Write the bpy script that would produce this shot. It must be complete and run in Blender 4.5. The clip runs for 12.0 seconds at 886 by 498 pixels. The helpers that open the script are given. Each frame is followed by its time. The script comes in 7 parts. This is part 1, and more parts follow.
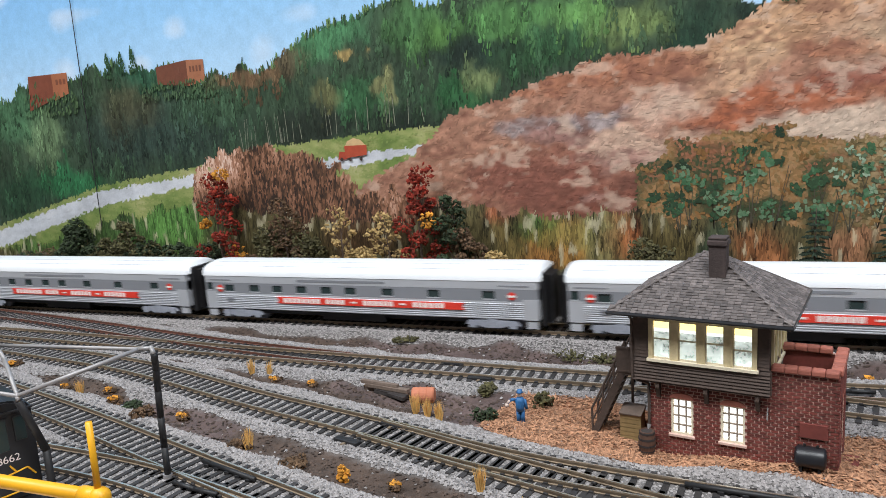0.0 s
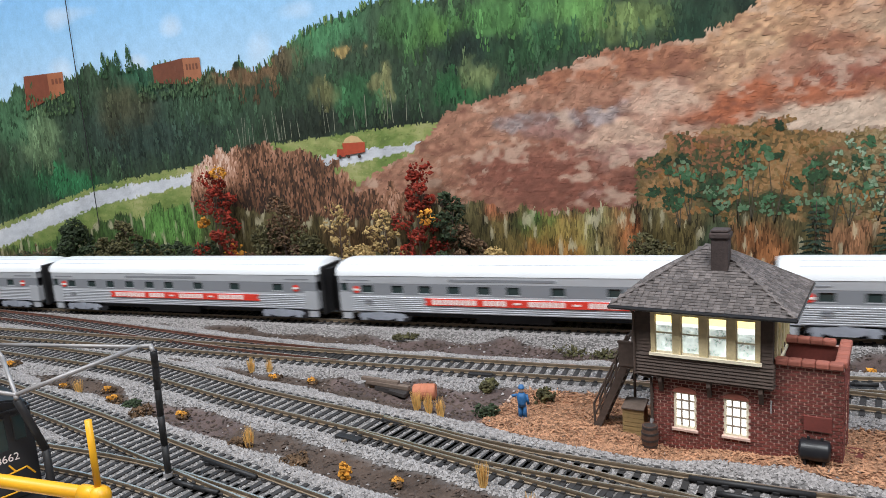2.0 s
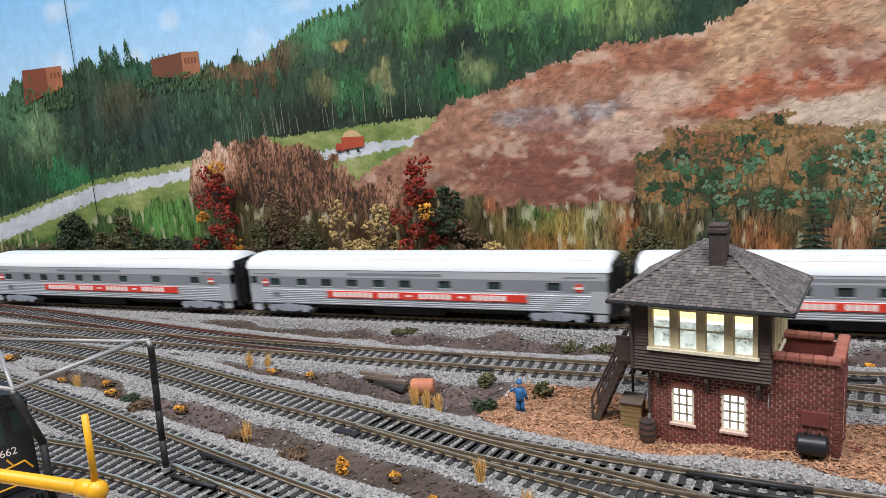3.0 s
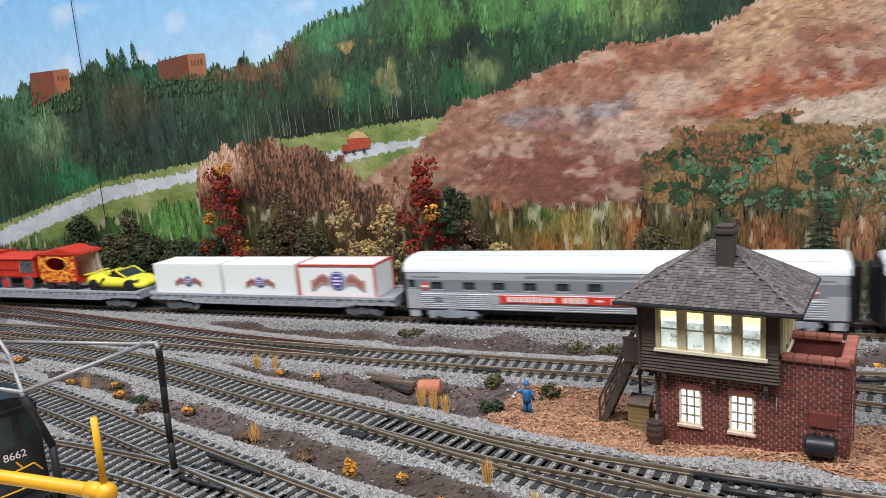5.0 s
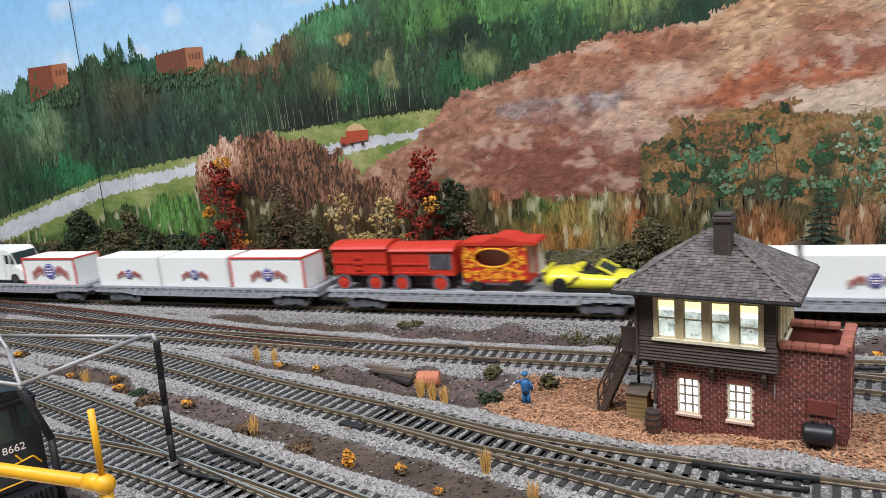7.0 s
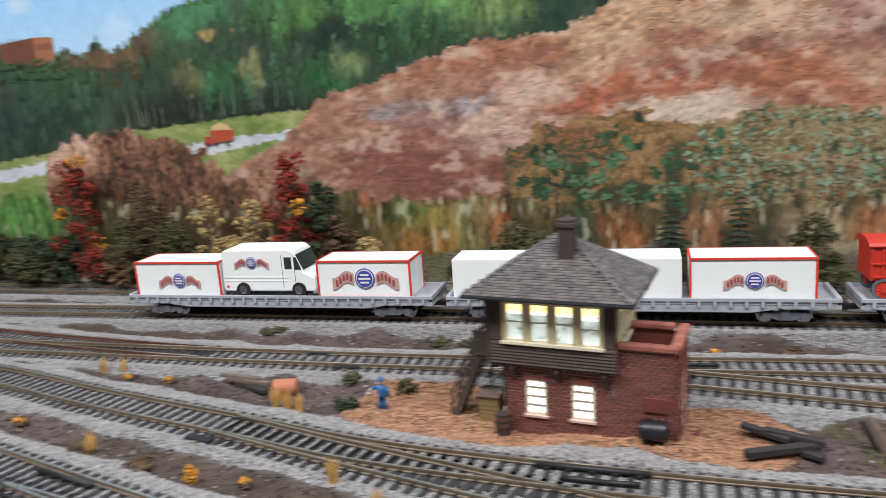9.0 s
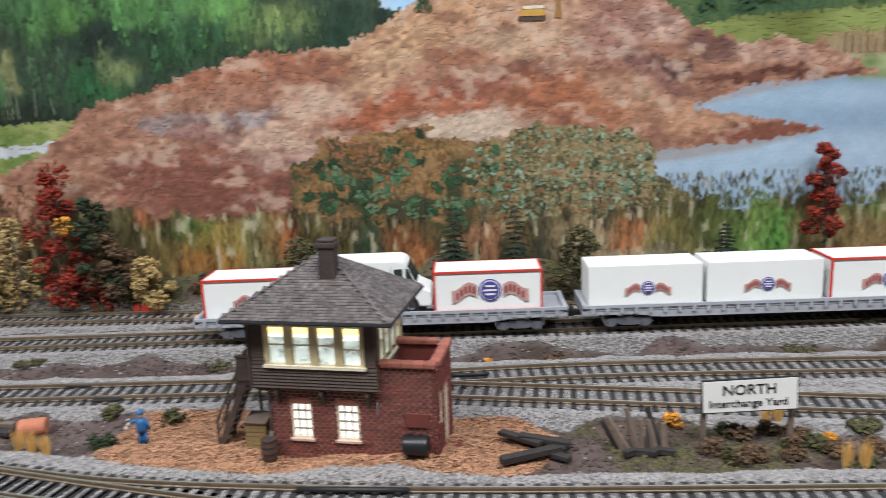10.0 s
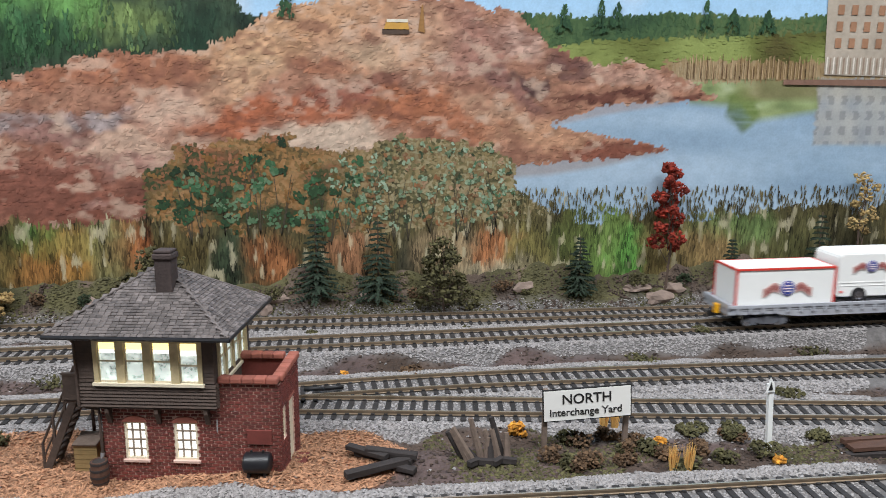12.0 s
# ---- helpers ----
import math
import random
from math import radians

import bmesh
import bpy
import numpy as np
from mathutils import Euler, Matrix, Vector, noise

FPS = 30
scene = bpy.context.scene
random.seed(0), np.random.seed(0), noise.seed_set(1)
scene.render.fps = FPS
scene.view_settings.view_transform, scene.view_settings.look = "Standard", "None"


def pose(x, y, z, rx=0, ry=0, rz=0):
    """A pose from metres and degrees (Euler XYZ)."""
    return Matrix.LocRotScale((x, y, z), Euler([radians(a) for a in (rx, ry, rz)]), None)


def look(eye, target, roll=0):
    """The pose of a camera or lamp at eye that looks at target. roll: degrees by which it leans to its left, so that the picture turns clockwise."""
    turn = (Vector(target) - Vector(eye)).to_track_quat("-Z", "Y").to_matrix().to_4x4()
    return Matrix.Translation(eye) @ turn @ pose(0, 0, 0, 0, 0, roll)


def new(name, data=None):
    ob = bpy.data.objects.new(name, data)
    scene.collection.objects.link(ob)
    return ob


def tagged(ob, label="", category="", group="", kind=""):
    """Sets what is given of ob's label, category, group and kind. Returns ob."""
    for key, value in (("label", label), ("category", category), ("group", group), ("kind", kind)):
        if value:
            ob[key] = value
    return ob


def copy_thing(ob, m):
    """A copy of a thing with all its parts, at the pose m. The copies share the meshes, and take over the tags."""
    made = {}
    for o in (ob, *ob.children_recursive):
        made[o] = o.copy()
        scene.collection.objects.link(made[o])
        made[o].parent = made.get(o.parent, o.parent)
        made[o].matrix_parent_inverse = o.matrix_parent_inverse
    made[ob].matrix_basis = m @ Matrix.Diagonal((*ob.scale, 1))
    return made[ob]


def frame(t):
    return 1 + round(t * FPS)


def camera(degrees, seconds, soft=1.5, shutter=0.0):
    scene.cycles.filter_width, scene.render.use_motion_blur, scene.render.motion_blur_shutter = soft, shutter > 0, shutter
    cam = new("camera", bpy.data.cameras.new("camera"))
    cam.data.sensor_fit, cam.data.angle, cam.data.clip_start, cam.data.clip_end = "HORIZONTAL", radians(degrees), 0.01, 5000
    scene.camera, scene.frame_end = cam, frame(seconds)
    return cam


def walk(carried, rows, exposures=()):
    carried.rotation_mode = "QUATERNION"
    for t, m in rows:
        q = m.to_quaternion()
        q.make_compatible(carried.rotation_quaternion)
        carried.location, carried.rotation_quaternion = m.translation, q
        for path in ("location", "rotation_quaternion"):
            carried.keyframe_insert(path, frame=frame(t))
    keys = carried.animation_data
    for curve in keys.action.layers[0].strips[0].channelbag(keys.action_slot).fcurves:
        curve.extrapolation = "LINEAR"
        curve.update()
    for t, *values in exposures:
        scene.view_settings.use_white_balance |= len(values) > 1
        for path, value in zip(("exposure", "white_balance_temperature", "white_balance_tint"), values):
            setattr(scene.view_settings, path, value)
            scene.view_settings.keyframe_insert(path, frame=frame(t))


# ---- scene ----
cam = camera(61.7, 12.0, 0.65, 0.5)
PATH = [
    (0, (-0.0367, 0.0282, 0.1495), (-0.7783, 1.7221, -0.1946), -3.9),
    (0.5, (-0.0367, 0.0291, 0.1485), (-0.7774, 1.7230, -0.1936), -4.0),
    (1, (-0.0367, 0.0291, 0.1485), (-0.7746, 1.7240, -0.1955), -4.0),
    (1.5, (-0.0367, 0.0291, 0.1485), (-0.7727, 1.7249, -0.1965), -4.1),
    (2, (-0.0385, 0.0291, 0.1476), (-0.7746, 1.7240, -0.1993), -4.3),
    (2.5, (-0.0376, 0.0301, 0.1476), (-0.7764, 1.7230, -0.2040), -4.3),
    (3, (-0.0376, 0.0301, 0.1476), (-0.7746, 1.7211, -0.2134), -4.3),
    (5, (-0.0376, 0.0301, 0.1485), (-0.7896, 1.7155, -0.2124), -4.6),
    (5.5, (-0.0376, 0.0310, 0.1485), (-0.7924, 1.7117, -0.2218), -4.8),
    (6, (-0.0376, 0.0310, 0.1485), (-0.7943, 1.7108, -0.2265), -4.9),
    (6.5, (-0.0367, 0.0310, 0.1476), (-0.7934, 1.7099, -0.2284), -5.0),
    (8.5, (-0.0338, 0.0338, 0.1466), (-0.7548, 1.7277, -0.2331), -4.9),
    (9, (-0.0207, 0.0404, 0.1466), (-0.5208, 1.8095, -0.2463), -3.5),
    (9.5, (-0.0075, 0.0432, 0.1485), (-0.2839, 1.8612, -0.2444), -2.8),
    (10, (0.0047, 0.0470, 0.1495), (-0.0592, 1.8847, -0.2425), -2.0),
    (10.5, (0.0122, 0.0479, 0.1485), (0.0949, 1.8856, -0.2378), -1.2),
    (11, (0.0179, 0.0479, 0.1504), (0.1607, 1.8828, -0.2312), -0.5),
    (11.5, (0.0197, 0.0479, 0.1495), (0.2049, 1.8800, -0.2265), -0.0),
    (12, (0.0207, 0.0470, 0.1504), (0.2444, 1.8762, -0.2218), 0.3),
]

walk(cam, [(t, look(eye, target, roll)) for t, eye, target, roll in PATH])

# ---- world and light ----
world = bpy.data.worlds.new("room_air")
scene.world = world
world.use_nodes = True
world.node_tree.nodes["Background"].inputs[0].default_value = (0.9, 0.95, 1.0, 1)
world.node_tree.nodes["Background"].inputs[1].default_value = 0.025
scene.view_settings.exposure = 0.0
LAMPS = [(-0.75, -0.16, 1.12), (0.45, -0.16, 1.12)]
LAMP_POWER = 20.8
for lx, ly, lz in LAMPS:
    ld = bpy.data.lights.new("tube_light", "AREA")
    ld.shape, ld.size, ld.size_y, ld.energy, ld.color = "RECTANGLE", 1.0, 0.28, LAMP_POWER, (0.96, 1.0, 1.03)
    lamp = new("tube_light", ld)
    lamp.matrix_basis = pose(lx, ly, lz)


# ---- materials ----
def lin(r, g, b):
    return tuple((c / 255 / 12.92 if c / 255 < 0.04045 else ((c / 255 + 0.055) / 1.055) ** 2.4) for c in (r, g, b))


def mat(name, color, rough=0.6, metal=0.0, var=0.25, scale=300.0, bump=0.2, bump_scale=1500.0, attr="", random_obj=0.0, random_island=0.0, emit=0.0, spec=0.5, coat=0.0, dist=0.0003):
    """A procedural surface: base colour with variation at two scales, and a fine relief."""
    m = bpy.data.materials.new(name)
    m.use_nodes = True
    nt = m.node_tree
    n, l = nt.nodes, nt.links
    p = n["Principled BSDF"]
    p.inputs["Roughness"].default_value = rough
    p.inputs["Metallic"].default_value = metal
    p.inputs["Specular IOR Level"].default_value = spec
    p.inputs["Coat Weight"].default_value = coat
    tc = n.new("ShaderNodeTexCoord")
    big = n.new("ShaderNodeTexNoise")
    big.inputs["Scale"].default_value = scale / 6
    big.inputs["Detail"].default_value = 3
    fine = n.new("ShaderNodeTexNoise")
    fine.inputs["Scale"].default_value = scale
    fine.inputs["Detail"].default_value = 5
    for t in (big, fine):
        l.new(tc.outputs["Object"], t.inputs["Vector"])
    add = n.new("ShaderNodeMath")
    l.new(big.outputs["Fac"], add.inputs[0])
    l.new(fine.outputs["Fac"], add.inputs[1])
    ramp = n.new("ShaderNodeMapRange")
    ramp.inputs["From Min"].default_value, ramp.inputs["From Max"].default_value = 0.6, 1.4
    ramp.inputs["To Min"].default_value, ramp.inputs["To Max"].default_value = 1 - var, 1 + var
    l.new(add.outputs[0], ramp.inputs["Value"])
    value = ramp.outputs[0]
    for amount, node, socket in ((random_obj, "ShaderNodeObjectInfo", "Random"), (random_island, "ShaderNodeNewGeometry", "Random Per Island")):
        if amount:
            info = n.new(node)
            r2 = n.new("ShaderNodeMapRange")
            r2.inputs["To Min"].default_value, r2.inputs["To Max"].default_value = 1 - amount, 1 + amount
            l.new(info.outputs[socket], r2.inputs["Value"])
            mul = n.new("ShaderNodeMath")
            mul.operation = "MULTIPLY"
            l.new(value, mul.inputs[0])
            l.new(r2.outputs[0], mul.inputs[1])
            value = mul.outputs[0]
    mix = n.new("ShaderNodeVectorMath")
    mix.operation = "SCALE"
    if attr:
        a = n.new("ShaderNodeAttribute")
        a.attribute_name = attr
        l.new(a.outputs["Color"], mix.inputs[0])
    else:
        mix.inputs[0].default_value = color
    l.new(value, mix.inputs["Scale"])
    l.new(mix.outputs[0], p.inputs["Base Color"])
    if bump:
        bn = n.new("ShaderNodeTexNoise")
        bn.inputs["Scale"].default_value = bump_scale
        bn.inputs["Detail"].default_value = 4
        l.new(tc.outputs["Object"], bn.inputs["Vector"])
        b = n.new("ShaderNodeBump")
        b.inputs["Strength"].default_value = bump
        b.inputs["Distance"].default_value = dist
        l.new(bn.outputs["Fac"], b.inputs["Height"])
        l.new(b.outputs[0], p.inputs["Normal"])
    if emit:
        l.new(mix.outputs[0], p.inputs["Emission Color"])
        p.inputs["Emission Strength"].default_value = emit
    return m


M = {}
M["paint"] = mat("oil_paint", (0.5, 0.5, 0.5), 0.5, var=0.12, scale=700, bump=0.22, bump_scale=800, spec=0.35, attr="paint", random_island=0.03)
M["ground"] = mat("scenic_ground", (0.1, 0.08, 0.06), 0.95, var=0.35, scale=500, bump=0.8, bump_scale=900, attr="paint", dist=0.001)
M["stones"] = mat("grey_ballast", lin(146, 141, 140), 0.9, var=0.15, scale=800, bump=0, random_island=0.3)
M["chips"] = mat("wood_chips", lin(160, 118, 90), 0.85, var=0.15, scale=900, bump=0, random_island=0.5)
M["litter"] = mat("soil_litter", lin(74, 61, 54), 0.95, var=0.2, scale=900, bump=0, random_island=0.5)
M["tie"] = mat("dark_tie_plastic", lin(46, 43, 43), 0.7, var=0.3, scale=900, bump=0.4, bump_scale=1200, random_obj=0.25)
M["rail"] = mat("weathered_rail", lin(134, 117, 98), 0.42, metal=0.3, var=0.3, scale=200, bump=0.15)
M["railtop"] = mat("polished_rail", lin(214, 208, 196), 0.28, metal=0.85, var=0.15, scale=200, bump=0)
M["rustrail"] = mat("rusty_rail", lin(112, 74, 62), 0.6, metal=0.2, var=0.3, scale=300, bump=0.2)
M["brick"] = mat("red_brick", lin(106, 49, 42), 0.85, var=0.25, scale=700, bump=0.3, random_obj=0.32)
M["brickstuff"] = mat("red_brick_far", lin(106, 49, 42), 0.85, var=0.25, scale=700, bump=0.3, random_island=0.32)
M["mortar"] = mat("mortar", lin(200, 168, 156), 0.9, var=0.2, scale=900)
M["coping"] = mat("terracotta_coping", lin(150, 88, 74), 0.7, var=0.2, scale=500, random_obj=0.15)
M["darkwood"] = mat("dark_brown_wood", lin(76, 62, 55), 0.75, var=0.35, scale=600, bump=0.4, random_obj=0.15)
M["slate"] = mat("slate_shingle", lin(98, 90, 88), 0.8, var=0.5, scale=700, bump=0.5, random_obj=0.35)
M["slatestuff"] = mat("slate_shingle_far", lin(98, 90, 88), 0.8, var=0.5, scale=700, bump=0.5, random_island=0.35)
M["chimney"] = mat("sooty_brick", lin(66, 55, 53), 0.9, var=0.3, scale=900, bump=0.6)
M["tanframe"] = mat("tan_window_frame", lin(204, 186, 146), 0.7, var=0.25, scale=500)
M["barpaint"] = mat("weathered_bar_paint", lin(140, 126, 112), 0.8, var=0.2, scale=500)
M["cream"] = mat("cream_frame", lin(222, 210, 186), 0.6, var=0.1, scale=500)
# tower window sheets emit by themselves: no lamp burns inside
M["glow"] = mat("glowing_diffuser", (0.98, 0.98, 0.95), 0.8, var=0.05, emit=1.25)
M["glowyellow"] = mat("cabin_light_glow", (1.0, 0.82, 0.32), 0.8, var=0.05, emit=1.8)
M["frost"] = mat("frosted_glow_sheet", (0.72, 0.82, 0.78), 0.8, var=0.9, scale=900, emit=0.62)
M["white"] = mat("white_plastic", lin(238, 238, 236), 0.45, var=0.04, scale=60, bump=0.05)
M["roofwhite"] = mat("satin_silver_roof", lin(236, 238, 242), 0.35, metal=0.1, var=0.04, scale=80, bump=0)
M["silver"] = mat("silver_side", lin(206, 208, 214), 0.33, metal=0.45, var=0.06, scale=100, bump=0)
M["greyband"] = mat("grey_window_band", lin(138, 140, 146), 0.45, metal=0.2, var=0.06, scale=100, bump=0)
M["darkglass"] = mat("dark_window_glass", lin(46, 58, 58), 0.12, var=0.15, scale=100, bump=0)
M["redband"] = mat("red_letter_band", lin(214, 58, 44), 0.5, var=0.06, scale=100, bump=0)
M["whiteink"] = mat("white_lettering", lin(240, 225, 220), 0.5, var=0.04, bump=0)
M["black"] = mat("black_rubber", lin(32, 31, 33), 0.55, var=0.2, scale=300, bump=0.1)
M["blackpaint"] = mat("black_paint", lin(30, 30, 34), 0.4, var=0.15, scale=200, bump=0.05)
M["truckgrey"] = mat("grey_truck_casting", lin(112, 114, 122), 0.45, metal=0.35, var=0.2, scale=400)
M["truckpale"] = mat("pale_truck_casting", lin(168, 172, 184), 0.4, metal=0.35, var=0.25, scale=400)
M["flatgrey"] = mat("grey_flatcar", lin(176, 178, 186), 0.45, metal=0.15, var=0.1, scale=200, bump=0.1)
M["redpaint"] = mat("red_wagon", lin(196, 52, 36), 0.5, var=0.1, scale=200, bump=0.05)
M["redtrim"] = mat("red_trim", lin(212, 62, 50), 0.5, var=0.06, bump=0)
M["orange"] = mat("gold_scrollwork", lin(240, 170, 40), 0.45, var=0.15, scale=300, bump=0.05)
M["maroonink"] = mat("maroon_ink", lin(192, 150, 144), 0.6, var=0.1, bump=0)
M["rustink"] = mat("brick_red_ink", lin(152, 78, 74), 0.6, var=0.1, bump=0)
M["blueink"] = mat("blue_ink", lin(64, 72, 150), 0.6, var=0.1, bump=0)
M["yellow"] = mat("yellow_car_paint", lin(236, 224, 66), 0.25, var=0.04, bump=0, coat=0.5)
M["yellowpipe"] = mat("yellow_pipe", lin(232, 168, 32), 0.45, var=0.1, scale=200, bump=0.08)
M["chrome"] = mat("bright_metal", lin(200, 200, 205), 0.2, metal=1.0, var=0.05, bump=0)
M["greywire"] = mat("grey_wire", lin(150, 146, 146), 0.5, metal=0.3, var=0.15, scale=200)
M["figureblue"] = mat("blue_figure_paint", lin(42, 98, 150), 0.55, var=0.25, scale=600)
M["greywood"] = mat("weathered_grey_wood", lin(112, 96, 86), 0.85, var=0.35, scale=500, bump=0.5)
M["rottenwood"] = mat("dark_old_timber", lin(50, 44, 43), 0.85, var=0.35, scale=500, bump=0.5)
M["crate"] = mat("olive_crate_wood", lin(142, 118, 78), 0.8, var=0.2, scale=400, bump=0.3)
M["barrelwood"] = mat("barrel_wood", lin(84, 58, 46), 0.7, var=0.3, scale=400, bump=0.3)
M["rustdrum"] = mat("orange_rust_drum", lin(182, 112, 84), 0.75, var=0.2, scale=400, bump=0.2)
M["signwhite"] = mat("sign_board", lin(232, 230, 226), 0.5, var=0.03, bump=0)
M["ink"] = mat("black_ink", lin(26, 24, 24), 0.6, var=0.05, bump=0)
M["straw"] = mat("straw_bristle", lin(222, 176, 104), 0.8, var=0.15, bump=0, random_island=0.25)
M["redleaf"] = mat("red_foam_leaf", lin(128, 40, 24), 0.9, var=0.3, scale=600, bump=0, random_island=0.5)
M["orangeleaf"] = mat("orange_foam_leaf", lin(198, 136, 48), 0.9, var=0.2, scale=600, bump=0, random_island=0.4)
M["creamleaf"] = mat("cream_foam_leaf", lin(166, 140, 92), 0.9, var=0.2, scale=600, bump=0, random_island=0.35)
M["oliveleaf"] = mat("olive_foam_leaf", lin(78, 74, 46), 0.9, var=0.3, scale=600, bump=0, random_island=0.5)
M["brownleaf"] = mat("brown_foam_leaf", lin(92, 70, 50), 0.9, var=0.3, scale=600, bump=0, random_island=0.5)
M["darkgreen"] = mat("dark_green_foam_leaf", lin(46, 58, 36), 0.9, var=0.3, scale=600, bump=0, random_island=0.5)
M["fir"] = mat("fir_needle", lin(42, 56, 42), 0.9, var=0.3, scale=600, bump=0, random_island=0.4)
M["bark"] = mat("bark", lin(92, 76, 66), 0.9, var=0.3, scale=600, bump=0.4)
M["plaster"] = mat("room_wall_paint", lin(176, 172, 166), 0.9, var=0.05, scale=10, bump=0)
M["interior"] = mat("cabin_interior_paint", lin(225, 220, 200), 0.8, var=0.1, scale=200, bump=0)
M["skin"] = mat("figure_flesh_paint", lin(190, 170, 160), 0.7, var=0.1, bump=0)
M["rock"] = mat("painted_rock", lin(140, 122, 112), 0.9, var=0.3, scale=150, bump=0.6)


# ---- building helpers ----
def part(name, bm, material, parent=None, label="", smooth=False):
    """Links a bmesh as one mesh object, under a thing or a part."""
    me = bpy.data.meshes.new(name)
    bm.to_mesh(me)
    bm.free()
    if smooth:
        me.shade_smooth()
    me.materials.append(M[material])
    ob = new(name, me)
    if parent:
        ob.parent = parent
    if label:
        ob["label"] = label
    return ob


def thing(name, m, label, category, group="", kind=""):
    e = new(name)
    e.empty_display_size = 0.01
    e.matrix_basis = m
    return tagged(e, label, category, group, kind)


def box(bm, x0, x1, y0, y1, z0, z1, bevel=0.0, m=None):
    r = bmesh.ops.create_cube(bm, size=1)
    vs = r["verts"]
    bmesh.ops.scale(bm, verts=vs, vec=(x1 - x0, y1 - y0, z1 - z0))
    bmesh.ops.translate(bm, verts=vs, vec=((x0 + x1) / 2, (y0 + y1) / 2, (z0 + z1) / 2))
    if bevel:
        es = list({e for v in vs for e in v.link_edges})
        r = bmesh.ops.bevel(bm, geom=es, offset=bevel, segments=2, affect="EDGES", profile=0.5)
        vs = list({v for f in r["faces"] for v in f.verts} | {v for v in vs if v.is_valid})
    if m is not None:
        bmesh.ops.transform(bm, matrix=m, verts=vs)
    return bm


def rod(bm, a, b, r0, r1=None, seg=10):
    a, b = Vector(a), Vector(b)
    d = b - a
    m = Matrix.Translation((a + b) / 2) @ d.to_track_quat("Z", "Y").to_matrix().to_4x4()
    bmesh.ops.create_cone(bm, cap_ends=True, segments=seg, radius1=r0, radius2=r0 if r1 is None else r1, depth=d.length, matrix=m)
    return bm


def lathe(bm, profile, seg=20, m=None, caps=True):
    """Turns a profile of (radius, z) round the z axis."""
    rings = []
    for r, z in profile:
        rings.append([bm.verts.new((r * math.cos(2 * math.pi * i / seg), r * math.sin(2 * math.pi * i / seg), z)) for i in range(seg)])
    for a, b in zip(rings, rings[1:]):
        for i in range(seg):
            bm.faces.new((a[i], a[(i + 1) % seg], b[(i + 1) % seg], b[i]))
    if caps:
        bm.faces.new(rings[0][::-1])
        bm.faces.new(rings[-1])
    if m is not None:
        bmesh.ops.transform(bm, matrix=m, verts=[v for r in rings for v in r])
    return bm


def prism(bm, outline, y0, y1):
    """An outline in x and z, drawn out along y."""
    a = [bm.verts.new((x, y0, z)) for x, z in outline]
    b = [bm.verts.new((x, y1, z)) for x, z in outline]
    bm.faces.new(a)
    bm.faces.new(b[::-1])
    k = len(a)
    for i in range(k):
        bm.faces.new((a[(i + 1) % k], a[i], b[i], b[(i + 1) % k]))
    bmesh.ops.recalc_face_normals(bm, faces=bm.faces)
    return bm


def B():
    return bmesh.new()


def mesh_np(name, verts, faces, material, parent=None, colors=None):
    me = bpy.data.meshes.new(name)
    me.from_pydata([tuple(v) for v in verts.tolist()], [], faces.tolist())
    if colors is not None:
        at = me.color_attributes.new("paint", "FLOAT_COLOR", "POINT")
        rgba = np.ones((len(verts), 4), dtype=np.float32)
        rgba[:, :3] = colors
        at.data.foreach_set("color", rgba.ravel())
    me.materials.append(M[material])
    ob = new(name, me)
    if parent:
        ob.parent = parent
    return ob


rng = np.random.default_rng(7)


def smooth_noise(x, y, scale, seed=0):
    """Value noise over the plane, 0 to 1."""
    g = np.random.default_rng(100 + seed).random((64, 64))
    u, v = np.asarray(x) * scale + 500.3, np.asarray(y) * scale + 500.7
    i, j = np.floor(u).astype(int), np.floor(v).astype(int)
    fu, fv = u - i, v - j
    fu, fv = fu * fu * (3 - 2 * fu), fv * fv * (3 - 2 * fv)
    a, b = g[i % 64, j % 64], g[(i + 1) % 64, j % 64]
    c, d = g[i % 64, (j + 1) % 64], g[(i + 1) % 64, (j + 1) % 64]
    return (a * (1 - fu) + b * fu) * (1 - fv) + (c * (1 - fu) + d * fu) * fv


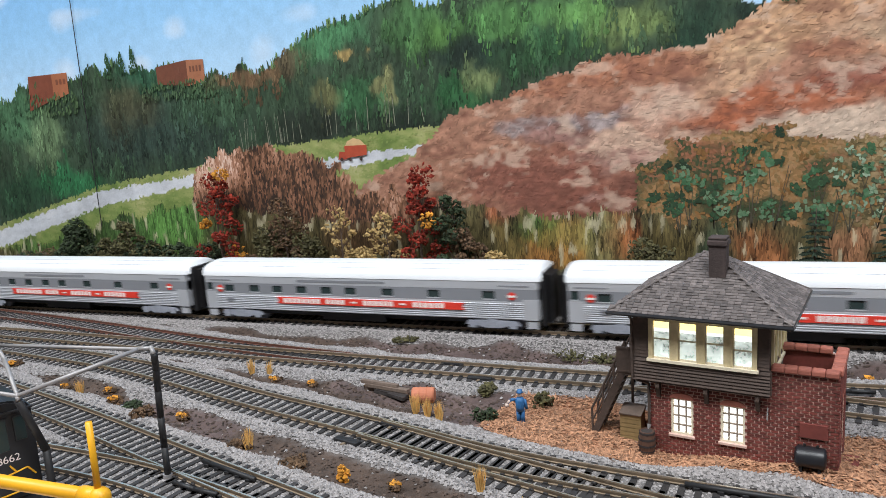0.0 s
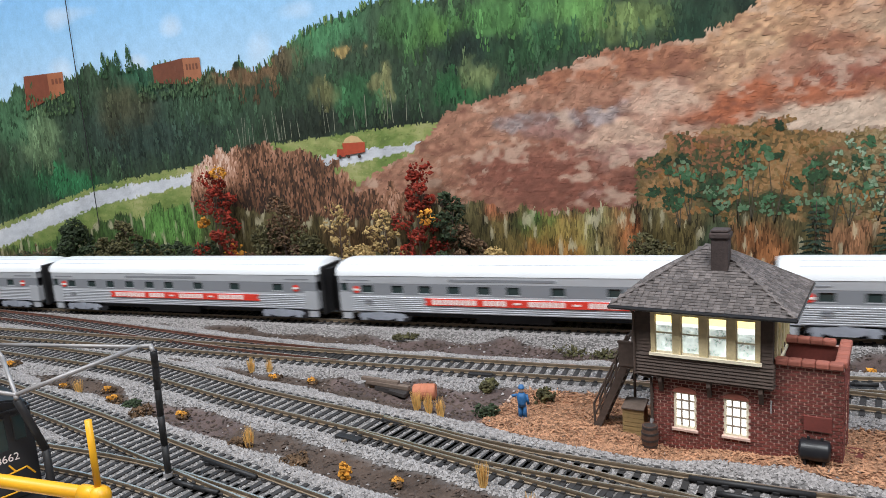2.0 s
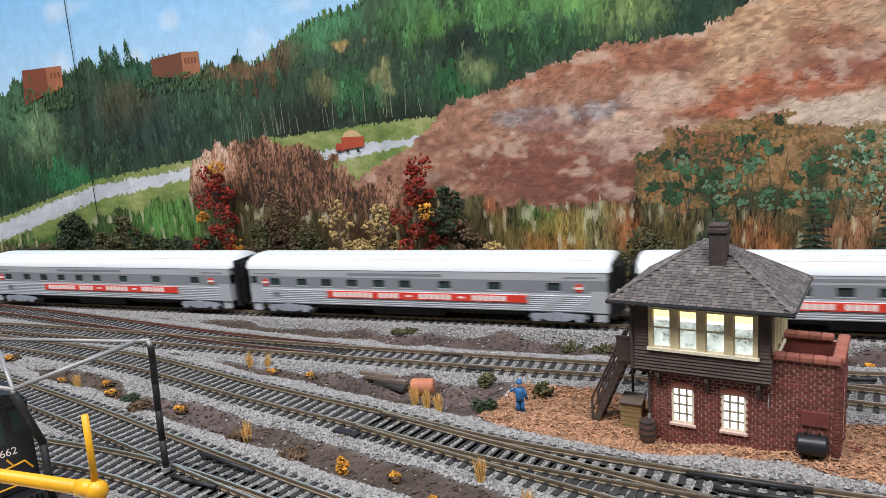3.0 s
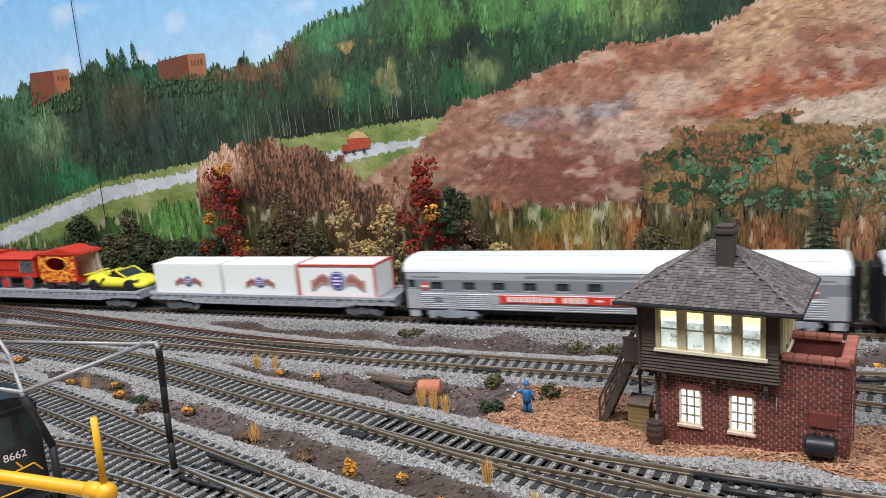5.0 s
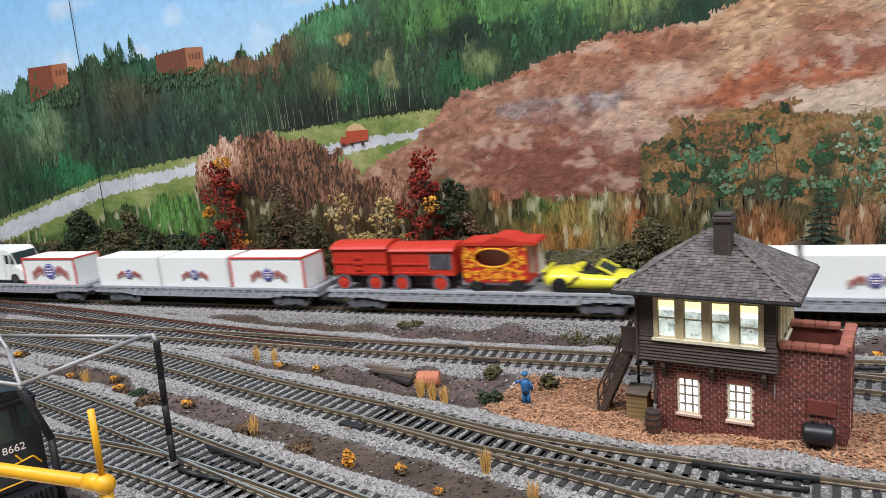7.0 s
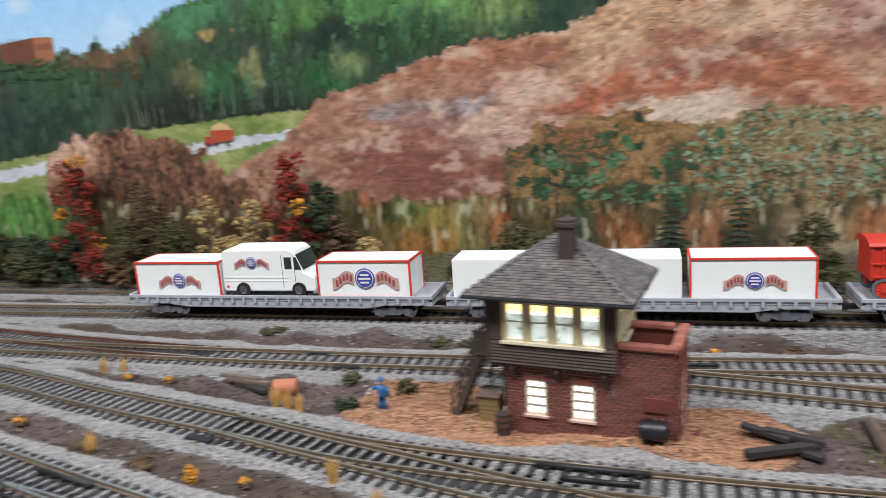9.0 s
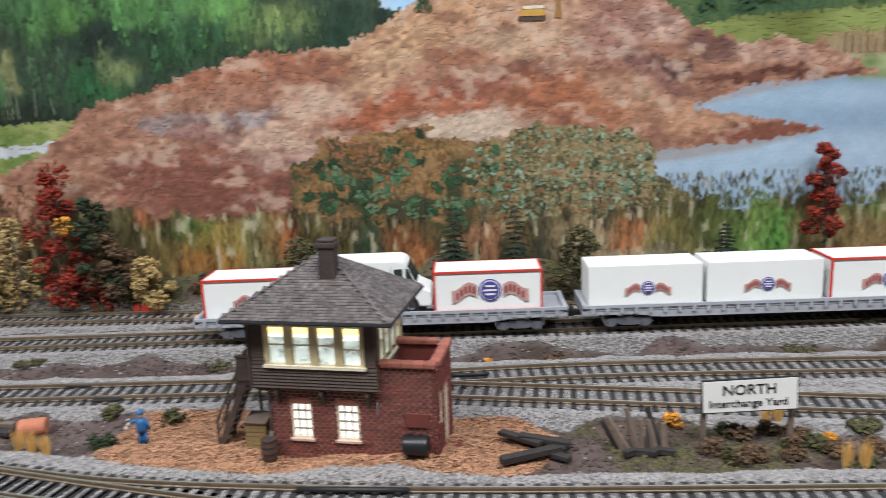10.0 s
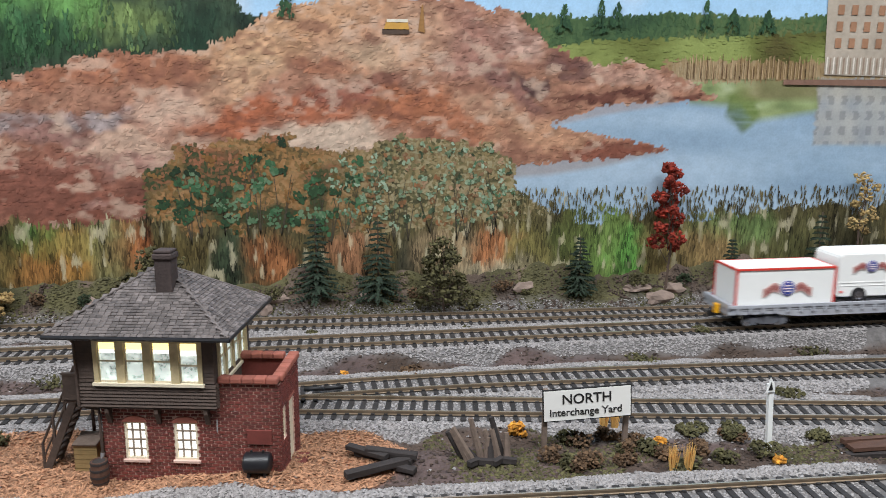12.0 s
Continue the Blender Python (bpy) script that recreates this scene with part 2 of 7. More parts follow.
# ---- tracks: centre lines in plan ----
RAIL_TOP, GAUGE, PITCH = 0.006, 0.0165, 0.0061
LINES = {
    "back_track": [(-1.1, 0.532), (-0.2, 0.530), (0.08, 0.529), (0.75, 0.526)],
    "main_track": [(-1.1, 0.473), (0.75, 0.473)],
    "middle_track": [(-1.1, 0.392), (-0.6, 0.398), (-0.12, 0.400), (0.067, 0.4135), (0.32, 0.411), (0.75, 0.405)],
    "crossover_track": [(-1.1, 0.482), (-0.78, 0.456), (-0.575, 0.4365), (-0.374, 0.4105), (-0.27, 0.4015)],
    "siding_track": [(-0.10, 0.3995), (-0.03, 0.394), (0.063, 0.3815), (0.274, 0.353), (0.5, 0.322), (0.75, 0.29)],
    "yard_track": [(-1.1, 0.397), (-0.75, 0.3905), (-0.518, 0.370), (-0.398, 0.358), (-0.28, 0.330), (-0.2, 0.3135), (-0.137, 0.2995), (-0.07, 0.2925), (0.0, 0.2885), (0.077, 0.287), (0.23, 0.2855), (0.75, 0.283)],
    "branch_track": [(-0.205, 0.3135), (-0.15, 0.2985), (-0.1, 0.286), (-0.04, 0.271), (0.1, 0.233), (0.3, 0.17)],
    "ladder_track": [(-1.0, 0.40), (-0.75, 0.366), (-0.6, 0.338), (-0.45, 0.306), (-0.364, 0.286), (-0.28, 0.2635), (-0.235, 0.2515), (-0.1, 0.217), (0.1, 0.165)],
    "front_track": [(-1.0, 0.249), (-0.6, 0.248), (-0.345, 0.2475), (-0.28, 0.2445), (-0.2, 0.229), (-0.1, 0.205)],
}


def centre_line(pts, step=0.004):
    """Points at even steps along a smooth line through pts."""
    p = np.array(pts)
    out = []
    for i in range(len(p) - 1):
        a, b, c, d = p[max(i - 1, 0)], p[i], p[i + 1], p[min(i + 2, len(p) - 1)]
        la, lb, lc = max(np.linalg.norm(b - a), 1e-6), np.linalg.norm(c - b), max(np.linalg.norm(d - c), 1e-6)
        m0 = (c - a) / (la + lb) * lb if i else c - b
        m1 = (d - b) / (lb + lc) * lb if i + 2 < len(p) else c - b
        for s in np.linspace(0, 1, max(2, int(lb / 0.002)), endpoint=False):
            out.append((2 * s**3 - 3 * s**2 + 1) * b + (s**3 - 2 * s**2 + s) * m0 + (3 * s**2 - 2 * s**3) * c + (s**3 - s**2) * m1)
    out.append(p[-1])
    out = np.array(out)
    d = np.concatenate([[0], np.cumsum(np.linalg.norm(np.diff(out, axis=0), axis=1))])
    n = max(2, int(d[-1] / step))
    s = np.linspace(0, d[-1], n + 1)
    return np.stack([np.interp(s, d, out[:, 0]), np.interp(s, d, out[:, 1])], 1)


def rail_level(name, x):
    """The rail's top: the main line climbs gently to the right."""
    if name == "main_track":
        return 0.0062 + 0.0095 * (np.asarray(x, dtype=float) + 0.45)
    if name == "crossover_track":
        return 0.0062 - 0.0008 + 0 * np.asarray(x, dtype=float)
    return RAIL_TOP + 0 * np.asarray(x, dtype=float)


CENTRES = {k: centre_line(v) for k, v in LINES.items()}


def ballast(x, y):
    """Distance to the nearest track, and that track's bed height."""
    best, level = np.full(x.shape, 9.0), np.zeros(x.shape)
    for name, c in CENTRES.items():
        yy = np.interp(x, c[:, 0], c[:, 1])
        slope = np.interp(x, c[:, 0], np.gradient(c[:, 1], c[:, 0]))
        over = np.maximum(c[0, 0] - x, 0) + np.maximum(x - c[-1, 0], 0)
        d = np.hypot((y - yy) / np.hypot(1, slope), over)
        near = d < best
        best, level = np.where(near, d, best), np.where(near, rail_level(name, x) - 0.0027, level)
    return best, level


def ground_height(x, y):
    x, y = np.asarray(x, dtype=float), np.asarray(y, dtype=float)
    d, level = ballast(x, y)
    rough = (smooth_noise(x, y, 60, 1) - 0.5) * 0.003 + (smooth_noise(x, y, 200, 2) - 0.5) * 0.0016
    k = np.clip((d - 0.018) / 0.014, 0, 1)
    k = k * k * (3 - 2 * k)
    z = level * (1 - k) + rough * k
    z = z + 0.0034 * np.exp(-((x + 0.024) / 0.036) ** 4 - ((y - 0.331) / 0.019) ** 4)
    bank = np.clip((y - 0.541) / 0.018, 0, 1.2)
    lump = (smooth_noise(x, y, 110, 41) - 0.5) * 0.006 + (smooth_noise(x + y, y - x, 240, 42) - 0.5) * 0.003
    return z + bank * (0.018 + 0.014 * smooth_noise(x, y, 30, 3)) + (rough * 2 + lump) * np.minimum(bank * 3, 1)


def soil_share(x, y):
    """1 where bare soil shows, 0 on the grey ballast."""
    d, level = ballast(x, y)
    edge = 0.0240 + (smooth_noise(x, y, 40, 4) - 0.5) * 0.012
    return np.clip((d - edge) / 0.003, 0, 1)


# ---- structure: ground ----
def build_ground():
    xs, ys = np.linspace(-1.15, 0.8, 520), np.concatenate([np.linspace(-0.35, 0.19, 12), np.linspace(0.195, 0.566, 150)])
    gx, gy = np.meshgrid(xs, ys)
    x, y = gx.ravel(), gy.ravel()
    z = ground_height(x, y)
    k = soil_share(x, y)[:, None]
    tone = (0.7 + 0.6 * smooth_noise(x, y, 90, 5))[:, None]
    soil = np.array(lin(74, 60, 52)) * tone
    purple = np.array(lin(86, 71, 68)) * tone
    soil = np.where((smooth_noise(x, y, 14, 6) > 0.5)[:, None], soil, purple)
    chipzone = chip_share(x, y)[:, None]
    soil = soil * (1 - chipzone) + np.array(lin(150, 104, 78)) * tone * chipzone
    grey = np.array(lin(106, 102, 101)) * (0.8 + 0.4 * smooth_noise(x, y, 260, 5))[:, None]
    bank = np.clip((y - 0.542) / 0.006, 0, 1)[:, None]
    green = np.where((smooth_noise(x, y, 70, 8) > 0.32)[:, None], np.array(lin(82, 78, 52)), np.array(lin(94, 80, 70))) * tone
    col = grey * (1 - k) + soil * k
    col = col * (1 - bank) + green * bank
    n, mrows = len(xs), len(ys)
    i = np.arange((mrows - 1) * (n - 1))
    r, c = i // (n - 1), i % (n - 1)
    f = np.stack([r * n + c, r * n + c + 1, (r + 1) * n + c + 1, (r + 1) * n + c], 1)
    ob = mesh_np("ground", np.stack([x, y, z], 1), f, "ground", None, col)
    ob.data.shade_smooth()
    tagged(ob, "brown and grey scenic layout ground with ballast", "ground", "", "structure")


def chip_share(x, y):
    """The patch of orange wood chips round the tower."""
    a = np.hypot((x + 0.075) / 0.095, (y - 0.352) / 0.047)
    b = np.hypot((x + 0.005) / 0.045, (y - 0.350) / 0.045)
    e = np.minimum(a, b) + (smooth_noise(x, y, 45, 9) - 0.5) * 0.35
    return np.clip((1.0 - e) / 0.12, 0, 1)


OCT = np.array([(1, 0, 0), (-1, 0, 0), (0, 1, 0), (0, -1, 0), (0, 0, 1), (0, 0, -1)], dtype=float)
OCTF = np.array([(0, 2, 4), (2, 1, 4), (1, 3, 4), (3, 0, 4), (2, 0, 5), (1, 2, 5), (3, 1, 5), (0, 3, 5)])


def scatter(name, x, y, z, size, squash, material, label, category):
    """Many small stones or chips, joined into one mesh."""
    n = len(x)
    s = size[:, None] * (0.6 + 0.8 * rng.random((n, 3))) * np.array(squash)
    v = OCT[None] * s[:, None, :] * (0.75 + 0.5 * rng.random((n, 6, 1)))
    a, b = rng.random(n) * 6.28, (rng.random(n) - 0.5) * 1.0
    ca, sa, cb, sb = np.cos(a)[:, None], np.sin(a)[:, None], np.cos(b)[:, None], np.sin(b)[:, None]
    vx, vy, vz = v[..., 0], v[..., 1], v[..., 2]
    vx, vz = vx * cb + vz * sb, -vx * sb + vz * cb
    vx, vy = vx * ca - vy * sa, vx * sa + vy * ca
    v = np.stack([vx + x[:, None], vy + y[:, None], vz + z[:, None]], -1).reshape(-1, 3)
    f = (OCTF[None] + (np.arange(n) * 6)[:, None, None]).reshape(-1, 3)
    return tagged(mesh_np(name, v, f, material), label, category, "", "stuff")


def pebbles(name, x, y, z, size, material, label):
    """Ballast: low four-sided stones, joined into one mesh."""
    n = len(x)
    a = rng.random((n, 1)) * 6.28 + np.arange(4)[None] * 1.571 + (rng.random((n, 4)) - 0.5) * 0.7
    r = size[:, None] * (0.75 + 0.6 * rng.random((n, 4)))
    vx, vy = x[:, None] + r * np.cos(a), y[:, None] + r * np.sin(a)
    vz = z[:, None] + size[:, None] * (rng.random((n, 4)) - 0.75) * 0.7
    top = np.stack([x + size * (rng.random(n) - 0.5) * 0.8, y + size * (rng.random(n) - 0.5) * 0.8, z + size * (0.35 + 0.5 * rng.random(n))], -1)
    v = np.concatenate([np.stack([vx, vy, vz], -1), top[:, None]], 1).reshape(-1, 3)
    f = (np.array([(0, 1, 4), (1, 2, 4), (2, 3, 4), (3, 0, 4)])[None] + (np.arange(n) * 5)[:, None, None]).reshape(-1, 3)
    return tagged(mesh_np(name, v, f, material), label, "ballast", "", "stuff")


def build_gravel():
    n = 520000
    x, y = -0.8 + 1.22 * rng.random(n), 0.2 + 0.345 * rng.random(n)
    reach = 1.12 * (y + 0.03)
    x, y = x[(x > -reach - 0.1) & (x < reach * 0.62)], y[(x > -reach - 0.1) & (x < reach * 0.62)]
    n = len(x)
    d, level = ballast(x, y)
    stone = (soil_share(x, y) < 0.5) | (rng.random(n) < 0.006)
    stone &= np.abs(d - GAUGE / 2 - 0.0004) > 0.0009
    stone &= (d > 0.0155) | (rng.random(n) < 0.6)
    inside = d < 0.0155
    x, y, inside = x[stone], y[stone], inside[stone]
    pebbles("ballast_stones", x, y, ground_height(x, y) + np.where(inside, 0.0, 0.0003), np.where(inside, 0.00045, 0.00056) + 0.00036 * rng.random(len(x)), "stones", "loose grey ballast stones along the tracks")
    n = 130000
    x, y = -0.85 + 1.3 * rng.random(n), 0.2 + 0.345 * rng.random(n)
    soil, chip = soil_share(x, y), chip_share(x, y)
    u = rng.random(n)
    z = ground_height(x, y) + 0.0002
    size = 0.00055 + 0.0006 * rng.random(n)
    c = (soil >= 0.5) & (chip > 0.3) & (u > 0.1)
    scatter("wood_chips", x[c], y[c], z[c] + 0.0003, size[c] * 0.95, (1.6, 0.6, 0.4), "chips", "orange brown wood chips strewn round the tower", "wood chips")
    c = (soil >= 0.5) & (chip <= 0.3) & (u > 0.45)
    scatter("soil_litter", x[c], y[c], z[c], size[c] * 1.1, (1.3, 0.8, 0.5), "litter", "brown soil crumbs and leaf litter", "soil")
    m = 26000
    x, y = -0.8 + 1.25 * rng.random(m), 0.538 + 0.022 * rng.random(m)
    q = smooth_noise(x, y, 60, 43) + 0.3 * rng.random(m)
    z = ground_height(x, y)
    for name, c, mt, label in (("bank_moss", q > 0.62, "oliveleaf", "olive moss crumbs on the bank"), ("bank_soil", q <= 0.52, "litter", "brown soil crumbs on the bank")):
        scatter(name, x[c], y[c], z[c], 0.0005 + 0.0007 * rng.random(c.sum()), (1, 1, 0.8), mt, label, "moss" if "moss" in name else "soil")
    m = 14000
    x, y = 0.05 + 0.22 * rng.random(m), 0.312 + 0.05 * rng.random(m)
    q = smooth_noise(x, y, 55, 44) + 0.35 * rng.random(m)
    c = (soil_share(x, y) > 0.5) & (q > 0.75)
    scatter("ground_moss", x[c], y[c], ground_height(x[c], y[c]), 0.0005 + 0.0007 * rng.random(c.sum()), (1, 1, 0.8), "oliveleaf", "dry olive moss over the soil", "moss")
    m = 24000
    x, y = -0.17 + 0.22 * rng.random(m), 0.30 + 0.1 * rng.random(m)
    c = (chip_share(x, y) > 0.3) & (soil_share(x, y) > 0.5)
    scatter("wood_chips", x[c], y[c], ground_height(x[c], y[c]) + 0.0006, 0.0005 + 0.0006 * rng.random(c.sum()), (1.8, 0.5, 0.35), "chips", "orange brown wood chips strewn round the tower", "wood chips")


# ---- the painted backdrop ----
WALL_Y = 0.562


def pick(palette, share):
    p = np.array([lin(*c) for c in palette])
    s = np.clip(share, 0, 0.999) * (len(p) - 1)
    i = s.astype(int)
    f = (s - i)[:, None]
    return p[i] * (1 - f) + p[i + 1] * f


# broad touches of colour in the painting: place, half width and height, tilt, colour
ROCK_PATCHES = [
    (0.006, 0.124, 0.029, 0.010, 0.0, "d6bfab"),
    (-0.116, 0.118, 0.027, 0.008, -0.1, "cfae99"),
    (-0.096, 0.139, 0.016, 0.009, 0.1, "cfab97"),
    (-0.146, 0.136, 0.020, 0.005, 0.0, "aa9c9b"),
    (-0.197, 0.134, 0.016, 0.005, 0.1, "a79896"),
    (-0.043, 0.138, 0.045, 0.007, 0.1, "b2694b"),
    (0.062, 0.148, 0.025, 0.008, 0.0, "ae6e50"),
    (0.015, 0.153, 0.025, 0.005, 0.1, "985e4e"),
    (0.045, 0.164, 0.013, 0.005, 0.0, "8e6152"),
    (-0.019, 0.198, 0.044, 0.015, 0.3, "c69a78"),
    (-0.041, 0.179, 0.009, 0.022, -0.5, "d6b08c"),
    (0.035, 0.180, 0.024, 0.008, 0.1, "c8a88c"),
    (-0.138, 0.170, 0.049, 0.007, 0.1, "aa7258"),
    (-0.094, 0.168, 0.025, 0.007, 0.1, "a67259"),
    (-0.061, 0.159, 0.022, 0.007, 0.4, "c49a7e"),
]
ROCK_SHADES = [
    (-0.183, 0.094, 0.043, 0.015, 0.0, "8c584a"),
    (-0.172, 0.126, 0.024, 0.006, -0.1, "967068"),
    (-0.138, 0.073, 0.037, 0.013, 0.0, "824e40"),
    (-0.148, 0.082, 0.009, 0.003, 0.2, "be988c"),
    (-0.122, 0.107, 0.031, 0.005, 0.0, "aa8276"),
    (-0.115, 0.091, 0.009, 0.004, 0.0, "684238"),
    (0.100, 0.189, 0.023, 0.015, -0.4, "a87c6e"),
    (0.149, 0.162, 0.008, 0.004, -0.5, "5c4242"),
    (0.126, 0.165, 0.022, 0.005, -0.7, "8c645c"),
    (0.134, 0.192, 0.013, 0.006, -0.5, "c8a596"),
    (0.208, 0.168, 0.025, 0.005, -0.1, "be9684"),
    (0.215, 0.153, 0.040, 0.002, 0.0, "643c34"),
    (0.148, 0.125, 0.028, 0.008, -0.1, "c49678"),
    (0.211, 0.114, 0.036, 0.003, 0.0, "8c5444"),
    (0.095, 0.134, 0.021, 0.010, 0.0, "b07458"),
    (0.172, 0.173, 0.011, 0.005, -0.5, "6e4e4a"),
    (0.066, 0.193, 0.023, 0.015, 0.0, "c69c80"),
    (0.109, 0.145, 0.024, 0.005, -0.3, "c0987e"),
    (0.013, 0.174, 0.023, 0.004, 0.0, "b87c60"),
]
WOOD_PATCHES = [
    (-0.670, 0.103, 0.035, 0.012, 0.0, "2e7046"),
    (-0.731, 0.172, 0.029, 0.020, 0.0, "44684a"),
    (-0.697, 0.150, 0.021, 0.020, 0.0, "6c8460"),
    (-0.736, 0.096, 0.033, 0.017, 0.0, "24432e"),
    (-0.549, 0.150, 0.077, 0.025, 0.0, "30403a"),
    (-0.579, 0.167, 0.028, 0.017, 0.0, "504c36"),
    (-0.492, 0.165, 0.037, 0.014, 0.0, "3e583f"),
    (-0.442, 0.188, 0.027, 0.006, 0.1, "7a5c44"),
    (-0.396, 0.200, 0.013, 0.008, 0.0, "604c3c"),
    (-0.339, 0.200, 0.007, 0.003, 0.0, "b09660"),
    (-0.361, 0.213, 0.031, 0.011, 0.3, "4e845a"),
    (-0.283, 0.216, 0.018, 0.015, 0.0, "4a7444"),
    (-0.311, 0.172, 0.005, 0.012, 0.0, "8c8c60"),
    (-0.363, 0.163, 0.013, 0.009, 0.0, "696946"),
    (-0.380, 0.142, 0.032, 0.012, 0.0, "262c26"),
    (-0.557, 0.211, 0.020, 0.020, 0.0, "2f5a44"),
]
WOOD_RIDGE = [
    (-0.212, 0.212, 0.042, 0.011, 0.0, "55854a"),
    (-0.120, 0.199, 0.023, 0.010, 0.0, "7c9258"),
    (-0.079, 0.190, 0.014, 0.014, 0.0, "1e3a2c"),
    (-0.240, 0.192, 0.026, 0.009, 0.0, "1c2c27"),
    (-0.232, 0.171, 0.011, 0.008, 0.0, "788658"),
    (-0.249, 0.161, 0.019, 0.009, 0.0, "2c5c36"),
    (-0.184, 0.187, 0.029, 0.010, 0.0, "2f5434"),
    (-0.046, 0.201, 0.012, 0.005, 0.0, "1c2e26"),
    (-0.153, 0.207, 0.016, 0.010, 0.0, "63904e"),
    (-0.294, 0.139, 0.029, 0.009, 0.0, "232c25"),
    (-0.333, 0.161, 0.016, 0.013, 0.0, "3c6a44"),
    (-0.260, 0.206, 0.016, 0.011, 0.0, "56803f"),
]
SCRUB_PATCHES = [
    (-0.193, 0.040, 0.015, 0.013, 0.0, "9a6a3a"),
    (-0.207, 0.055, 0.010, 0.010, 0.0, "364c2a"),
    (-0.167, 0.051, 0.015, 0.009, 0.0, "747c4a"),
    (-0.141, 0.050, 0.012, 0.013, 0.0, "84502e"),
    (-0.097, 0.046, 0.019, 0.011, 0.0, "5c5030"),
    (-0.060, 0.037, 0.013, 0.020, 0.0, "2f4030"),
    (-0.035, 0.036, 0.013, 0.014, 0.0, "9c6440"),
    (0.018, 0.043, 0.013, 0.014, 0.0, "ac7a5a"),
    (0.058, 0.034, 0.009, 0.013, 0.0, "3a3a30"),
    (0.086, 0.040, 0.017, 0.014, 0.0, "a08a6c"),
    (0.119, 0.047, 0.014, 0.012, 0.0, "b0744e"),
    (0.119, 0.031, 0.025, 0.006, 0.0, "b0a488"),
    (0.146, 0.045, 0.011, 0.014, 0.0, "807848"),
]
SCRUB_LAKESIDE = [
    (0.199, 0.048, 0.014, 0.021, 0.0, "6e8a48"),
    (0.216, 0.043, 0.010, 0.017, 0.0, "62a04c"),
    (0.177, 0.053, 0.013, 0.016, 0.0, "5c6638"),
    (0.251, 0.043, 0.022, 0.015, 0.0, "8c7c50"),
    (0.286, 0.042, 0.018, 0.016, 0.0, "947a52"),
    (0.349, 0.045, 0.023, 0.016, 0.0, "5c5c3a"),
    (0.302, 0.059, 0.023, 0.009, 0.0, "6c8450"),
    (0.395, 0.044, 0.023, 0.022, 0.0, "4c4832"),
]
SCRUB_ROADSIDE = [
    (-0.215, 0.051, 0.014, 0.018, 0.0, "6a5a34"),
    (-0.188, 0.055, 0.011, 0.013, 0.0, "52763a"),
    (-0.171, 0.047, 0.013, 0.014, 0.0, "a87a3e"),
    (-0.146, 0.051, 0.014, 0.017, 0.0, "8c8c5e"),
    (-0.223, 0.069, 0.009, 0.007, 0.0, "9c5a40"),
    (-0.129, 0.051, 0.009, 0.013, 0.0, "a05c38"),
    (-0.550, 0.060, 0.034, 0.022, 0.0, "5c8c46"),
    (-0.608, 0.055, 0.036, 0.016, 0.0, "3c5c30"),
    (-0.711, 0.043, 0.048, 0.012, 0.0, "4c6c38"),
    (-0.344, 0.046, 0.032, 0.019, 0.0, "5c4430"),
]


def field(x, z, base, hold, *lists):
    """Broad touches blended over a base colour, with ragged edges."""
    wx = x + (smooth_noise(x, z, 60, 71) - 0.5) * 0.016 + (smooth_noise(x, z, 190, 72) - 0.5) * 0.008
    wz = z + (smooth_noise(x, z, 60, 73) - 0.5) * 0.012 + (smooth_noise(x, z, 190, 74) - 0.5) * 0.006
    c = np.full((len(x), 3), hold) * np.array(lin(*base))
    total = np.full(len(x), hold)
    for sx, sz, rx, rz, tilt, key in (row for rows in lists for row in rows):
        col = np.array(lin(*(int(key[i:i + 2], 16) for i in (0, 2, 4))))
        ca, sa = math.cos(tilt), math.sin(tilt)
        dx, dz = wx - sx, wz - sz
        w = np.exp(-(((dx * ca + dz * sa) / rx) ** 2 + ((-dx * sa + dz * ca) / rz) ** 2) ** 1.4)
        c += col * w[:, None]
        total += w
    return c / total[:, None]


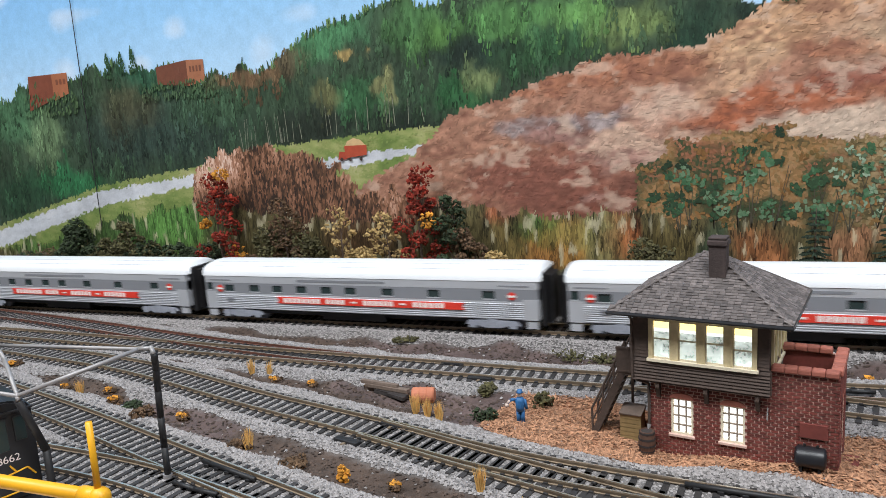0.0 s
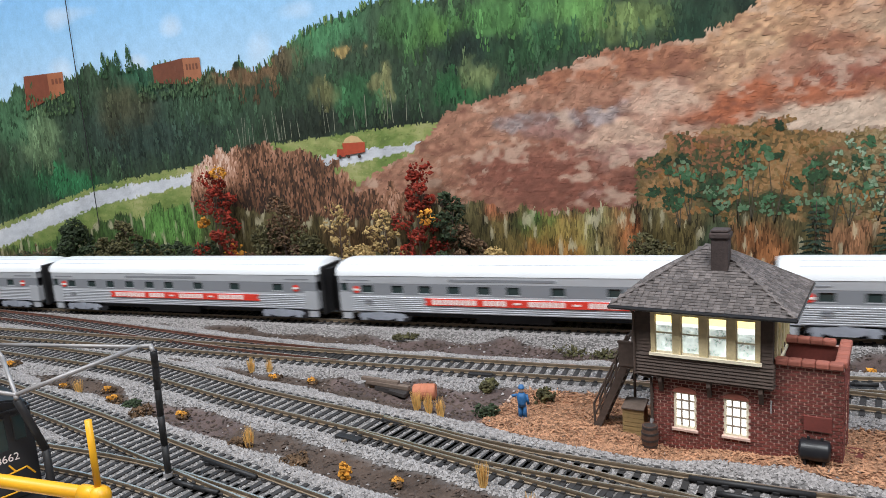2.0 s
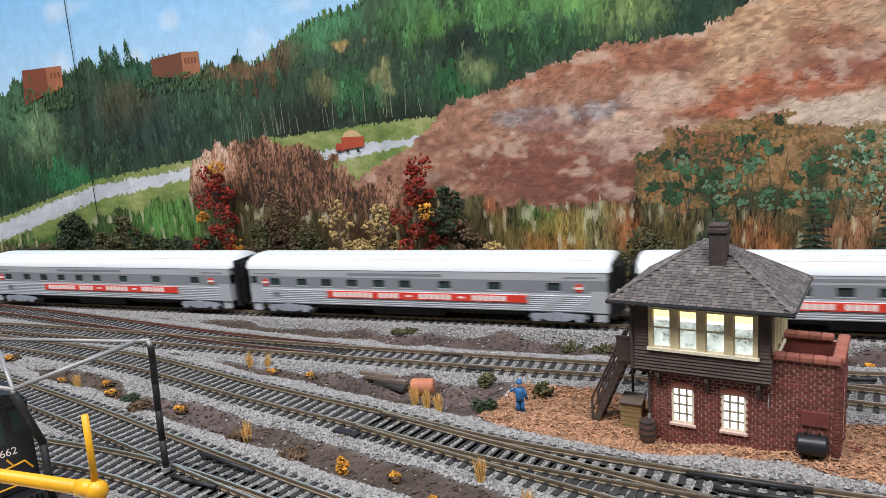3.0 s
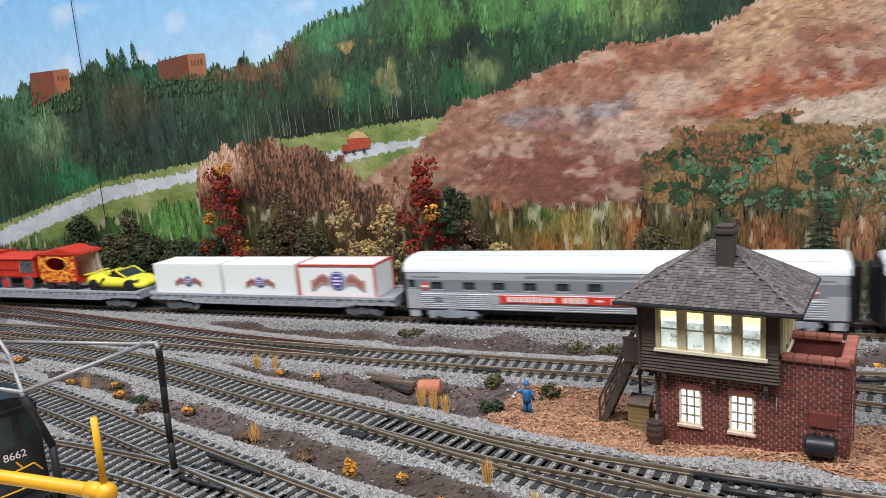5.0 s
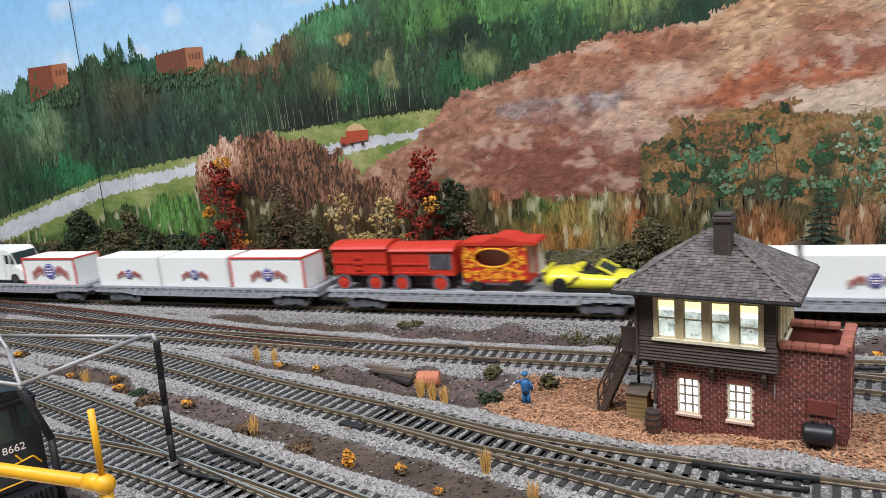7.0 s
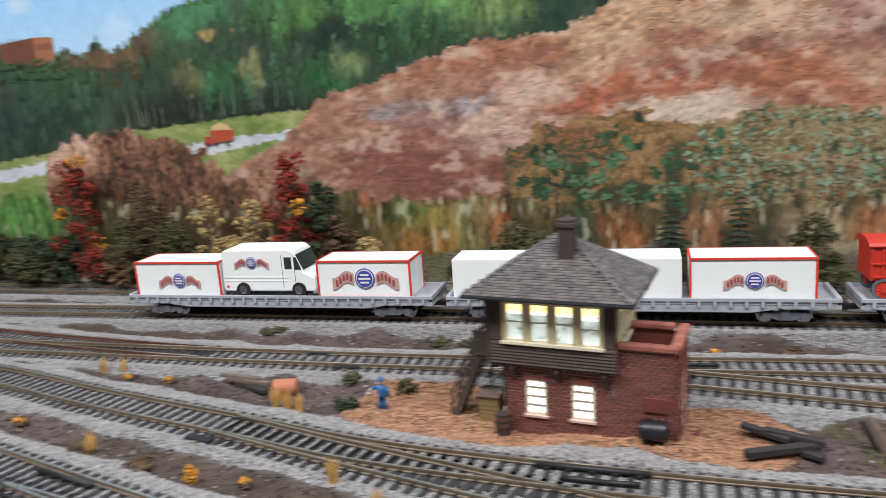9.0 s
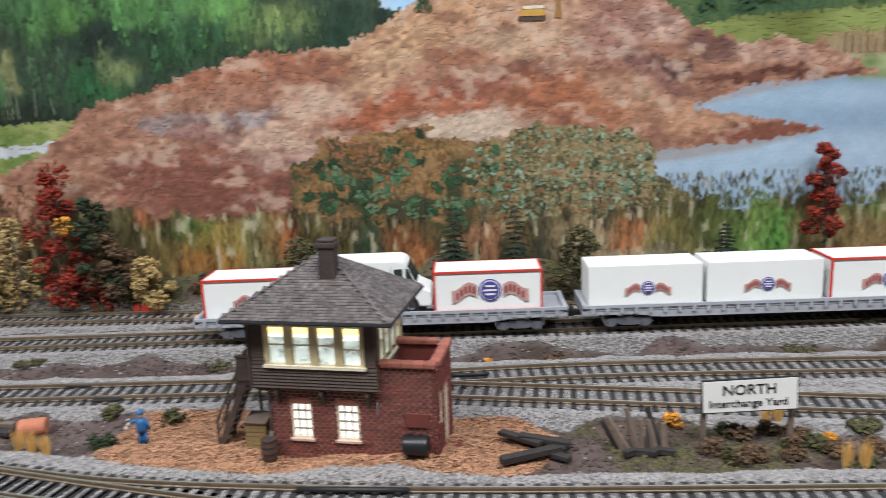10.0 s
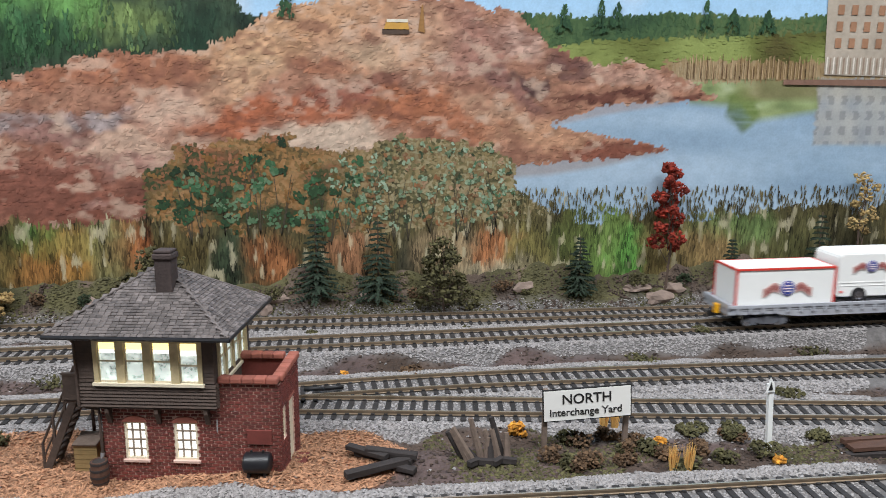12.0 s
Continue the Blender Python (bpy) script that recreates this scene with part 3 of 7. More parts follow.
def regions(x, z):
    """Which painted subject lies at a place of the backdrop."""
    it = np.interp
    wob = (smooth_noise(x, z, 120, 11) - 0.5)
    top = it(x, [-1.2, -0.75, -0.643, -0.581, -0.525, -0.482, -0.416, -0.409, -0.385, -0.347, -0.302, -0.25, -0.12, -0.05, -0.036, -0.03], [0.2, 0.189, 0.206, 0.211, 0.199, 0.191, 0.191, 0.206, 0.219, 0.225, 0.228, 0.234, 0.224, 0.217, 0.204, 0.15])
    top = top + (smooth_noise(x, x * 0, 70, 12) - 0.5) * 0.02
    quarry = it(x, [-0.292, -0.286, -0.265, -0.256, -0.21, -0.187, -0.134, -0.074, -0.048, -0.019, 0.014, 0.08, 0.101, 0.133, 0.152, 0.173, 0.194, 0.21, 0.243, 0.274, 0.282, 0.284], [0.05, 0.119, 0.138, 0.146, 0.157, 0.168, 0.179, 0.181, 0.196, 0.212, 0.217, 0.217, 0.213, 0.207, 0.191, 0.181, 0.175, 0.177, 0.171, 0.157, 0.152, 0.0]) + wob * 0.006
    grass = it(x, [-1.2, -0.783, -0.628, -0.488, -0.425, -0.336, -0.265], [0.0, 0.061, 0.1, 0.117, 0.129, 0.135, 0.139])
    road_t = it(x, [-1.2, -0.784, -0.703, -0.629, -0.541, -0.489, -0.364, -0.305, -0.283], [-0.05, 0.055, 0.077, 0.095, 0.104, 0.109, 0.117, 0.122, 0.124])
    road_b = it(x, [-1.2, -0.789, -0.707, -0.632, -0.543, -0.49, -0.365, -0.306, -0.284], [-0.08, 0.036, 0.059, 0.08, 0.093, 0.101, 0.107, 0.115, 0.118])
    r = np.zeros(len(x), dtype=int)  # sky
    far = x > 0.10
    r[far & (z < 0.205 + 0.008 * smooth_noise(x, z, 60, 13))] = 9  # far wood
    r[far & (x > 0.155) & (z < it(x, [0.15, 0.2, 0.3, 0.36, 0.5], [0.186, 0.192, 0.195, 0.2, 0.2]))] = 10  # field
    r[far & (x > 0.24) & (z < 0.178)] = 11  # reeds
    r[far & (z < it(x, [0.25, 0.36, 0.5], [0.163, 0.167, 0.168]))] = 8  # lake
    r[(z < top) & (x < 0.0)] = 1
    r[(z < grass) & (x < -0.25)] = 2
    r[(z < road_t) & (z > road_b) & (x < -0.283)] = 3
    r[(z <= road_b) & (x < -0.283)] = 2
    q = (z < quarry) & (x > -0.29) & (x < 0.284)
    lake1 = (x > 0.158) & (z < it(x, [0.158, 0.17, 0.195, 0.28], [0.133, 0.137, 0.147, 0.151])) & (z > it(x, [0.158, 0.187, 0.226, 0.246, 0.247], [0.133, 0.127, 0.121, 0.116, 0.0]))
    lake2 = (x > 0.131) & (z < it(x, [0.131, 0.172, 0.213, 0.246], [0.105, 0.107, 0.11, 0.115]))
    r[q & ~(lake1 | lake2)] = 4
    r[(x > -0.345) & (x < -0.28) & (z < it(x, [-0.345, -0.3, -0.28], [0.09, 0.113, 0.12])) & (z < road_b)] = 4
    bush = it(x, [-0.12, -0.117, -0.094, -0.06, -0.018, 0.012, 0.051, 0.09, 0.122, 0.134, 0.135, 0.165, 0.2], [0.06, 0.101, 0.119, 0.125, 0.123, 0.114, 0.122, 0.121, 0.117, 0.107, 0.085, 0.07, 0.0]) + wob * 0.012
    r[(x > -0.12) & (x < 0.17) & (z < bush)] = 5
    autumn = it(x, [-0.56, -0.52, -0.508, -0.474, -0.424, -0.38, -0.359, -0.34, -0.3, -0.2], [0.0, 0.07, 0.113, 0.125, 0.13, 0.121, 0.106, 0.085, 0.085, 0.06]) + wob * 0.02
    r[(z < autumn) & (x > -0.56) & (x < -0.22)] = 6
    under = it(x, [-1.2, -0.75, -0.53, -0.34, -0.237, -0.17, -0.117, 0.0, 0.164, 0.216, 0.424], [0.03, 0.04, 0.082, 0.06, 0.074, 0.066, 0.067, 0.058, 0.066, 0.066, 0.072]) + (smooth_noise(x, z * 0.2, 130, 14) - 0.5) * 0.014
    r[z < under] = 7
    return r


def paint_colour(x, z, r, u):
    """The oil colours, stroke by stroke: u is each stroke's own chance."""
    n1, n2 = smooth_noise(x, z, 30, 21), smooth_noise(x, z, 90, 22)
    rx, rz = 0.94 * x + 0.34 * z, -0.34 * x + 0.94 * z
    mix = 0.45 * n1 + 0.3 * n2 + 0.25 * u
    c = np.zeros((len(x), 3))
    h = np.clip((z - 0.17) / 0.14, 0, 1)
    sky = pick([(184, 212, 234), (144, 190, 228), (112, 170, 222)], h * 0.85 + 0.05 * u)
    cloud = np.clip((smooth_noise(x, z * 1.8, 22, 24) - 0.66) * 4, 0, 1)[:, None]
    sky = sky * (1 - 0.5 * cloud) + np.array(lin(222, 226, 234)) * 0.5 * cloud
    tall = 0.6 * smooth_noise(x, z * 0.25, 85, 25) + 0.4 * smooth_noise(x, z, 45, 31)
    hl = np.clip((z - np.interp(x, [-0.75, -0.4, -0.3, -0.05], [0.09, 0.14, 0.155, 0.185])) / 0.07, 0, 1)
    forest = field(x, z, (56, 74, 56), 0.2, WOOD_PATCHES, WOOD_RIDGE) * (0.5 + 0.95 * tall * (0.6 + 0.4 * hl) + 0.55 * (u - 0.4))[:, None]
    grass = pick([(82, 98, 54), (112, 132, 70), (148, 154, 96), (180, 172, 132)], mix)
    road = pick([(172, 174, 180), (194, 196, 202), (210, 210, 214)], mix)
    grain = 0.55 * smooth_noise(rx, rz * 2.2, 150, 28) + 0.45 * smooth_noise(rx, rz * 2.5, 380, 29)
    quarry = field(x, z, (172, 126, 104), 0.05, ROCK_PATCHES, ROCK_SHADES) * (0.62 + 0.46 * grain + 0.36 * (u - 0.5))[:, None]
    rough = 0.6 * smooth_noise(x * 0.9 + z * 0.3, z * 1.5, 75, 23) + 0.4 * smooth_noise(x, z * 1.6, 210, 27)
    scar = np.clip((0.40 - rough) * 5, 0, 1)[:, None] * 0.6
    quarry = quarry * (1 - scar) + np.array(lin(118, 76, 64)) * scar
    fleck = np.clip((rough - 0.57) * 5, 0, 1)[:, None] * 0.55
    quarry = quarry * (1 - fleck) + np.array(lin(208, 180, 160)) * fleck
    bush = pick([(92, 78, 52), (122, 98, 62), (150, 112, 72), (164, 126, 88), (112, 104, 70)], 0.8 * n2 + 0.7 * (u - 0.4))
    gap = np.clip((smooth_noise(x, z, 75, 66) - 0.42) * 5, 0, 1)[:, None] * np.clip((0.03 - x) / 0.03, 0, 1)[:, None]
    bush = bush * (1 - gap) + pick([(74, 66, 44), (60, 74, 48), (146, 96, 70), (176, 124, 98)], 0.15 + 9 * (z - 0.07) + 0.5 * (u - 0.5)) * gap
    pale = np.clip((x - 0.0) / 0.05, 0, 1)[:, None] * 0.6
    bush = bush * (1 - pale) + pick([(60, 70, 52), (96, 106, 78), (132, 128, 94), (158, 166, 136), (128, 100, 72)], 0.6 * n2 + 0.9 * (u - 0.3)) * pale
    autumn = pick([(52, 40, 34), (92, 66, 50), (134, 94, 72), (170, 124, 100), (200, 160, 138), (222, 196, 180)], 0.1 + 0.75 * (n1 - 0.35) + 0.6 * (u - 0.4) + 5.5 * (z - 0.085))
    blade = 0.5 * smooth_noise(x, z * 0.22, 330, 61) + 0.5 * smooth_noise(x, z * 0.3, 130, 62)
    under = field(x, z, (92, 84, 56), 0.15, SCRUB_PATCHES, SCRUB_LAKESIDE, SCRUB_ROADSIDE) * (0.22 + 1.25 * blade + 0.95 * (u - 0.5))[:, None]
    pale = np.clip((smooth_noise(x, z * 0.4, 260, 63) - 0.72) * 7, 0, 1)[:, None] * 0.6
    under = under * (1 - pale) + np.array(lin(206, 196, 164)) * pale
    lake = pick([(112, 136, 160), (142, 166, 188), (174, 194, 212)], 0.6 * smooth_noise(x * 0.5, z * 3, 20, 33) + 0.08 * u + 0.35 * np.clip((0.16 - z) / 0.06, 0, 1))
    shade = np.clip((z - np.interp(x, [0.13, 0.16, 0.2, 0.245, 0.25], [0.094, 0.096, 0.102, 0.112, 0.2])) / 0.004, 0, 1)[:, None] * ((z < 0.116) & (x < 0.25))[:, None]
    lake = lake * (1 - 0.7 * shade) + np.array(lin(150, 138, 134)) * 0.7 * shade
    shade = np.clip((z - np.interp(x, [0.158, 0.2, 0.24, 0.27], [0.13, 0.139, 0.145, 0.152])) / 0.003, 0, 1)[:, None] * ((z < 0.152) & (x < 0.27))[:, None]
    lake = lake * (1 - 0.6 * shade) + np.array(lin(158, 142, 138)) * 0.6 * shade
    refl = np.clip((z - np.interp(x, [0.2, 0.3, 0.31, 0.36, 0.37], [0.15, 0.143, 0.133, 0.14, 0.2])) / 0.006, 0, 1)[:, None] * (x > 0.26)[:, None]
    lake = lake * (1 - refl) + pick([(104, 120, 78), (142, 156, 108), (176, 186, 150)], 0.6 * n2 + 0.3 * u) * refl
    flat_lines = smooth_noise(x * 0.25, z * 5, 110, 65)[:, None]
    ripple = (smooth_noise(x * 0.3, z * 4, 90, 64) - 0.5) * 0.003
    tree_image = np.clip((1 - np.hypot((x - 0.302 + ripple + 0.012 * (n2 - 0.5)) / 0.017, (z - 0.146 + 0.014 * (n1 - 0.5)) / 0.018)) * 4, 0, 1)[:, None] * (0.55 + 0.45 * flat_lines)
    lake = lake * (1 - tree_image) + pick([(70, 92, 46), (104, 124, 62)], n2) * tree_image
    bank_image = np.clip((z - 0.149 - ripple) / 0.006, 0, 1)[:, None] * np.clip((x - 0.29) / 0.02, 0, 1)[:, None] * 0.8
    lake = lake * (1 - bank_image) + pick([(104, 98, 66), (136, 126, 92)], n2) * bank_image
    mill_image = np.clip((x - 0.357 + ripple) / 0.002, 0, 1)[:, None] * np.clip((z - 0.116 - ripple) / 0.004, 0, 1)[:, None] * 0.85
    bay = (np.mod(x - 0.3665 + ripple, 0.0105) < 0.0045) & (np.mod(z - 0.126, 0.011) < 0.006)
    lake = lake * (1 - mill_image) + (pick([(150, 152, 154), (178, 174, 166)], n2) * np.where(bay, 0.7, 1.0)[:, None]) * mill_image
    wood = pick([(38, 60, 46), (56, 82, 54), (80, 104, 66), (118, 112, 70)], mix + 0.25 * (x > 0.3))
    meadow = pick([(84, 80, 44), (104, 112, 58), (138, 150, 86)], 1.3 * n1 - 0.3 * np.clip((x - 0.2) / 0.1, 0, 1) + 0.15 * u)
    reeds = pick([(110, 92, 62), (148, 124, 88), (176, 158, 128)], mix)
    for i, col in enumerate((sky, forest, grass, road, quarry, bush, autumn, under, lake, wood, meadow, reeds)):
        c = np.where((r == i)[:, None], col, c)
    return c


def strokes(x, z, r, hi, layer, wall, colour=None, stretch=1.0):
    """Short flat strokes of paint on the wall: each one six-cornered, with its own tilt."""
    n = len(x)
    u = rng.random(n)
    col = paint_colour(x, z, r, u) if colour is None else colour
    wide = np.array([0.012, 0.0017, 0.0026, 0.006, 0.0042, 0.0024, 0.0016, 0.0012, 0.014, 0.0022, 0.005, 0.0012])[r] * (0.6 + 0.8 * rng.random(n)) * hi
    long = stretch * np.array([0.006, 0.0042, 0.0016, 0.0016, 0.0015, 0.0030, 0.0042, 0.006, 0.0018, 0.0034, 0.0016, 0.006])[r] * (0.6 + 0.8 * rng.random(n)) * hi
    tilt = (rng.random(n) - 0.5) * np.array([0.4, 0.5, 0.5, 0.25, 1.3, 2.5, 0.7, 0.45, 0.1, 0.7, 0.3, 0.15])[r] + np.where(r == 4, 0.35, 0) + np.where(r == 3, 0.22, 0)
    ang = np.array([0.35, 1.15, 1.9, 3.5, 4.3, 5.05])
    px = np.cos(ang)[None] * (wide / 2)[:, None] * (0.8 + 0.4 * rng.random((n, 6)))
    pz = np.sin(ang)[None] * (long / 2)[:, None] * (0.8 + 0.4 * rng.random((n, 6)))
    ca, sa = np.cos(tilt)[:, None], np.sin(tilt)[:, None]
    vx, vz = x[:, None] + px * ca - pz * sa, z[:, None] + px * sa + pz * ca
    vy = np.repeat((WALL_Y - layer - 0.00016 * rng.permutation(n) / n)[:, None], 6, 1)
    v = np.stack([vx, vy, vz], -1).reshape(-1, 3)
    f = np.arange(n * 6).reshape(n, 6)
    ob = mesh_np("brush_strokes", v, f, "paint", wall, np.repeat(col, 6, 0))
    return tagged(ob, "dabs of oil paint", "", "", "stuff")


def crowns(wall):
    """Painted trees: each a sheaf of strokes, light on its upper side; the lower ones overlap the upper."""
    m = 520
    x, z = -0.85 + 0.83 * rng.random(m), 0.08 + 0.16 * rng.random(m)
    keep = regions(x, z) == 1
    x, z = x[keep], z[keep]
    order = np.argsort(-z)
    own = field(x, z, (60, 84, 60), 0.15, WOOD_PATCHES, WOOD_RIDGE)
    xs, zs, cs = [], [], []
    for i in order:
        k = 26
        f = rng.random(k)
        h, w = 0.016 + 0.018 * rng.random(), 0.005 + 0.006 * rng.random()
        shade = 0.62 + 0.75 * rng.random()
        xs.append(x[i] + (rng.random(k) - 0.5) * w * (1.25 - f))
        zs.append(z[i] - h * 0.6 + h * f)
        cs.append(own[i] * (shade * (0.55 + 0.75 * f + 0.5 * (rng.random(k) - 0.5)))[:, None])
    xs, zs, cs = np.concatenate(xs), np.concatenate(zs), np.concatenate(cs)
    ok = regions(xs, zs - 0.003) == 1
    strokes(xs[ok], zs[ok], np.full(ok.sum(), 1), 1.0, 0.00045, wall, cs[ok])
    # pointed tops against the sky
    m = 260
    x = -0.85 + 0.82 * rng.random(m)
    up = np.linspace(0.14, 0.27, 130)
    z = np.array([up[np.flatnonzero(regions(np.full(130, q), up) == 1)[-1]] if (regions(np.full(130, q), up) == 1).any() else 0.0 for q in x])
    z = z + 0.002 * rng.random(m)
    ok = (z > 0.15) & (regions(x, z - 0.008) == 1) & (regions(x, z - 0.004) == 1)
    strokes(x[ok], z[ok], np.full(ok.sum(), 1), 1.0, 0.00065, wall, pick([(40, 62, 48), (62, 92, 58), (104, 130, 78)], rng.random(ok.sum())), 1.6)


def leaf_blobs(wall):
    """Round daubs of green on the painted bushes, over dark forked stems."""
    for i in range(17):
        x0 = -0.10 + 0.235 * (i + rng.random()) / 17
        z0 = 0.050 + 0.01 * rng.random()
        for k in range(3):
            dx, dz = (rng.random() - 0.5) * 0.024, 0.024 + 0.028 * rng.random()
            w = 0.0007
            flat_patch("painted_stem", [(x0, z0), (x0 + w, z0), (x0 + dx + w * 0.5, z0 + dz), (x0 + dx, z0 + dz)], (72, 66, 54), wall, 0.0006)
    def daubs(m, x0, x1, per, spread, palette, size, layer):
        x, z = x0 + (x1 - x0) * rng.random(m), 0.062 + 0.064 * rng.random(m)
        keep = (regions(x, z) == 5) & (regions(x, z + 0.004) == 5)
        x, z = x[keep], z[keep]
        n = len(x)
        sp = spread * (0.5 + rng.random((n, 1)))
        xs = (x[:, None] + rng.normal(size=(n, per)) * sp * 0.5).ravel()
        zs = (z[:, None] + rng.normal(size=(n, per)) * sp * 0.36).ravel()
        tone = np.clip(np.repeat(rng.random(n), per) + 0.3 * (rng.random(n * per) - 0.5), 0, 1)
        strokes(xs, zs, np.full(len(xs), 5), size, layer, wall, pick(palette, tone))

    daubs(70, -0.112, 0.03, 14, 0.005, [(38, 54, 38), (52, 78, 52), (66, 104, 72), (108, 130, 102)], 1.0, 0.00065)
    daubs(40, -0.112, 0.03, 6, 0.004, [(120, 86, 48), (150, 108, 66), (92, 78, 44)], 1.0, 0.0005)
    daubs(210, 0.005, 0.138, 4, 0.003, [(54, 66, 48), (92, 108, 82), (128, 148, 120), (156, 174, 150), (74, 108, 78)], 0.85, 0.00065)
    daubs(60, 0.02, 0.138, 4, 0.003, [(150, 104, 72), (110, 84, 58), (170, 140, 112)], 0.9, 0.0006)


def underpainting(wall):
    """The first soft coat: one sheet, coloured wet in wet, with the brush's direction in each subject."""
    xs, zs = np.arange(-0.86, 0.5, 0.0011), np.arange(0.012, 0.29, 0.0011)
    gx, gz = np.meshgrid(xs, zs)
    x, z = gx.ravel(), gz.ravel()
    sx, sz = 0.0014 * (smooth_noise(x, z, 420, 51) - 0.5) * 3, 0.0014 * (smooth_noise(x, z, 420, 52) - 0.5) * 3
    r = regions(x + sx, z + sz)
    flat = smooth_noise(x * 0.35 + z * 0.1, z, 330, 53)
    tall = smooth_noise(x, z * 0.28, 420, 54)
    slant = smooth_noise(x * 0.5 + z * 0.3, z - 0.35 * x, 330, 55)
    u = np.select([np.isin(r, (1, 6, 7, 9, 11)), r == 4, r == 0], [tall, slant, flat * 0.2 + 0.4], flat)
    col = paint_colour(x, z, r, np.clip(0.5 + 1.5 * (u - 0.5), 0, 1))
    n, m = len(xs), len(zs)
    i = np.arange((m - 1) * (n - 1))
    a, c = i // (n - 1), i % (n - 1)
    f = np.stack([a * n + c, a * n + c + 1, (a + 1) * n + c + 1, (a + 1) * n + c], 1)
    ob = mesh_np("underpainting", np.stack([x, np.full(len(x), WALL_Y - 0.0001), z], 1), f, "paint", wall, col)
    ob["label"] = "soft first coat of oil paint"


def flat_patch(name, pts, color, wall, layer=0.0008):
    bm = B()
    bm.faces.new([bm.verts.new((x, WALL_Y - layer, z)) for x, z in pts])
    key = "paint_%d_%d_%d" % color
    if key not in M:
        M[key] = mat(key, lin(*color), 0.5, var=0.18, scale=250, bump=0.3, bump_scale=700)
    return part(name, bm, key, wall)


def build_backdrop():
    bm = B()
    box(bm, -1.15, 0.8, WALL_Y, WALL_Y + 0.008, -0.01, 0.6)
    wall = part("backdrop", bm, "sky")
    tagged(wall, "hand-painted backdrop of wooded hills, quarry and lake", "backdrop", "", "structure")

    def grid(step, x0=-0.84, x1=0.48, z0=0.012, z1=0.28):
        gx, gz = np.meshgrid(np.arange(x0, x1, step), np.arange(z0, z1, step))
        x, z = gx.ravel(), gz.ravel()
        return x + (rng.random(len(x)) - 0.5) * step * 1.2, z + (rng.random(len(z)) - 0.5) * step * 1.2

    underpainting(wall)
    x, z = grid(0.0020)
    soft = 0.0006 * rng.normal(size=(2, len(x)))
    r = regions(x + soft[0], z + soft[1])
    keep = rng.random(len(x)) < np.array([0.0, 0.35, 0.45, 0.12, 0.28, 0.8, 0.7, 0.95, 0.0, 0.6, 0.2, 0.6])[r]
    strokes(x[keep], z[keep], r[keep], 1.0, 0.00025, wall)
    crowns(wall)
    leaf_blobs(wall)
    # grasses that stand up before the water and before the wood
    m = 1500
    x = 0.13 + 0.33 * rng.random(m)
    z = 0.066 + 0.022 * rng.random(m) ** 2
    strokes(x, z, np.full(m, 7), 0.8, 0.00065, wall)
    # pale trunks in the wood
    for i in range(26):
        tx = -0.46 + 0.19 * rng.random()
        tz = float(np.interp(tx, [-0.488, -0.425, -0.336, -0.265], [0.119, 0.131, 0.138, 0.143]))
        lean = (rng.random() - 0.5) * 0.004
        w, hgt = 0.0004 + 0.0003 * rng.random(), 0.012 + 0.016 * rng.random()
        flat_patch("painted_trunk", [(tx, tz), (tx + w, tz), (tx + lean + w * 0.6, tz + hgt), (tx + lean, tz + hgt)], (126, 128, 112), wall)
    # brick mills on the ridge
    flat_patch("painted_mill", [(-0.708, 0.176), (-0.672, 0.186), (-0.672, 0.2095), (-0.704, 0.2095)], (122, 66, 48), wall)
    flat_patch("painted_mill", [(-0.672, 0.184), (-0.652, 0.19), (-0.651, 0.2095), (-0.672, 0.2095)], (160, 98, 68), wall)
    for i in range(3):
        flat_patch("painted_window", [(-0.667 + i * 0.005, 0.199), (-0.664 + i * 0.005, 0.199), (-0.664 + i * 0.005, 0.204), (-0.667 + i * 0.005, 0.204)], (120, 70, 52), wall, 0.0010)
    flat_patch("painted_mill", [(-0.54, 0.19), (-0.505, 0.186), (-0.505, 0.2085), (-0.54, 0.205)], (108, 64, 48), wall)
    flat_patch("painted_mill", [(-0.505, 0.186), (-0.486, 0.189), (-0.486, 0.2075), (-0.505, 0.2085)], (158, 102, 74), wall)
    for i in range(5):
        wx = -0.502 + i * 0.0036 if i < 4 else -0.515
        flat_patch("painted_window", [(wx, 0.198), (wx + 0.002, 0.198), (wx + 0.002, 0.203), (wx, 0.203)], (112, 70, 54), wall, 0.0010)
    # red farm lorry on the road, with its hay
    flat_patch("painted_lorry", [(-0.3585, 0.1155), (-0.350, 0.1155), (-0.3495, 0.1215), (-0.357, 0.122)], (160, 66, 46), wall, 0.0012)
    flat_patch("painted_lorry", [(-0.351, 0.1165), (-0.3315, 0.1185), (-0.331, 0.1265), (-0.352, 0.1265)], (172, 74, 50), wall, 0.0013)
    flat_patch("painted_hay", [(-0.351, 0.1265), (-0.332, 0.1265), (-0.337, 0.131), (-0.343, 0.1325), (-0.349, 0.130)], (196, 164, 120), wall, 0.0012)
    for wx in (-0.355, -0.347, -0.337):
        flat_patch("painted_wheel", [(wx + 0.0016 * math.cos(a), 0.1155 + 0.0016 * math.sin(a)) for a in np.linspace(0, 5.5, 8)], (60, 46, 42), wall, 0.0015)
    # excavator on the heap
    flat_patch("painted_excavator", [(0.042, 0.193), (0.060, 0.193), (0.060, 0.196), (0.042, 0.196)], (78, 62, 52), wall)
    flat_patch("painted_excavator", [(0.043, 0.196), (0.060, 0.196), (0.059, 0.2015), (0.045, 0.2015)], (192, 146, 70), wall, 0.0011)
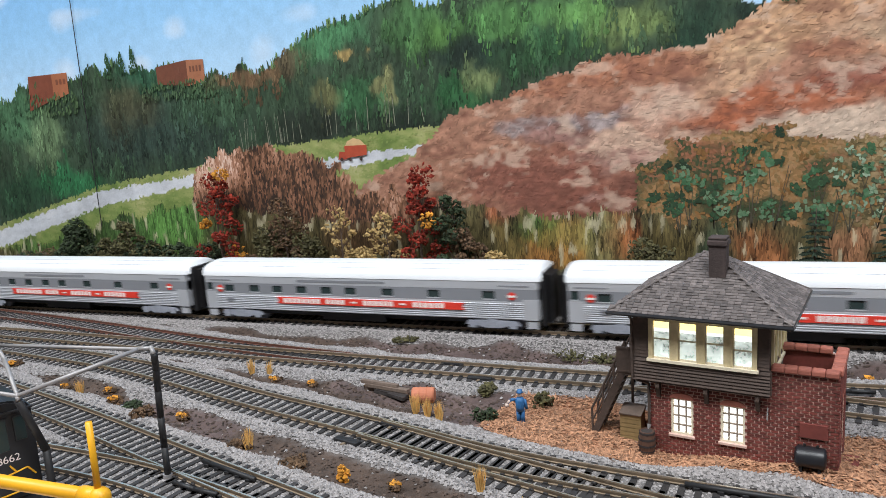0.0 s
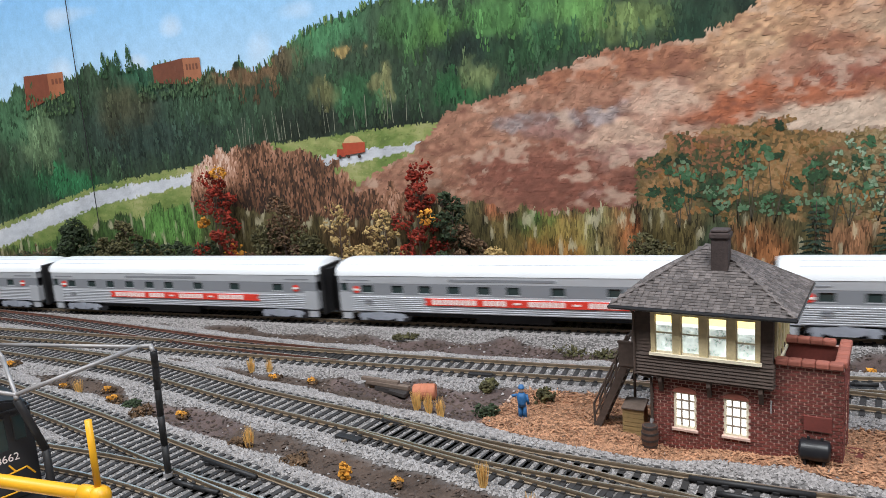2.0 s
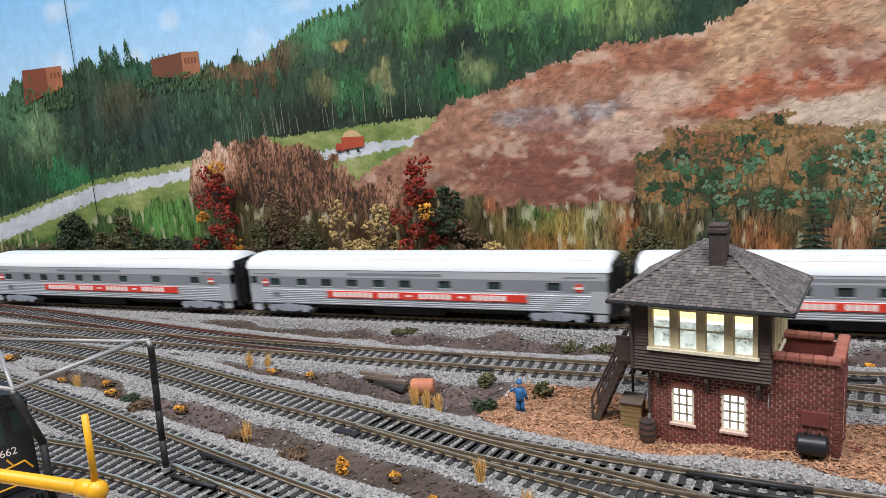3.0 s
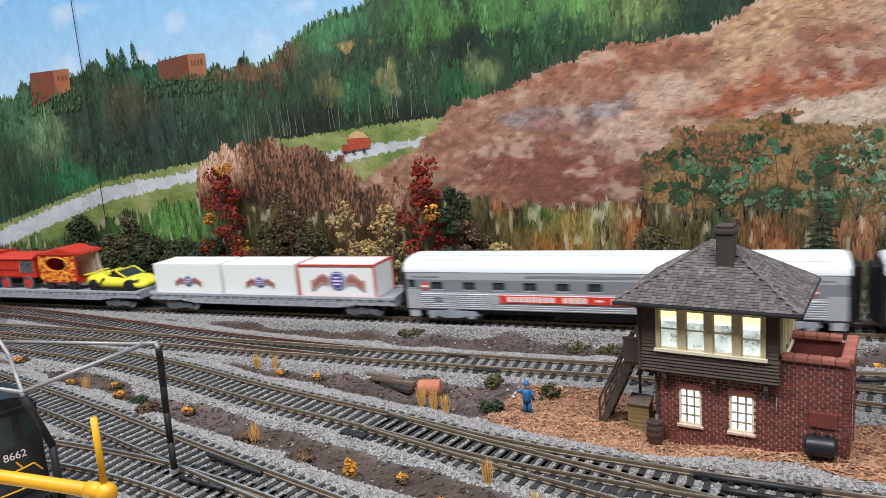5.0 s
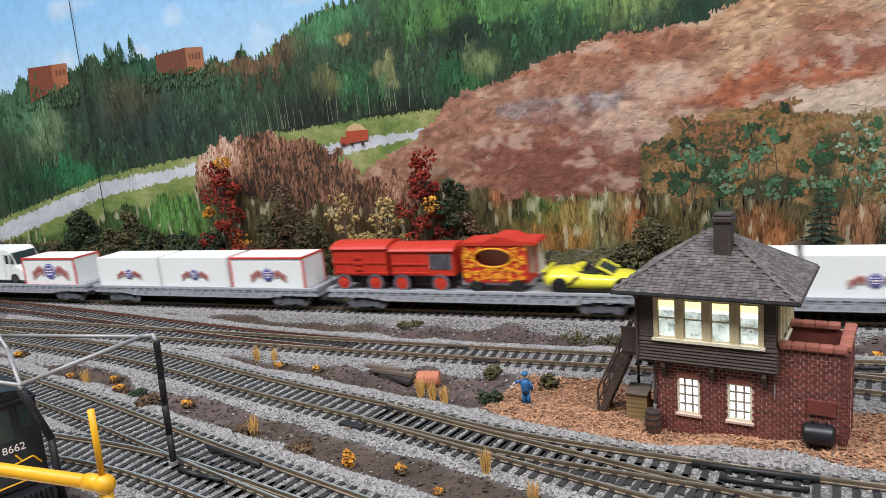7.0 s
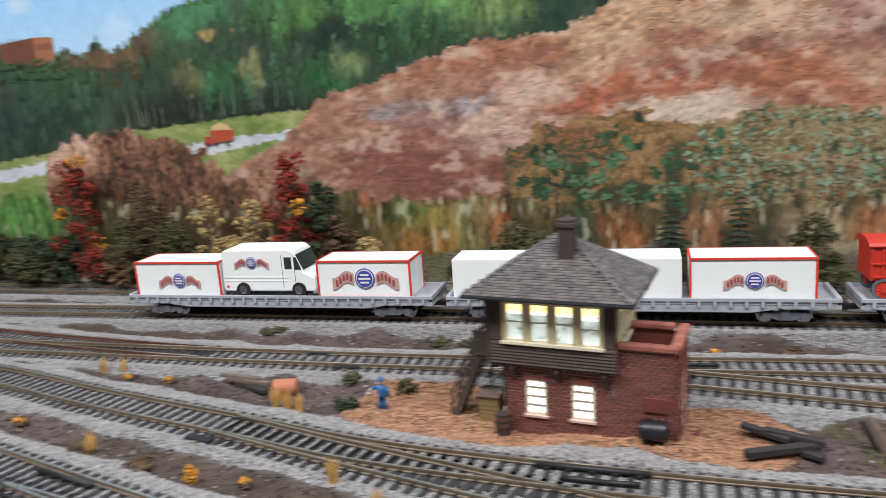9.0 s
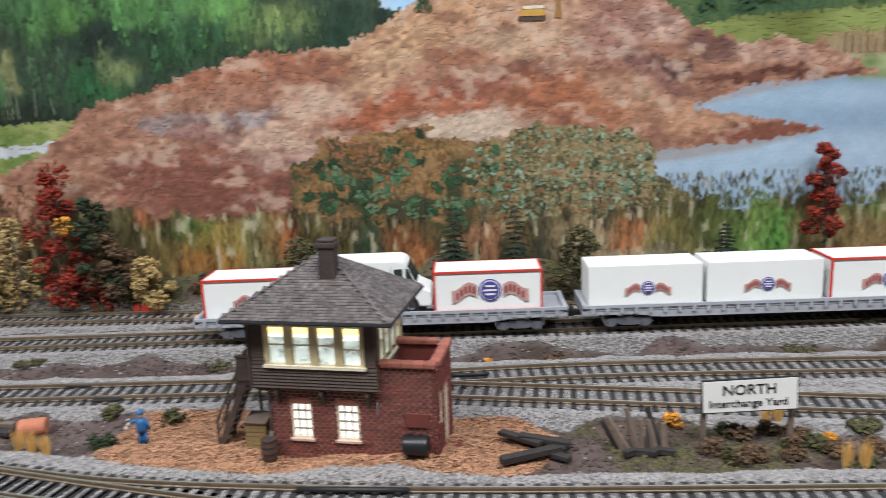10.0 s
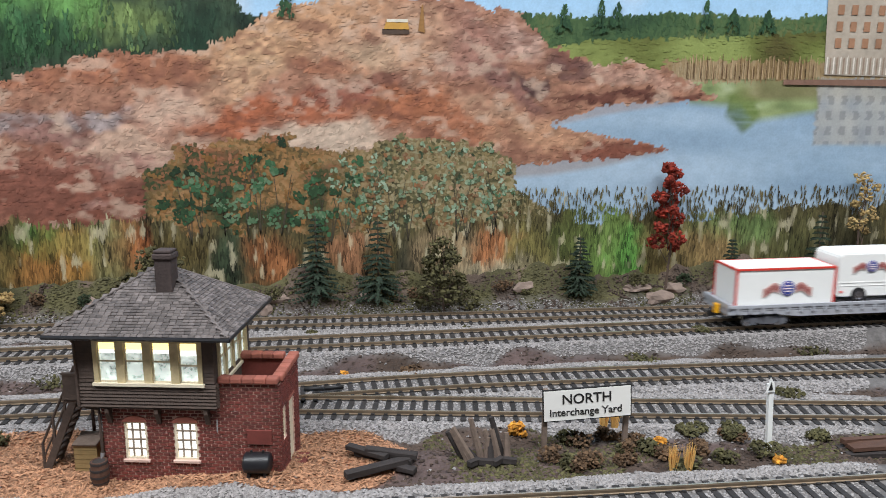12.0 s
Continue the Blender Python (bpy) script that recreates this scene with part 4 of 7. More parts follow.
    flat_patch("painted_excavator", [(0.045, 0.2005), (0.059, 0.2005), (0.059, 0.2025), (0.045, 0.2025)], (214, 206, 190), wall, 0.0013)
    flat_patch("painted_boom", [(0.066, 0.195), (0.0705, 0.194), (0.0695, 0.212), (0.0685, 0.212)], (150, 110, 64), wall)
    # pale building beyond the lake, and its mirror image
    flat_patch("painted_building", [(0.361, 0.169), (0.43, 0.168), (0.44, 0.245), (0.357, 0.24)], (172, 160, 146), wall)
    flat_patch("painted_bank", [(0.33, 0.162), (0.45, 0.161), (0.45, 0.1665), (0.33, 0.1655)], (128, 98, 84), wall, 0.0012)
    for i in range(6):
        for j in range(4):
            wx, wz = 0.3665 + i * 0.0105, 0.188 + j * 0.0115
            flat_patch("painted_window", [(wx, wz), (wx + 0.0048, wz), (wx + 0.0048, wz + 0.0068), (wx, wz + 0.0068)], (156, 116, 90), wall, 0.0013)
    for i in range(26):
        px = 0.3615 + 0.0026 * i
        flat_patch("painted_pier", [(px, 0.1695), (px + 0.0011, 0.1695), (px + 0.001, 0.181 + 0.002 * rng.random()), (px, 0.181)], (150, 128, 112) if i % 2 else (214, 206, 196), wall, 0.0012)
    for i in range(60):
        px = 0.256 + 0.1 * (i + rng.random()) / 60
        ph = 0.008 + 0.009 * rng.random()
        flat_patch("painted_reed", [(px, 0.1655), (px + 0.0007, 0.1655), (px + 0.0005, 0.166 + ph), (px, 0.166 + ph)], (176, 150, 116) if i % 3 else (104, 80, 56), wall, 0.0009)
    # treetops before the mills
    m = 420
    tx = np.where(rng.random(m) < 0.4, -0.715 + 0.075 * rng.random(m), -0.56 + 0.09 * rng.random(m))
    tz = np.where(tx < -0.62, 0.171 + 0.02 * rng.random(m) ** 1.5, 0.176 + 0.015 * rng.random(m) ** 1.5)
    strokes(tx, tz, np.full(m, 1), 1.0, 0.0014, wall, field(tx, tz, (70, 92, 60), 0.3, WOOD_PATCHES) * (0.6 + 0.9 * rng.random(m))[:, None])
    # dark firs against the far sky
    for cx, cz, hh in ((0.166, 0.196, 0.017), (0.192, 0.196, 0.021), (0.204, 0.2, 0.016), (0.268, 0.198, 0.02), (0.288, 0.198, 0.015), (0.314, 0.198, 0.014), (-0.02, 0.203, 0.02), (-0.597, 0.2, 0.022), (-0.58, 0.203, 0.018), (-0.566, 0.2, 0.026)):
        k = 46
        f = rng.random(k)
        strokes(cx + (rng.random(k) - 0.5) * 0.011 * (1.1 - f), cz + hh * f, np.full(k, 9), 0.9, 0.0016, wall, pick([(26, 48, 36), (44, 74, 50), (74, 104, 66)], 0.25 + 0.5 * rng.random(k)))
    # seam between two panels: a thin dark rod added to draw its line
    bm = B()
    rod(bm, (-0.630, WALL_Y - 0.002, 0.34), (-0.634, WALL_Y - 0.002, 0.06), 0.0004, seg=6)
    tagged(part("seam_line", bm, "black"), "thin dark rod drawing the seam between backdrop panels", "wire")


# ---- tracks ----
def sweep(points, z, half, z0, z1):
    """A rail: a slim bar that follows the points. Returns its vertices, side faces and top faces."""
    p = np.asarray(points)
    t = np.gradient(p, axis=0)
    t /= np.linalg.norm(t, axis=1)[:, None]
    nrm = np.stack([-t[:, 1], t[:, 0]], 1)
    prof = [(-half * 1.5, z0), (-half * 1.5, z0 + 0.0003), (-half * 0.5, z0 + 0.0005), (-half, z1 - 0.0006), (-half * 0.9, z1), (half * 0.9, z1), (half, z1 - 0.0006), (half * 0.5, z0 + 0.0005), (half * 1.5, z0 + 0.0003), (half * 1.5, z0)]
    k = len(prof)
    v = np.concatenate([np.concatenate([p + nrm * o, (z + h)[:, None]], 1)[:, None, :] for o, h in prof], 1).reshape(-1, 3)
    f, tops = [], []
    for i in range(len(p) - 1):
        for j in range(k):
            a, b = i * k + j, i * k + (j + 1) % k
            f.append((a, b, b + k, a + k))
            tops.append(j == 4)
    return v, np.array(f), tops


def build_track(name, label):
    c = CENTRES[name]
    z = rail_level(name, c[:, 0])
    track = thing("railway_track", Matrix.Identity(4), label, "track", "tracks of the yard", "structure")
    t = np.gradient(c, axis=0)
    t /= np.linalg.norm(t, axis=1)[:, None]
    nrm = np.stack([-t[:, 1], t[:, 0]], 1)
    rusty = name in ("crossover_track",)
    for side in (1, -1):
        v, f, tops = sweep(c + nrm * side * (GAUGE / 2 + 0.0004), z, 0.00044, -0.0022, 0.0)
        ob = mesh_np("rail", v, f, "rustrail" if rusty else "rail", track)
        ob.data.materials.append(M["railtop"])
        ob.data.polygons.foreach_set("material_index", [1 if q else 0 for q in tops])
    d = np.concatenate([[0], np.cumsum(np.linalg.norm(np.diff(c, axis=0), axis=1))])
    for s in np.arange(0.002, d[-1], PITCH):
        x, y = np.interp(s, d, c[:, 0]), np.interp(s, d, c[:, 1])
        if x < -0.93 or x > 0.56:
            continue
        tx, ty = np.interp(s, d, t[:, 0]), np.interp(s, d, t[:, 1])
        tie = new("tie", TIE)
        tie.parent = track
        tie.matrix_basis = pose(x, y, float(rail_level(name, x)) - 0.0021, 0, 0, math.degrees(math.atan2(ty, tx)) + (random.random() - 0.5) * 2)


def tie_mesh():
    bm = B()
    box(bm, -0.00125, 0.00125, -0.0145, 0.0145, -0.002, 0.0, 0.0)
    for y in (-GAUGE / 2, GAUGE / 2):
        for e in (-0.0014, 0.0014):
            box(bm, -0.0009, 0.0009, y + e - 0.0005, y + e + 0.0005, 0.0, 0.0007)
    me = bpy.data.meshes.new("tie")
    bm.to_mesh(me)
    bm.free()
    me.materials.append(M["tie"])
    return me


M["sky"] = mat("sky_blue_paint", lin(128, 178, 222), 0.5, var=0.1, scale=30, bump=0.2, bump_scale=500)
TIE = tie_mesh()


def build_room():
    for n, b in (("wall_back", (-2.2, 2.2, 0.62, 0.7, -0.9, 1.25)), ("wall_front", (-2.2, 2.2, -2.0, -1.92, -0.9, 1.25)), ("wall_left", (-2.28, -2.2, -2.0, 0.7, -0.9, 1.25)), ("wall_right", (2.2, 2.28, -2.0, 0.7, -0.9, 1.25)), ("floor", (-2.2, 2.2, -2.0, 0.7, -0.98, -0.9)), ("ceiling", (-2.28, 2.28, -2.0, 0.7, 1.25, 1.3))):
        bm = B()
        box(bm, *b)
        tagged(part(n, bm, "plaster"), "plain painted room surface", n.split("_")[0], "", "structure")


# ---- the signal tower ----
def holed(bm, x0, x1, z0, z1, y0, y1, holes):
    """A wall in the x-z plane with rectangular openings through it."""
    xs = sorted({x0, x1, *[h[0] for h in holes], *[h[1] for h in holes]})
    zs = sorted({z0, z1, *[h[2] for h in holes], *[h[3] for h in holes]})
    for a, b in zip(xs, xs[1:]):
        for c, d in zip(zs, zs[1:]):
            if not any(h[0] <= (a + b) / 2 <= h[1] and h[2] <= (c + d) / 2 <= h[3] for h in holes):
                box(bm, a, b, y0, y1, c, d)
    return bm


def brick_mesh(l, h):
    bm = B()
    box(bm, -l / 2, l / 2, -0.00025, 0.0004, -h / 2, h / 2)
    me = bpy.data.meshes.new("brick")
    bm.to_mesh(me)
    bm.free()
    me.materials.append(M["brick"])
    return me


def sash_window(tower, name, x0, x1, z0, z1, y, cols, rows, frame_mat, bar, m=None, lit="glow"):
    """A window: frame, glazing bars, sill and a sheet behind that glows for the light inside."""
    w = new(name)
    w.parent = tower
    if m is not None:
        w.matrix_basis = m
    bm = B()
    t = bar * 1.6
    for b in ((x0, x0 + t, z0, z1), (x1 - t, x1, z0, z1), (x0 + t, x1 - t, z0, z0 + t), (x0 + t, x1 - t, z1 - t, z1)):
        box(bm, b[0], b[1], y - 0.0004, y + 0.001, b[2], b[3])
    part("window_frame", bm, frame_mat, w)
    for i in range(1, cols):
        bm = B()
        cx = x0 + (x1 - x0) * i / cols
        part("glazing_bar", box(bm, cx - bar / 2, cx + bar / 2, y - 0.0001, y + 0.0006, z0 + t, z1 - t), "barpaint", w)
    for i in range(1, rows):
        bm = B()
        cz = z0 + (z1 - z0) * i / rows
        part("glazing_bar", box(bm, x0 + t, x1 - t, y, y + 0.0007, cz - bar / 2, cz + bar / 2), "barpaint", w)
    # emissive sheet imitates the lit room behind the panes
    bm = B()
    part("glow_sheet", box(bm, x0 + t * 0.5, x1 - t * 0.5, y + 0.0011, y + 0.0014, z0 + t * 0.5, z1 - t * 0.5), lit, w)
    return w


def build_tower():
    T = thing("signal_tower", pose(-0.082, 0.332, -0.0005, 0, 0, -9.0), "two-storey brick railway signal tower with lit windows and slate hip roof", "building")
    CW, CD, AW, AD = 0.0493, 0.0450, 0.0732, 0.0305
    wins = [(0.0108, 0.0200, 0.010, 0.0272), (0.0308, 0.0402, 0.010, 0.0272)]
    fy = 0.003
    bm = B()
    holed(bm, 0.0025, AW, 0, 0.0425, fy, fy + 0.002, wins)
    box(bm, 0.0025, 0.0045, fy + 0.002, CD - 0.003, 0, 0.033)
    box(bm, 0.0045, CW - 0.002, CD - 0.005, CD - 0.003, 0, 0.033)
    box(bm, CW - 0.002, AW - 0.002, fy + AD - 0.002, fy + AD, 0, 0.0425)
    box(bm, CW - 0.002, CW, fy + 0.002, CD - 0.003, 0, 0.033)
    part("brick_wall", bm, "mortar", T, "pale mortar joints")
    bm = B()
    box(bm, CW + 0.0004, AW - 0.0024, fy + 0.0024, fy + AD - 0.0024, 0.031, 0.032)
    part("annexe_roof", bm, "rottenwood", T, "dark flat roof inside the parapet")
    bm = B()
    box(bm, CW + 0.0002, AW - 0.0022, fy + AD - 0.0023, fy + AD - 0.0018, 0.031, 0.0424)
    box(bm, AW - 0.0022, AW - 0.0018, fy + 0.0022, fy + AD - 0.0022, 0.031, 0.0424)
    box(bm, CW + 0.0002, AW - 0.0022, fy + 0.0018, fy + 0.0022, 0.031, 0.0424)
    part("parapet_lining", bm, "brickstuff", T)
    # right wall with its door and window
    bm = B()
    side = pose(AW, fy, 0, 0, 0, 90)
    holes = [(0.0035, 0.0085, 0.017, 0.030), (0.0135, 0.022, 0.0, 0.030)]
    holed(bm, 0.0, AD, 0, 0.0425, 0.0, 0.002, holes)
    for v in bm.verts:
        v.co = side @ v.co
    part("brick_wall", bm, "mortar", T)
    sash_window(T, "side_window", 0.0035, 0.0085, 0.017, 0.030, 0.0008, 2, 3, "cream", 0.0005, side, "frost")
    door = new("door")
    door.parent, door.matrix_basis = T, side
    bm = B()
    box(bm, 0.0135, 0.022, 0.0006, 0.0014, 0.0, 0.030)
    part("door_leaf", bm, "cream", door, "pale weathered door")
    bm = B()
    box(bm, 0.013, 0.0225, -0.0004, 0.0008, 0.030, 0.0312)
    part("door_lintel", bm, "coping", door)
    # bricks: the front's own pieces, the rest in joined meshes
    L, H, J = 0.0025, 0.00094, 0.00046
    full = brick_mesh(L, H)
    single, rest = 0, []
    rows = int(0.0425 / (H + J))

    def course(x0, x1, z, shift, cuts):
        """The pieces of one course: whole bricks, and cut ones beside openings and ends."""
        spans, at = [], x0
        for a, b in sorted((c[0], c[1]) for c in cuts if z + H / 2 > c[2] and z - H / 2 < c[3]):
            spans.append((at, a))
            at = b
        spans.append((at, x1))
        x = x0 - shift
        while x < x1:
            for a, b in spans:
                p, q = max(x, a), min(x + L, b)
                if q - p > 0.0004:
                    yield p, q
            x += L + J

    for r in range(rows):
        z = (r + 0.5) * (H + J) + 0.0003
        for p, q in course(0.0025, AW, z, L / 2 if r % 2 else 0, wins):
            if z > 0.0325 and q < CW:
                continue
            if abs(q - p - L) < 1e-6 and single < 300 and z < 0.024:
                o = new("brick", full)
                o.parent = T
                o.matrix_basis = pose((p + q) / 2, fy - 0.0001 * random.random(), z)
                single += 1
            else:
                rest.append((p, q, z))
    bm = B()
    for p, q, z in rest:
        box(bm, p, q, fy - 0.00025 - 0.0001 * random.random(), fy + 0.0002, z - H / 2, z + H / 2)
    for r in range(rows):
        z = (r + 0.5) * (H + J) + 0.0003
        for p, q in course(0.0, AD, z, L / 2 if r % 2 else 0, holes):
            box(bm, AW - 0.0002, AW + 0.0003, fy + p, fy + q, z - H / 2, z + H / 2)
        if z < 0.032:
            for p, q in course(fy, CD - 0.003, z, L / 2 if r % 2 else 0, []):
                box(bm, 0.0022, 0.0027, p, q, z - H / 2, z + H / 2)
    tagged(part("brickwork", bm, "brickstuff", T), "red brick courses", "", "", "stuff")
    # coping round the flat-roofed annexe
    def cope(x, y, rz):
        bm = B()
        box(bm, -0.0024, 0.0024, -0.0022, 0.0022, 0.0425, 0.0452, 0.0007)
        o = part("coping_stone", bm, "coping", T)
        o.matrix_basis = pose(x, y, 0, 0, 0, rz)
    for i in range(5):
        cope(CW + 0.0026 + i * 0.0047, fy + 0.0008, 0)
        if i < 4:
            cope(CW + 0.0026 + i * 0.0047, fy + AD - 0.0012, 0)
    for i in range(6):
        cope(AW - 0.0012, fy + 0.0046 + i * 0.0049, 90)
    # lower windows
    for a, b, c, d in wins:
        w = sash_window(T, "arched_window", a, b, c, d - 0.0012, fy + 0.0004, 3, 4, "cream", 0.00055)
        bm = B()
        pts = [(a - 0.0004, d - 0.0014)] + [((a + b) / 2 + (b - a) / 2 * 1.08 * math.cos(q), d - 0.0012 + 0.0024 * math.sin(q)) for q in np.linspace(math.pi, 0, 9)] + [(b + 0.0004, d - 0.0014)]
        part("window_arch", prism(bm, pts, fy - 0.0006, fy + 0.0006), "coping", w, "arched red brick head")
        bm = B()
        part("window_sill", box(bm, a - 0.0008, b + 0.0008, fy - 0.0011, fy + 0.001, c - 0.0012, c, 0.0002), "mortar", w)
    # cabin: posts, clapboards, walls
    C0 = -0.0035
    bm = B()
    box(bm, C0, CW, 0, CD, 0.0325, 0.0335)
    box(bm, C0, CW, CD - 0.0015, CD, 0.0335, 0.064)
    box(bm, C0, C0 + 0.0015, 0.0015, CD - 0.0015, 0.0335, 0.064)
    holed(bm, C0, CW, 0.0335, 0.064, 0, 0.0015, [(0.0028, 0.0450, 0.0430, 0.0608)])
    box(bm, CW - 0.0015, CW, 0.0015, CD - 0.0015, 0.0335, 0.0415)
    box(bm, CW - 0.0015, CW, 0.0015, CD - 0.0015, 0.0615, 0.064)
    box(bm, CW - 0.0015, CW, 0.0015, 0.004, 0.0415, 0.0615)
    box(bm, CW - 0.0015, CW, CD - 0.005, CD - 0.0015, 0.0415, 0.0615)
    box(bm, 0.0015, CW - 0.0015, 0.0015, CD - 0.0015, 0.0625, 0.0638)
    part("cabin_wall", bm, "darkwood", T)
    for i in range(7):
        z = 0.0332 + i * 0.00138
        tilt = Matrix.Translation((0, -0.0003, z)) @ Matrix.Rotation(radians(-22), 4, "X")
        bm = B()
        box(bm, C0 - 0.0004, CW + 0.0004, -0.0006, 0.0, 0, 0.0015, 0, tilt)
        part("clapboard", bm, "darkwood", T)
        bm = B()
        box(bm, 0, CD, -0.0005, 0.0, 0, 0.0015, 0, tilt)
        o = part("clapboard", bm, "darkwood", T)
        o.matrix_basis = pose(CW, 0, 0, 0, 0, 90)
    for x, wdt in ((C0, 0.0060), (CW - 0.0042, 0.0042)):
        for k in range(14):
            z = 0.0434 + k * 0.00145
            bm = B()
            box(bm, x - 0.0003, x + wdt, -0.0005, 0.0, 0, 0.0015, 0, Matrix.Translation((0, -0.0001, z)) @ Matrix.Rotation(radians(-12), 4, "X"))
            part("clapboard", bm, "darkwood", T)
    for i in range(3):
        bm = B()
        x = 0.006 + i * 0.0195
        prism(bm, [(0, 0.0325), (0.0, 0.0255), (0.0012, 0.0255), (0.0032, 0.0305), (0.0032, 0.0325)], -0.0008, 0.0008)
        o = part("bracket", bm, "darkwood", T)
        o.matrix_basis = pose(x, fy, 0, 0, 0, -90)
    # cabin windows, front and side; glowing sheets stand in for the lit inside
    def sashes(m, x0, x1, z0, z1, n, mid=0.0016):
        row = new("window_band")
        row.parent, row.matrix_basis = T, m
        bm = B()
        box(bm, x0 - 0.0006, x1 + 0.0006, -0.0016, 0.0, z0 - 0.0008, z0 + 0.0004)
        part("window_sill", bm, "cream", row)
        bm = B()
        box(bm, x0, x1, -0.0008, 0.0006, z1 - 0.0012, z1)
        part("window_head", bm, "tanframe", row)
        wd = (x1 - x0) / n
        for i in range(n + 1):
            cx = x0 + wd * i
            half = 0.0009 if i in (0, n) else mid
            cx = min(max(cx, x0 + half), x1 - half)
            bm = B()
            part("mullion", box(bm, cx - half, cx + half, -0.0009, 0.0005, z0 + 0.0004, z1 - 0.0012), "tanframe", row)
        for i in range(n):
            a, b = x0 + wd * i + mid, x0 + wd * (i + 1) - mid
            zm = z0 + (z1 - z0) * (0.5 if i < n - 1 or n < 4 else 0.42)
            bm = B()
            for q in ((a, a + 0.0005, z0 + 0.0004, z1 - 0.0012), (b - 0.0005, b, z0 + 0.0004, z1 - 0.0012), (a, b, zm - 0.0003, zm + 0.0003), (a, b, z0 + 0.0004, z0 + 0.0011)):
                box(bm, q[0], q[1], -0.0002, 0.0004, q[2], q[3])
            part("sash", bm, "cream", row)
            bm = B()
            part("frosted_glow_pane", box(bm, a, b, 0.0006, 0.0008, z0 + 0.0004, zm + (z1 - zm) * 0.35), "frost", row, "frosted lower pane that glows by itself")
            bm = B()
            part("glow_pane", box(bm, a, b, 0.0009, 0.0011, zm, z1 - 0.0048), "glow", row)
            bm = B()
            part("glow_strip", box(bm, a, b, 0.0012, 0.0014, z1 - 0.0055, z1 - 0.001), "glowyellow", row, "warm glowing strip behind the pane's top")
    sashes(Matrix.Identity(4), 0.0028, 0.0450, 0.0430, 0.0608, 4)
    sashes(pose(CW, 0, 0, 0, 0, 90), 0.004, CD - 0.005, 0.0415, 0.0615, 4, 0.0008)
    # hip roof with shingles
    O, ZE, ZA = 0.0105, 0.0640, 0.0848
    X0, X1, Y0, Y1 = -O - 0.0015, CW + 0.0086, -0.0073, CD + 0.0055
    ym = (Y0 + Y1) / 2
    r0, r1 = Vector(((X0 + X1) / 2 - 0.002, ym, ZA)), Vector(((X0 + X1) / 2 + 0.002, ym, ZA))
    e = [Vector((X0, Y0, ZE)), Vector((X1, Y0, ZE)), Vector((X1, Y1, ZE)), Vector((X0, Y1, ZE))]
    bm = B()
    lo = [bm.verts.new(v - Vector((0, 0, 0.0011))) for v in e]
    hi = [bm.verts.new(v) for v in e]
    a, b = bm.verts.new(r0), bm.verts.new(r1)
    bm.faces.new(lo[::-1])
    for i in range(4):
        bm.faces.new((lo[i], lo[(i + 1) % 4], hi[(i + 1) % 4], hi[i]))
    bm.faces.new((hi[0], hi[1], b, a))
    bm.faces.new((hi[1], hi[2], b))
    bm.faces.new((hi[2], hi[3], a, b))
    bm.faces.new((hi[3], hi[0], a))
    roof = part("roof", bm, "slatestuff", T, "weathered grey slate hip roof")
    sh = B()
    box(sh, -0.0011, 0.0011, -0.0002, 0.0019, 0.0, 0.00036)
    shme = bpy.data.meshes.new("shingle")
    sh.to_mesh(shme)
    sh.free()
    shme.materials.append(M["slate"])
    joined, count = B(), 0
    slopes = [(e[0], e[1], r0, r1, True), (e[1], e[2], r1, r1, True), (e[3], e[0], r0, r0, False), (e[2], e[3], r1, r0, False)]
    for p, q, ta, tb, seen in slopes:
        nrows = 25
        nrm = (q - p).cross(ta - p).normalized()
        for i in range(nrows):
            f = i / nrows
            s, t = p.lerp(ta, f), q.lerp(tb, f)
            length = (t - s).length
            along = (t - s).normalized()
            up = nrm.cross(along)
            d = -0.0011 * (i % 2) + 0.0011
            while d < length:
                c = s + along * d + nrm * (0.00002 + 0.00012 * random.random())
                m = Matrix((along, up, nrm)).transposed().to_4x4()
                m = Matrix.Translation(c) @ m @ Matrix.Rotation(radians(-5 - 7 * random.random()), 4, "X") @ Matrix.Rotation(radians(random.uniform(-3, 3)), 4, "Z")
                if seen and count < 300 and i < 12 and p is e[0]:
                    o = new("shingle", shme)
                    o.parent, o.matrix_basis = roof, m
                    count += 1
                elif p is not e[2]:
                    box(joined, -0.0011, 0.0011, -0.0002, 0.0019, 0.0, 0.00028, 0, m)
                d += 0.0023 + 0.0002 * random.random()
    tagged(part("shingles", joined, "slatestuff", roof), "courses of small slate shingles", "", "", "stuff")
    for p, q in ((e[0], r0), (e[1], r1), (e[2], r1), (e[3], r0)):
        bm = B()
        part("hip_ridge", rod(bm, p + Vector((0, 0, 0.0002)), q, 0.0005, seg=6), "slate", roof)
    for p, q in zip(e, e[1:] + e[:1]):
        bm = B()
        d = (q - p).normalized() * 0.0004
        rod(bm, p - d + Vector((0, 0, -0.0007)), q + d + Vector((0, 0, -0.0007)), 0.0009, seg=8)
        part("gutter", bm, "blackpaint", roof)
    # chimney
    ch = new("chimney")
    ch.parent = T
    cx, cy = 0.0246, 0.0098
    bm = B()
    box(bm, cx, cx + 0.0066, cy, cy + 0.0066, 0.074, 0.0905, 0.0003)
    part("chimney_shaft", bm, "chimney", ch, "sooty brick chimney stack")
    bm = B()
    box(bm, cx - 0.0006, cx + 0.0072, cy - 0.0006, cy + 0.0072, 0.0895, 0.092, 0.0006)
    box(bm, cx - 0.0002, cx + 0.0068, cy - 0.0002, cy + 0.0068, 0.092, 0.0932, 0.0005)
    part("chimney_cap", bm, "chimney", ch)
    # drainpipe, plaque, foundation
    bm = B()
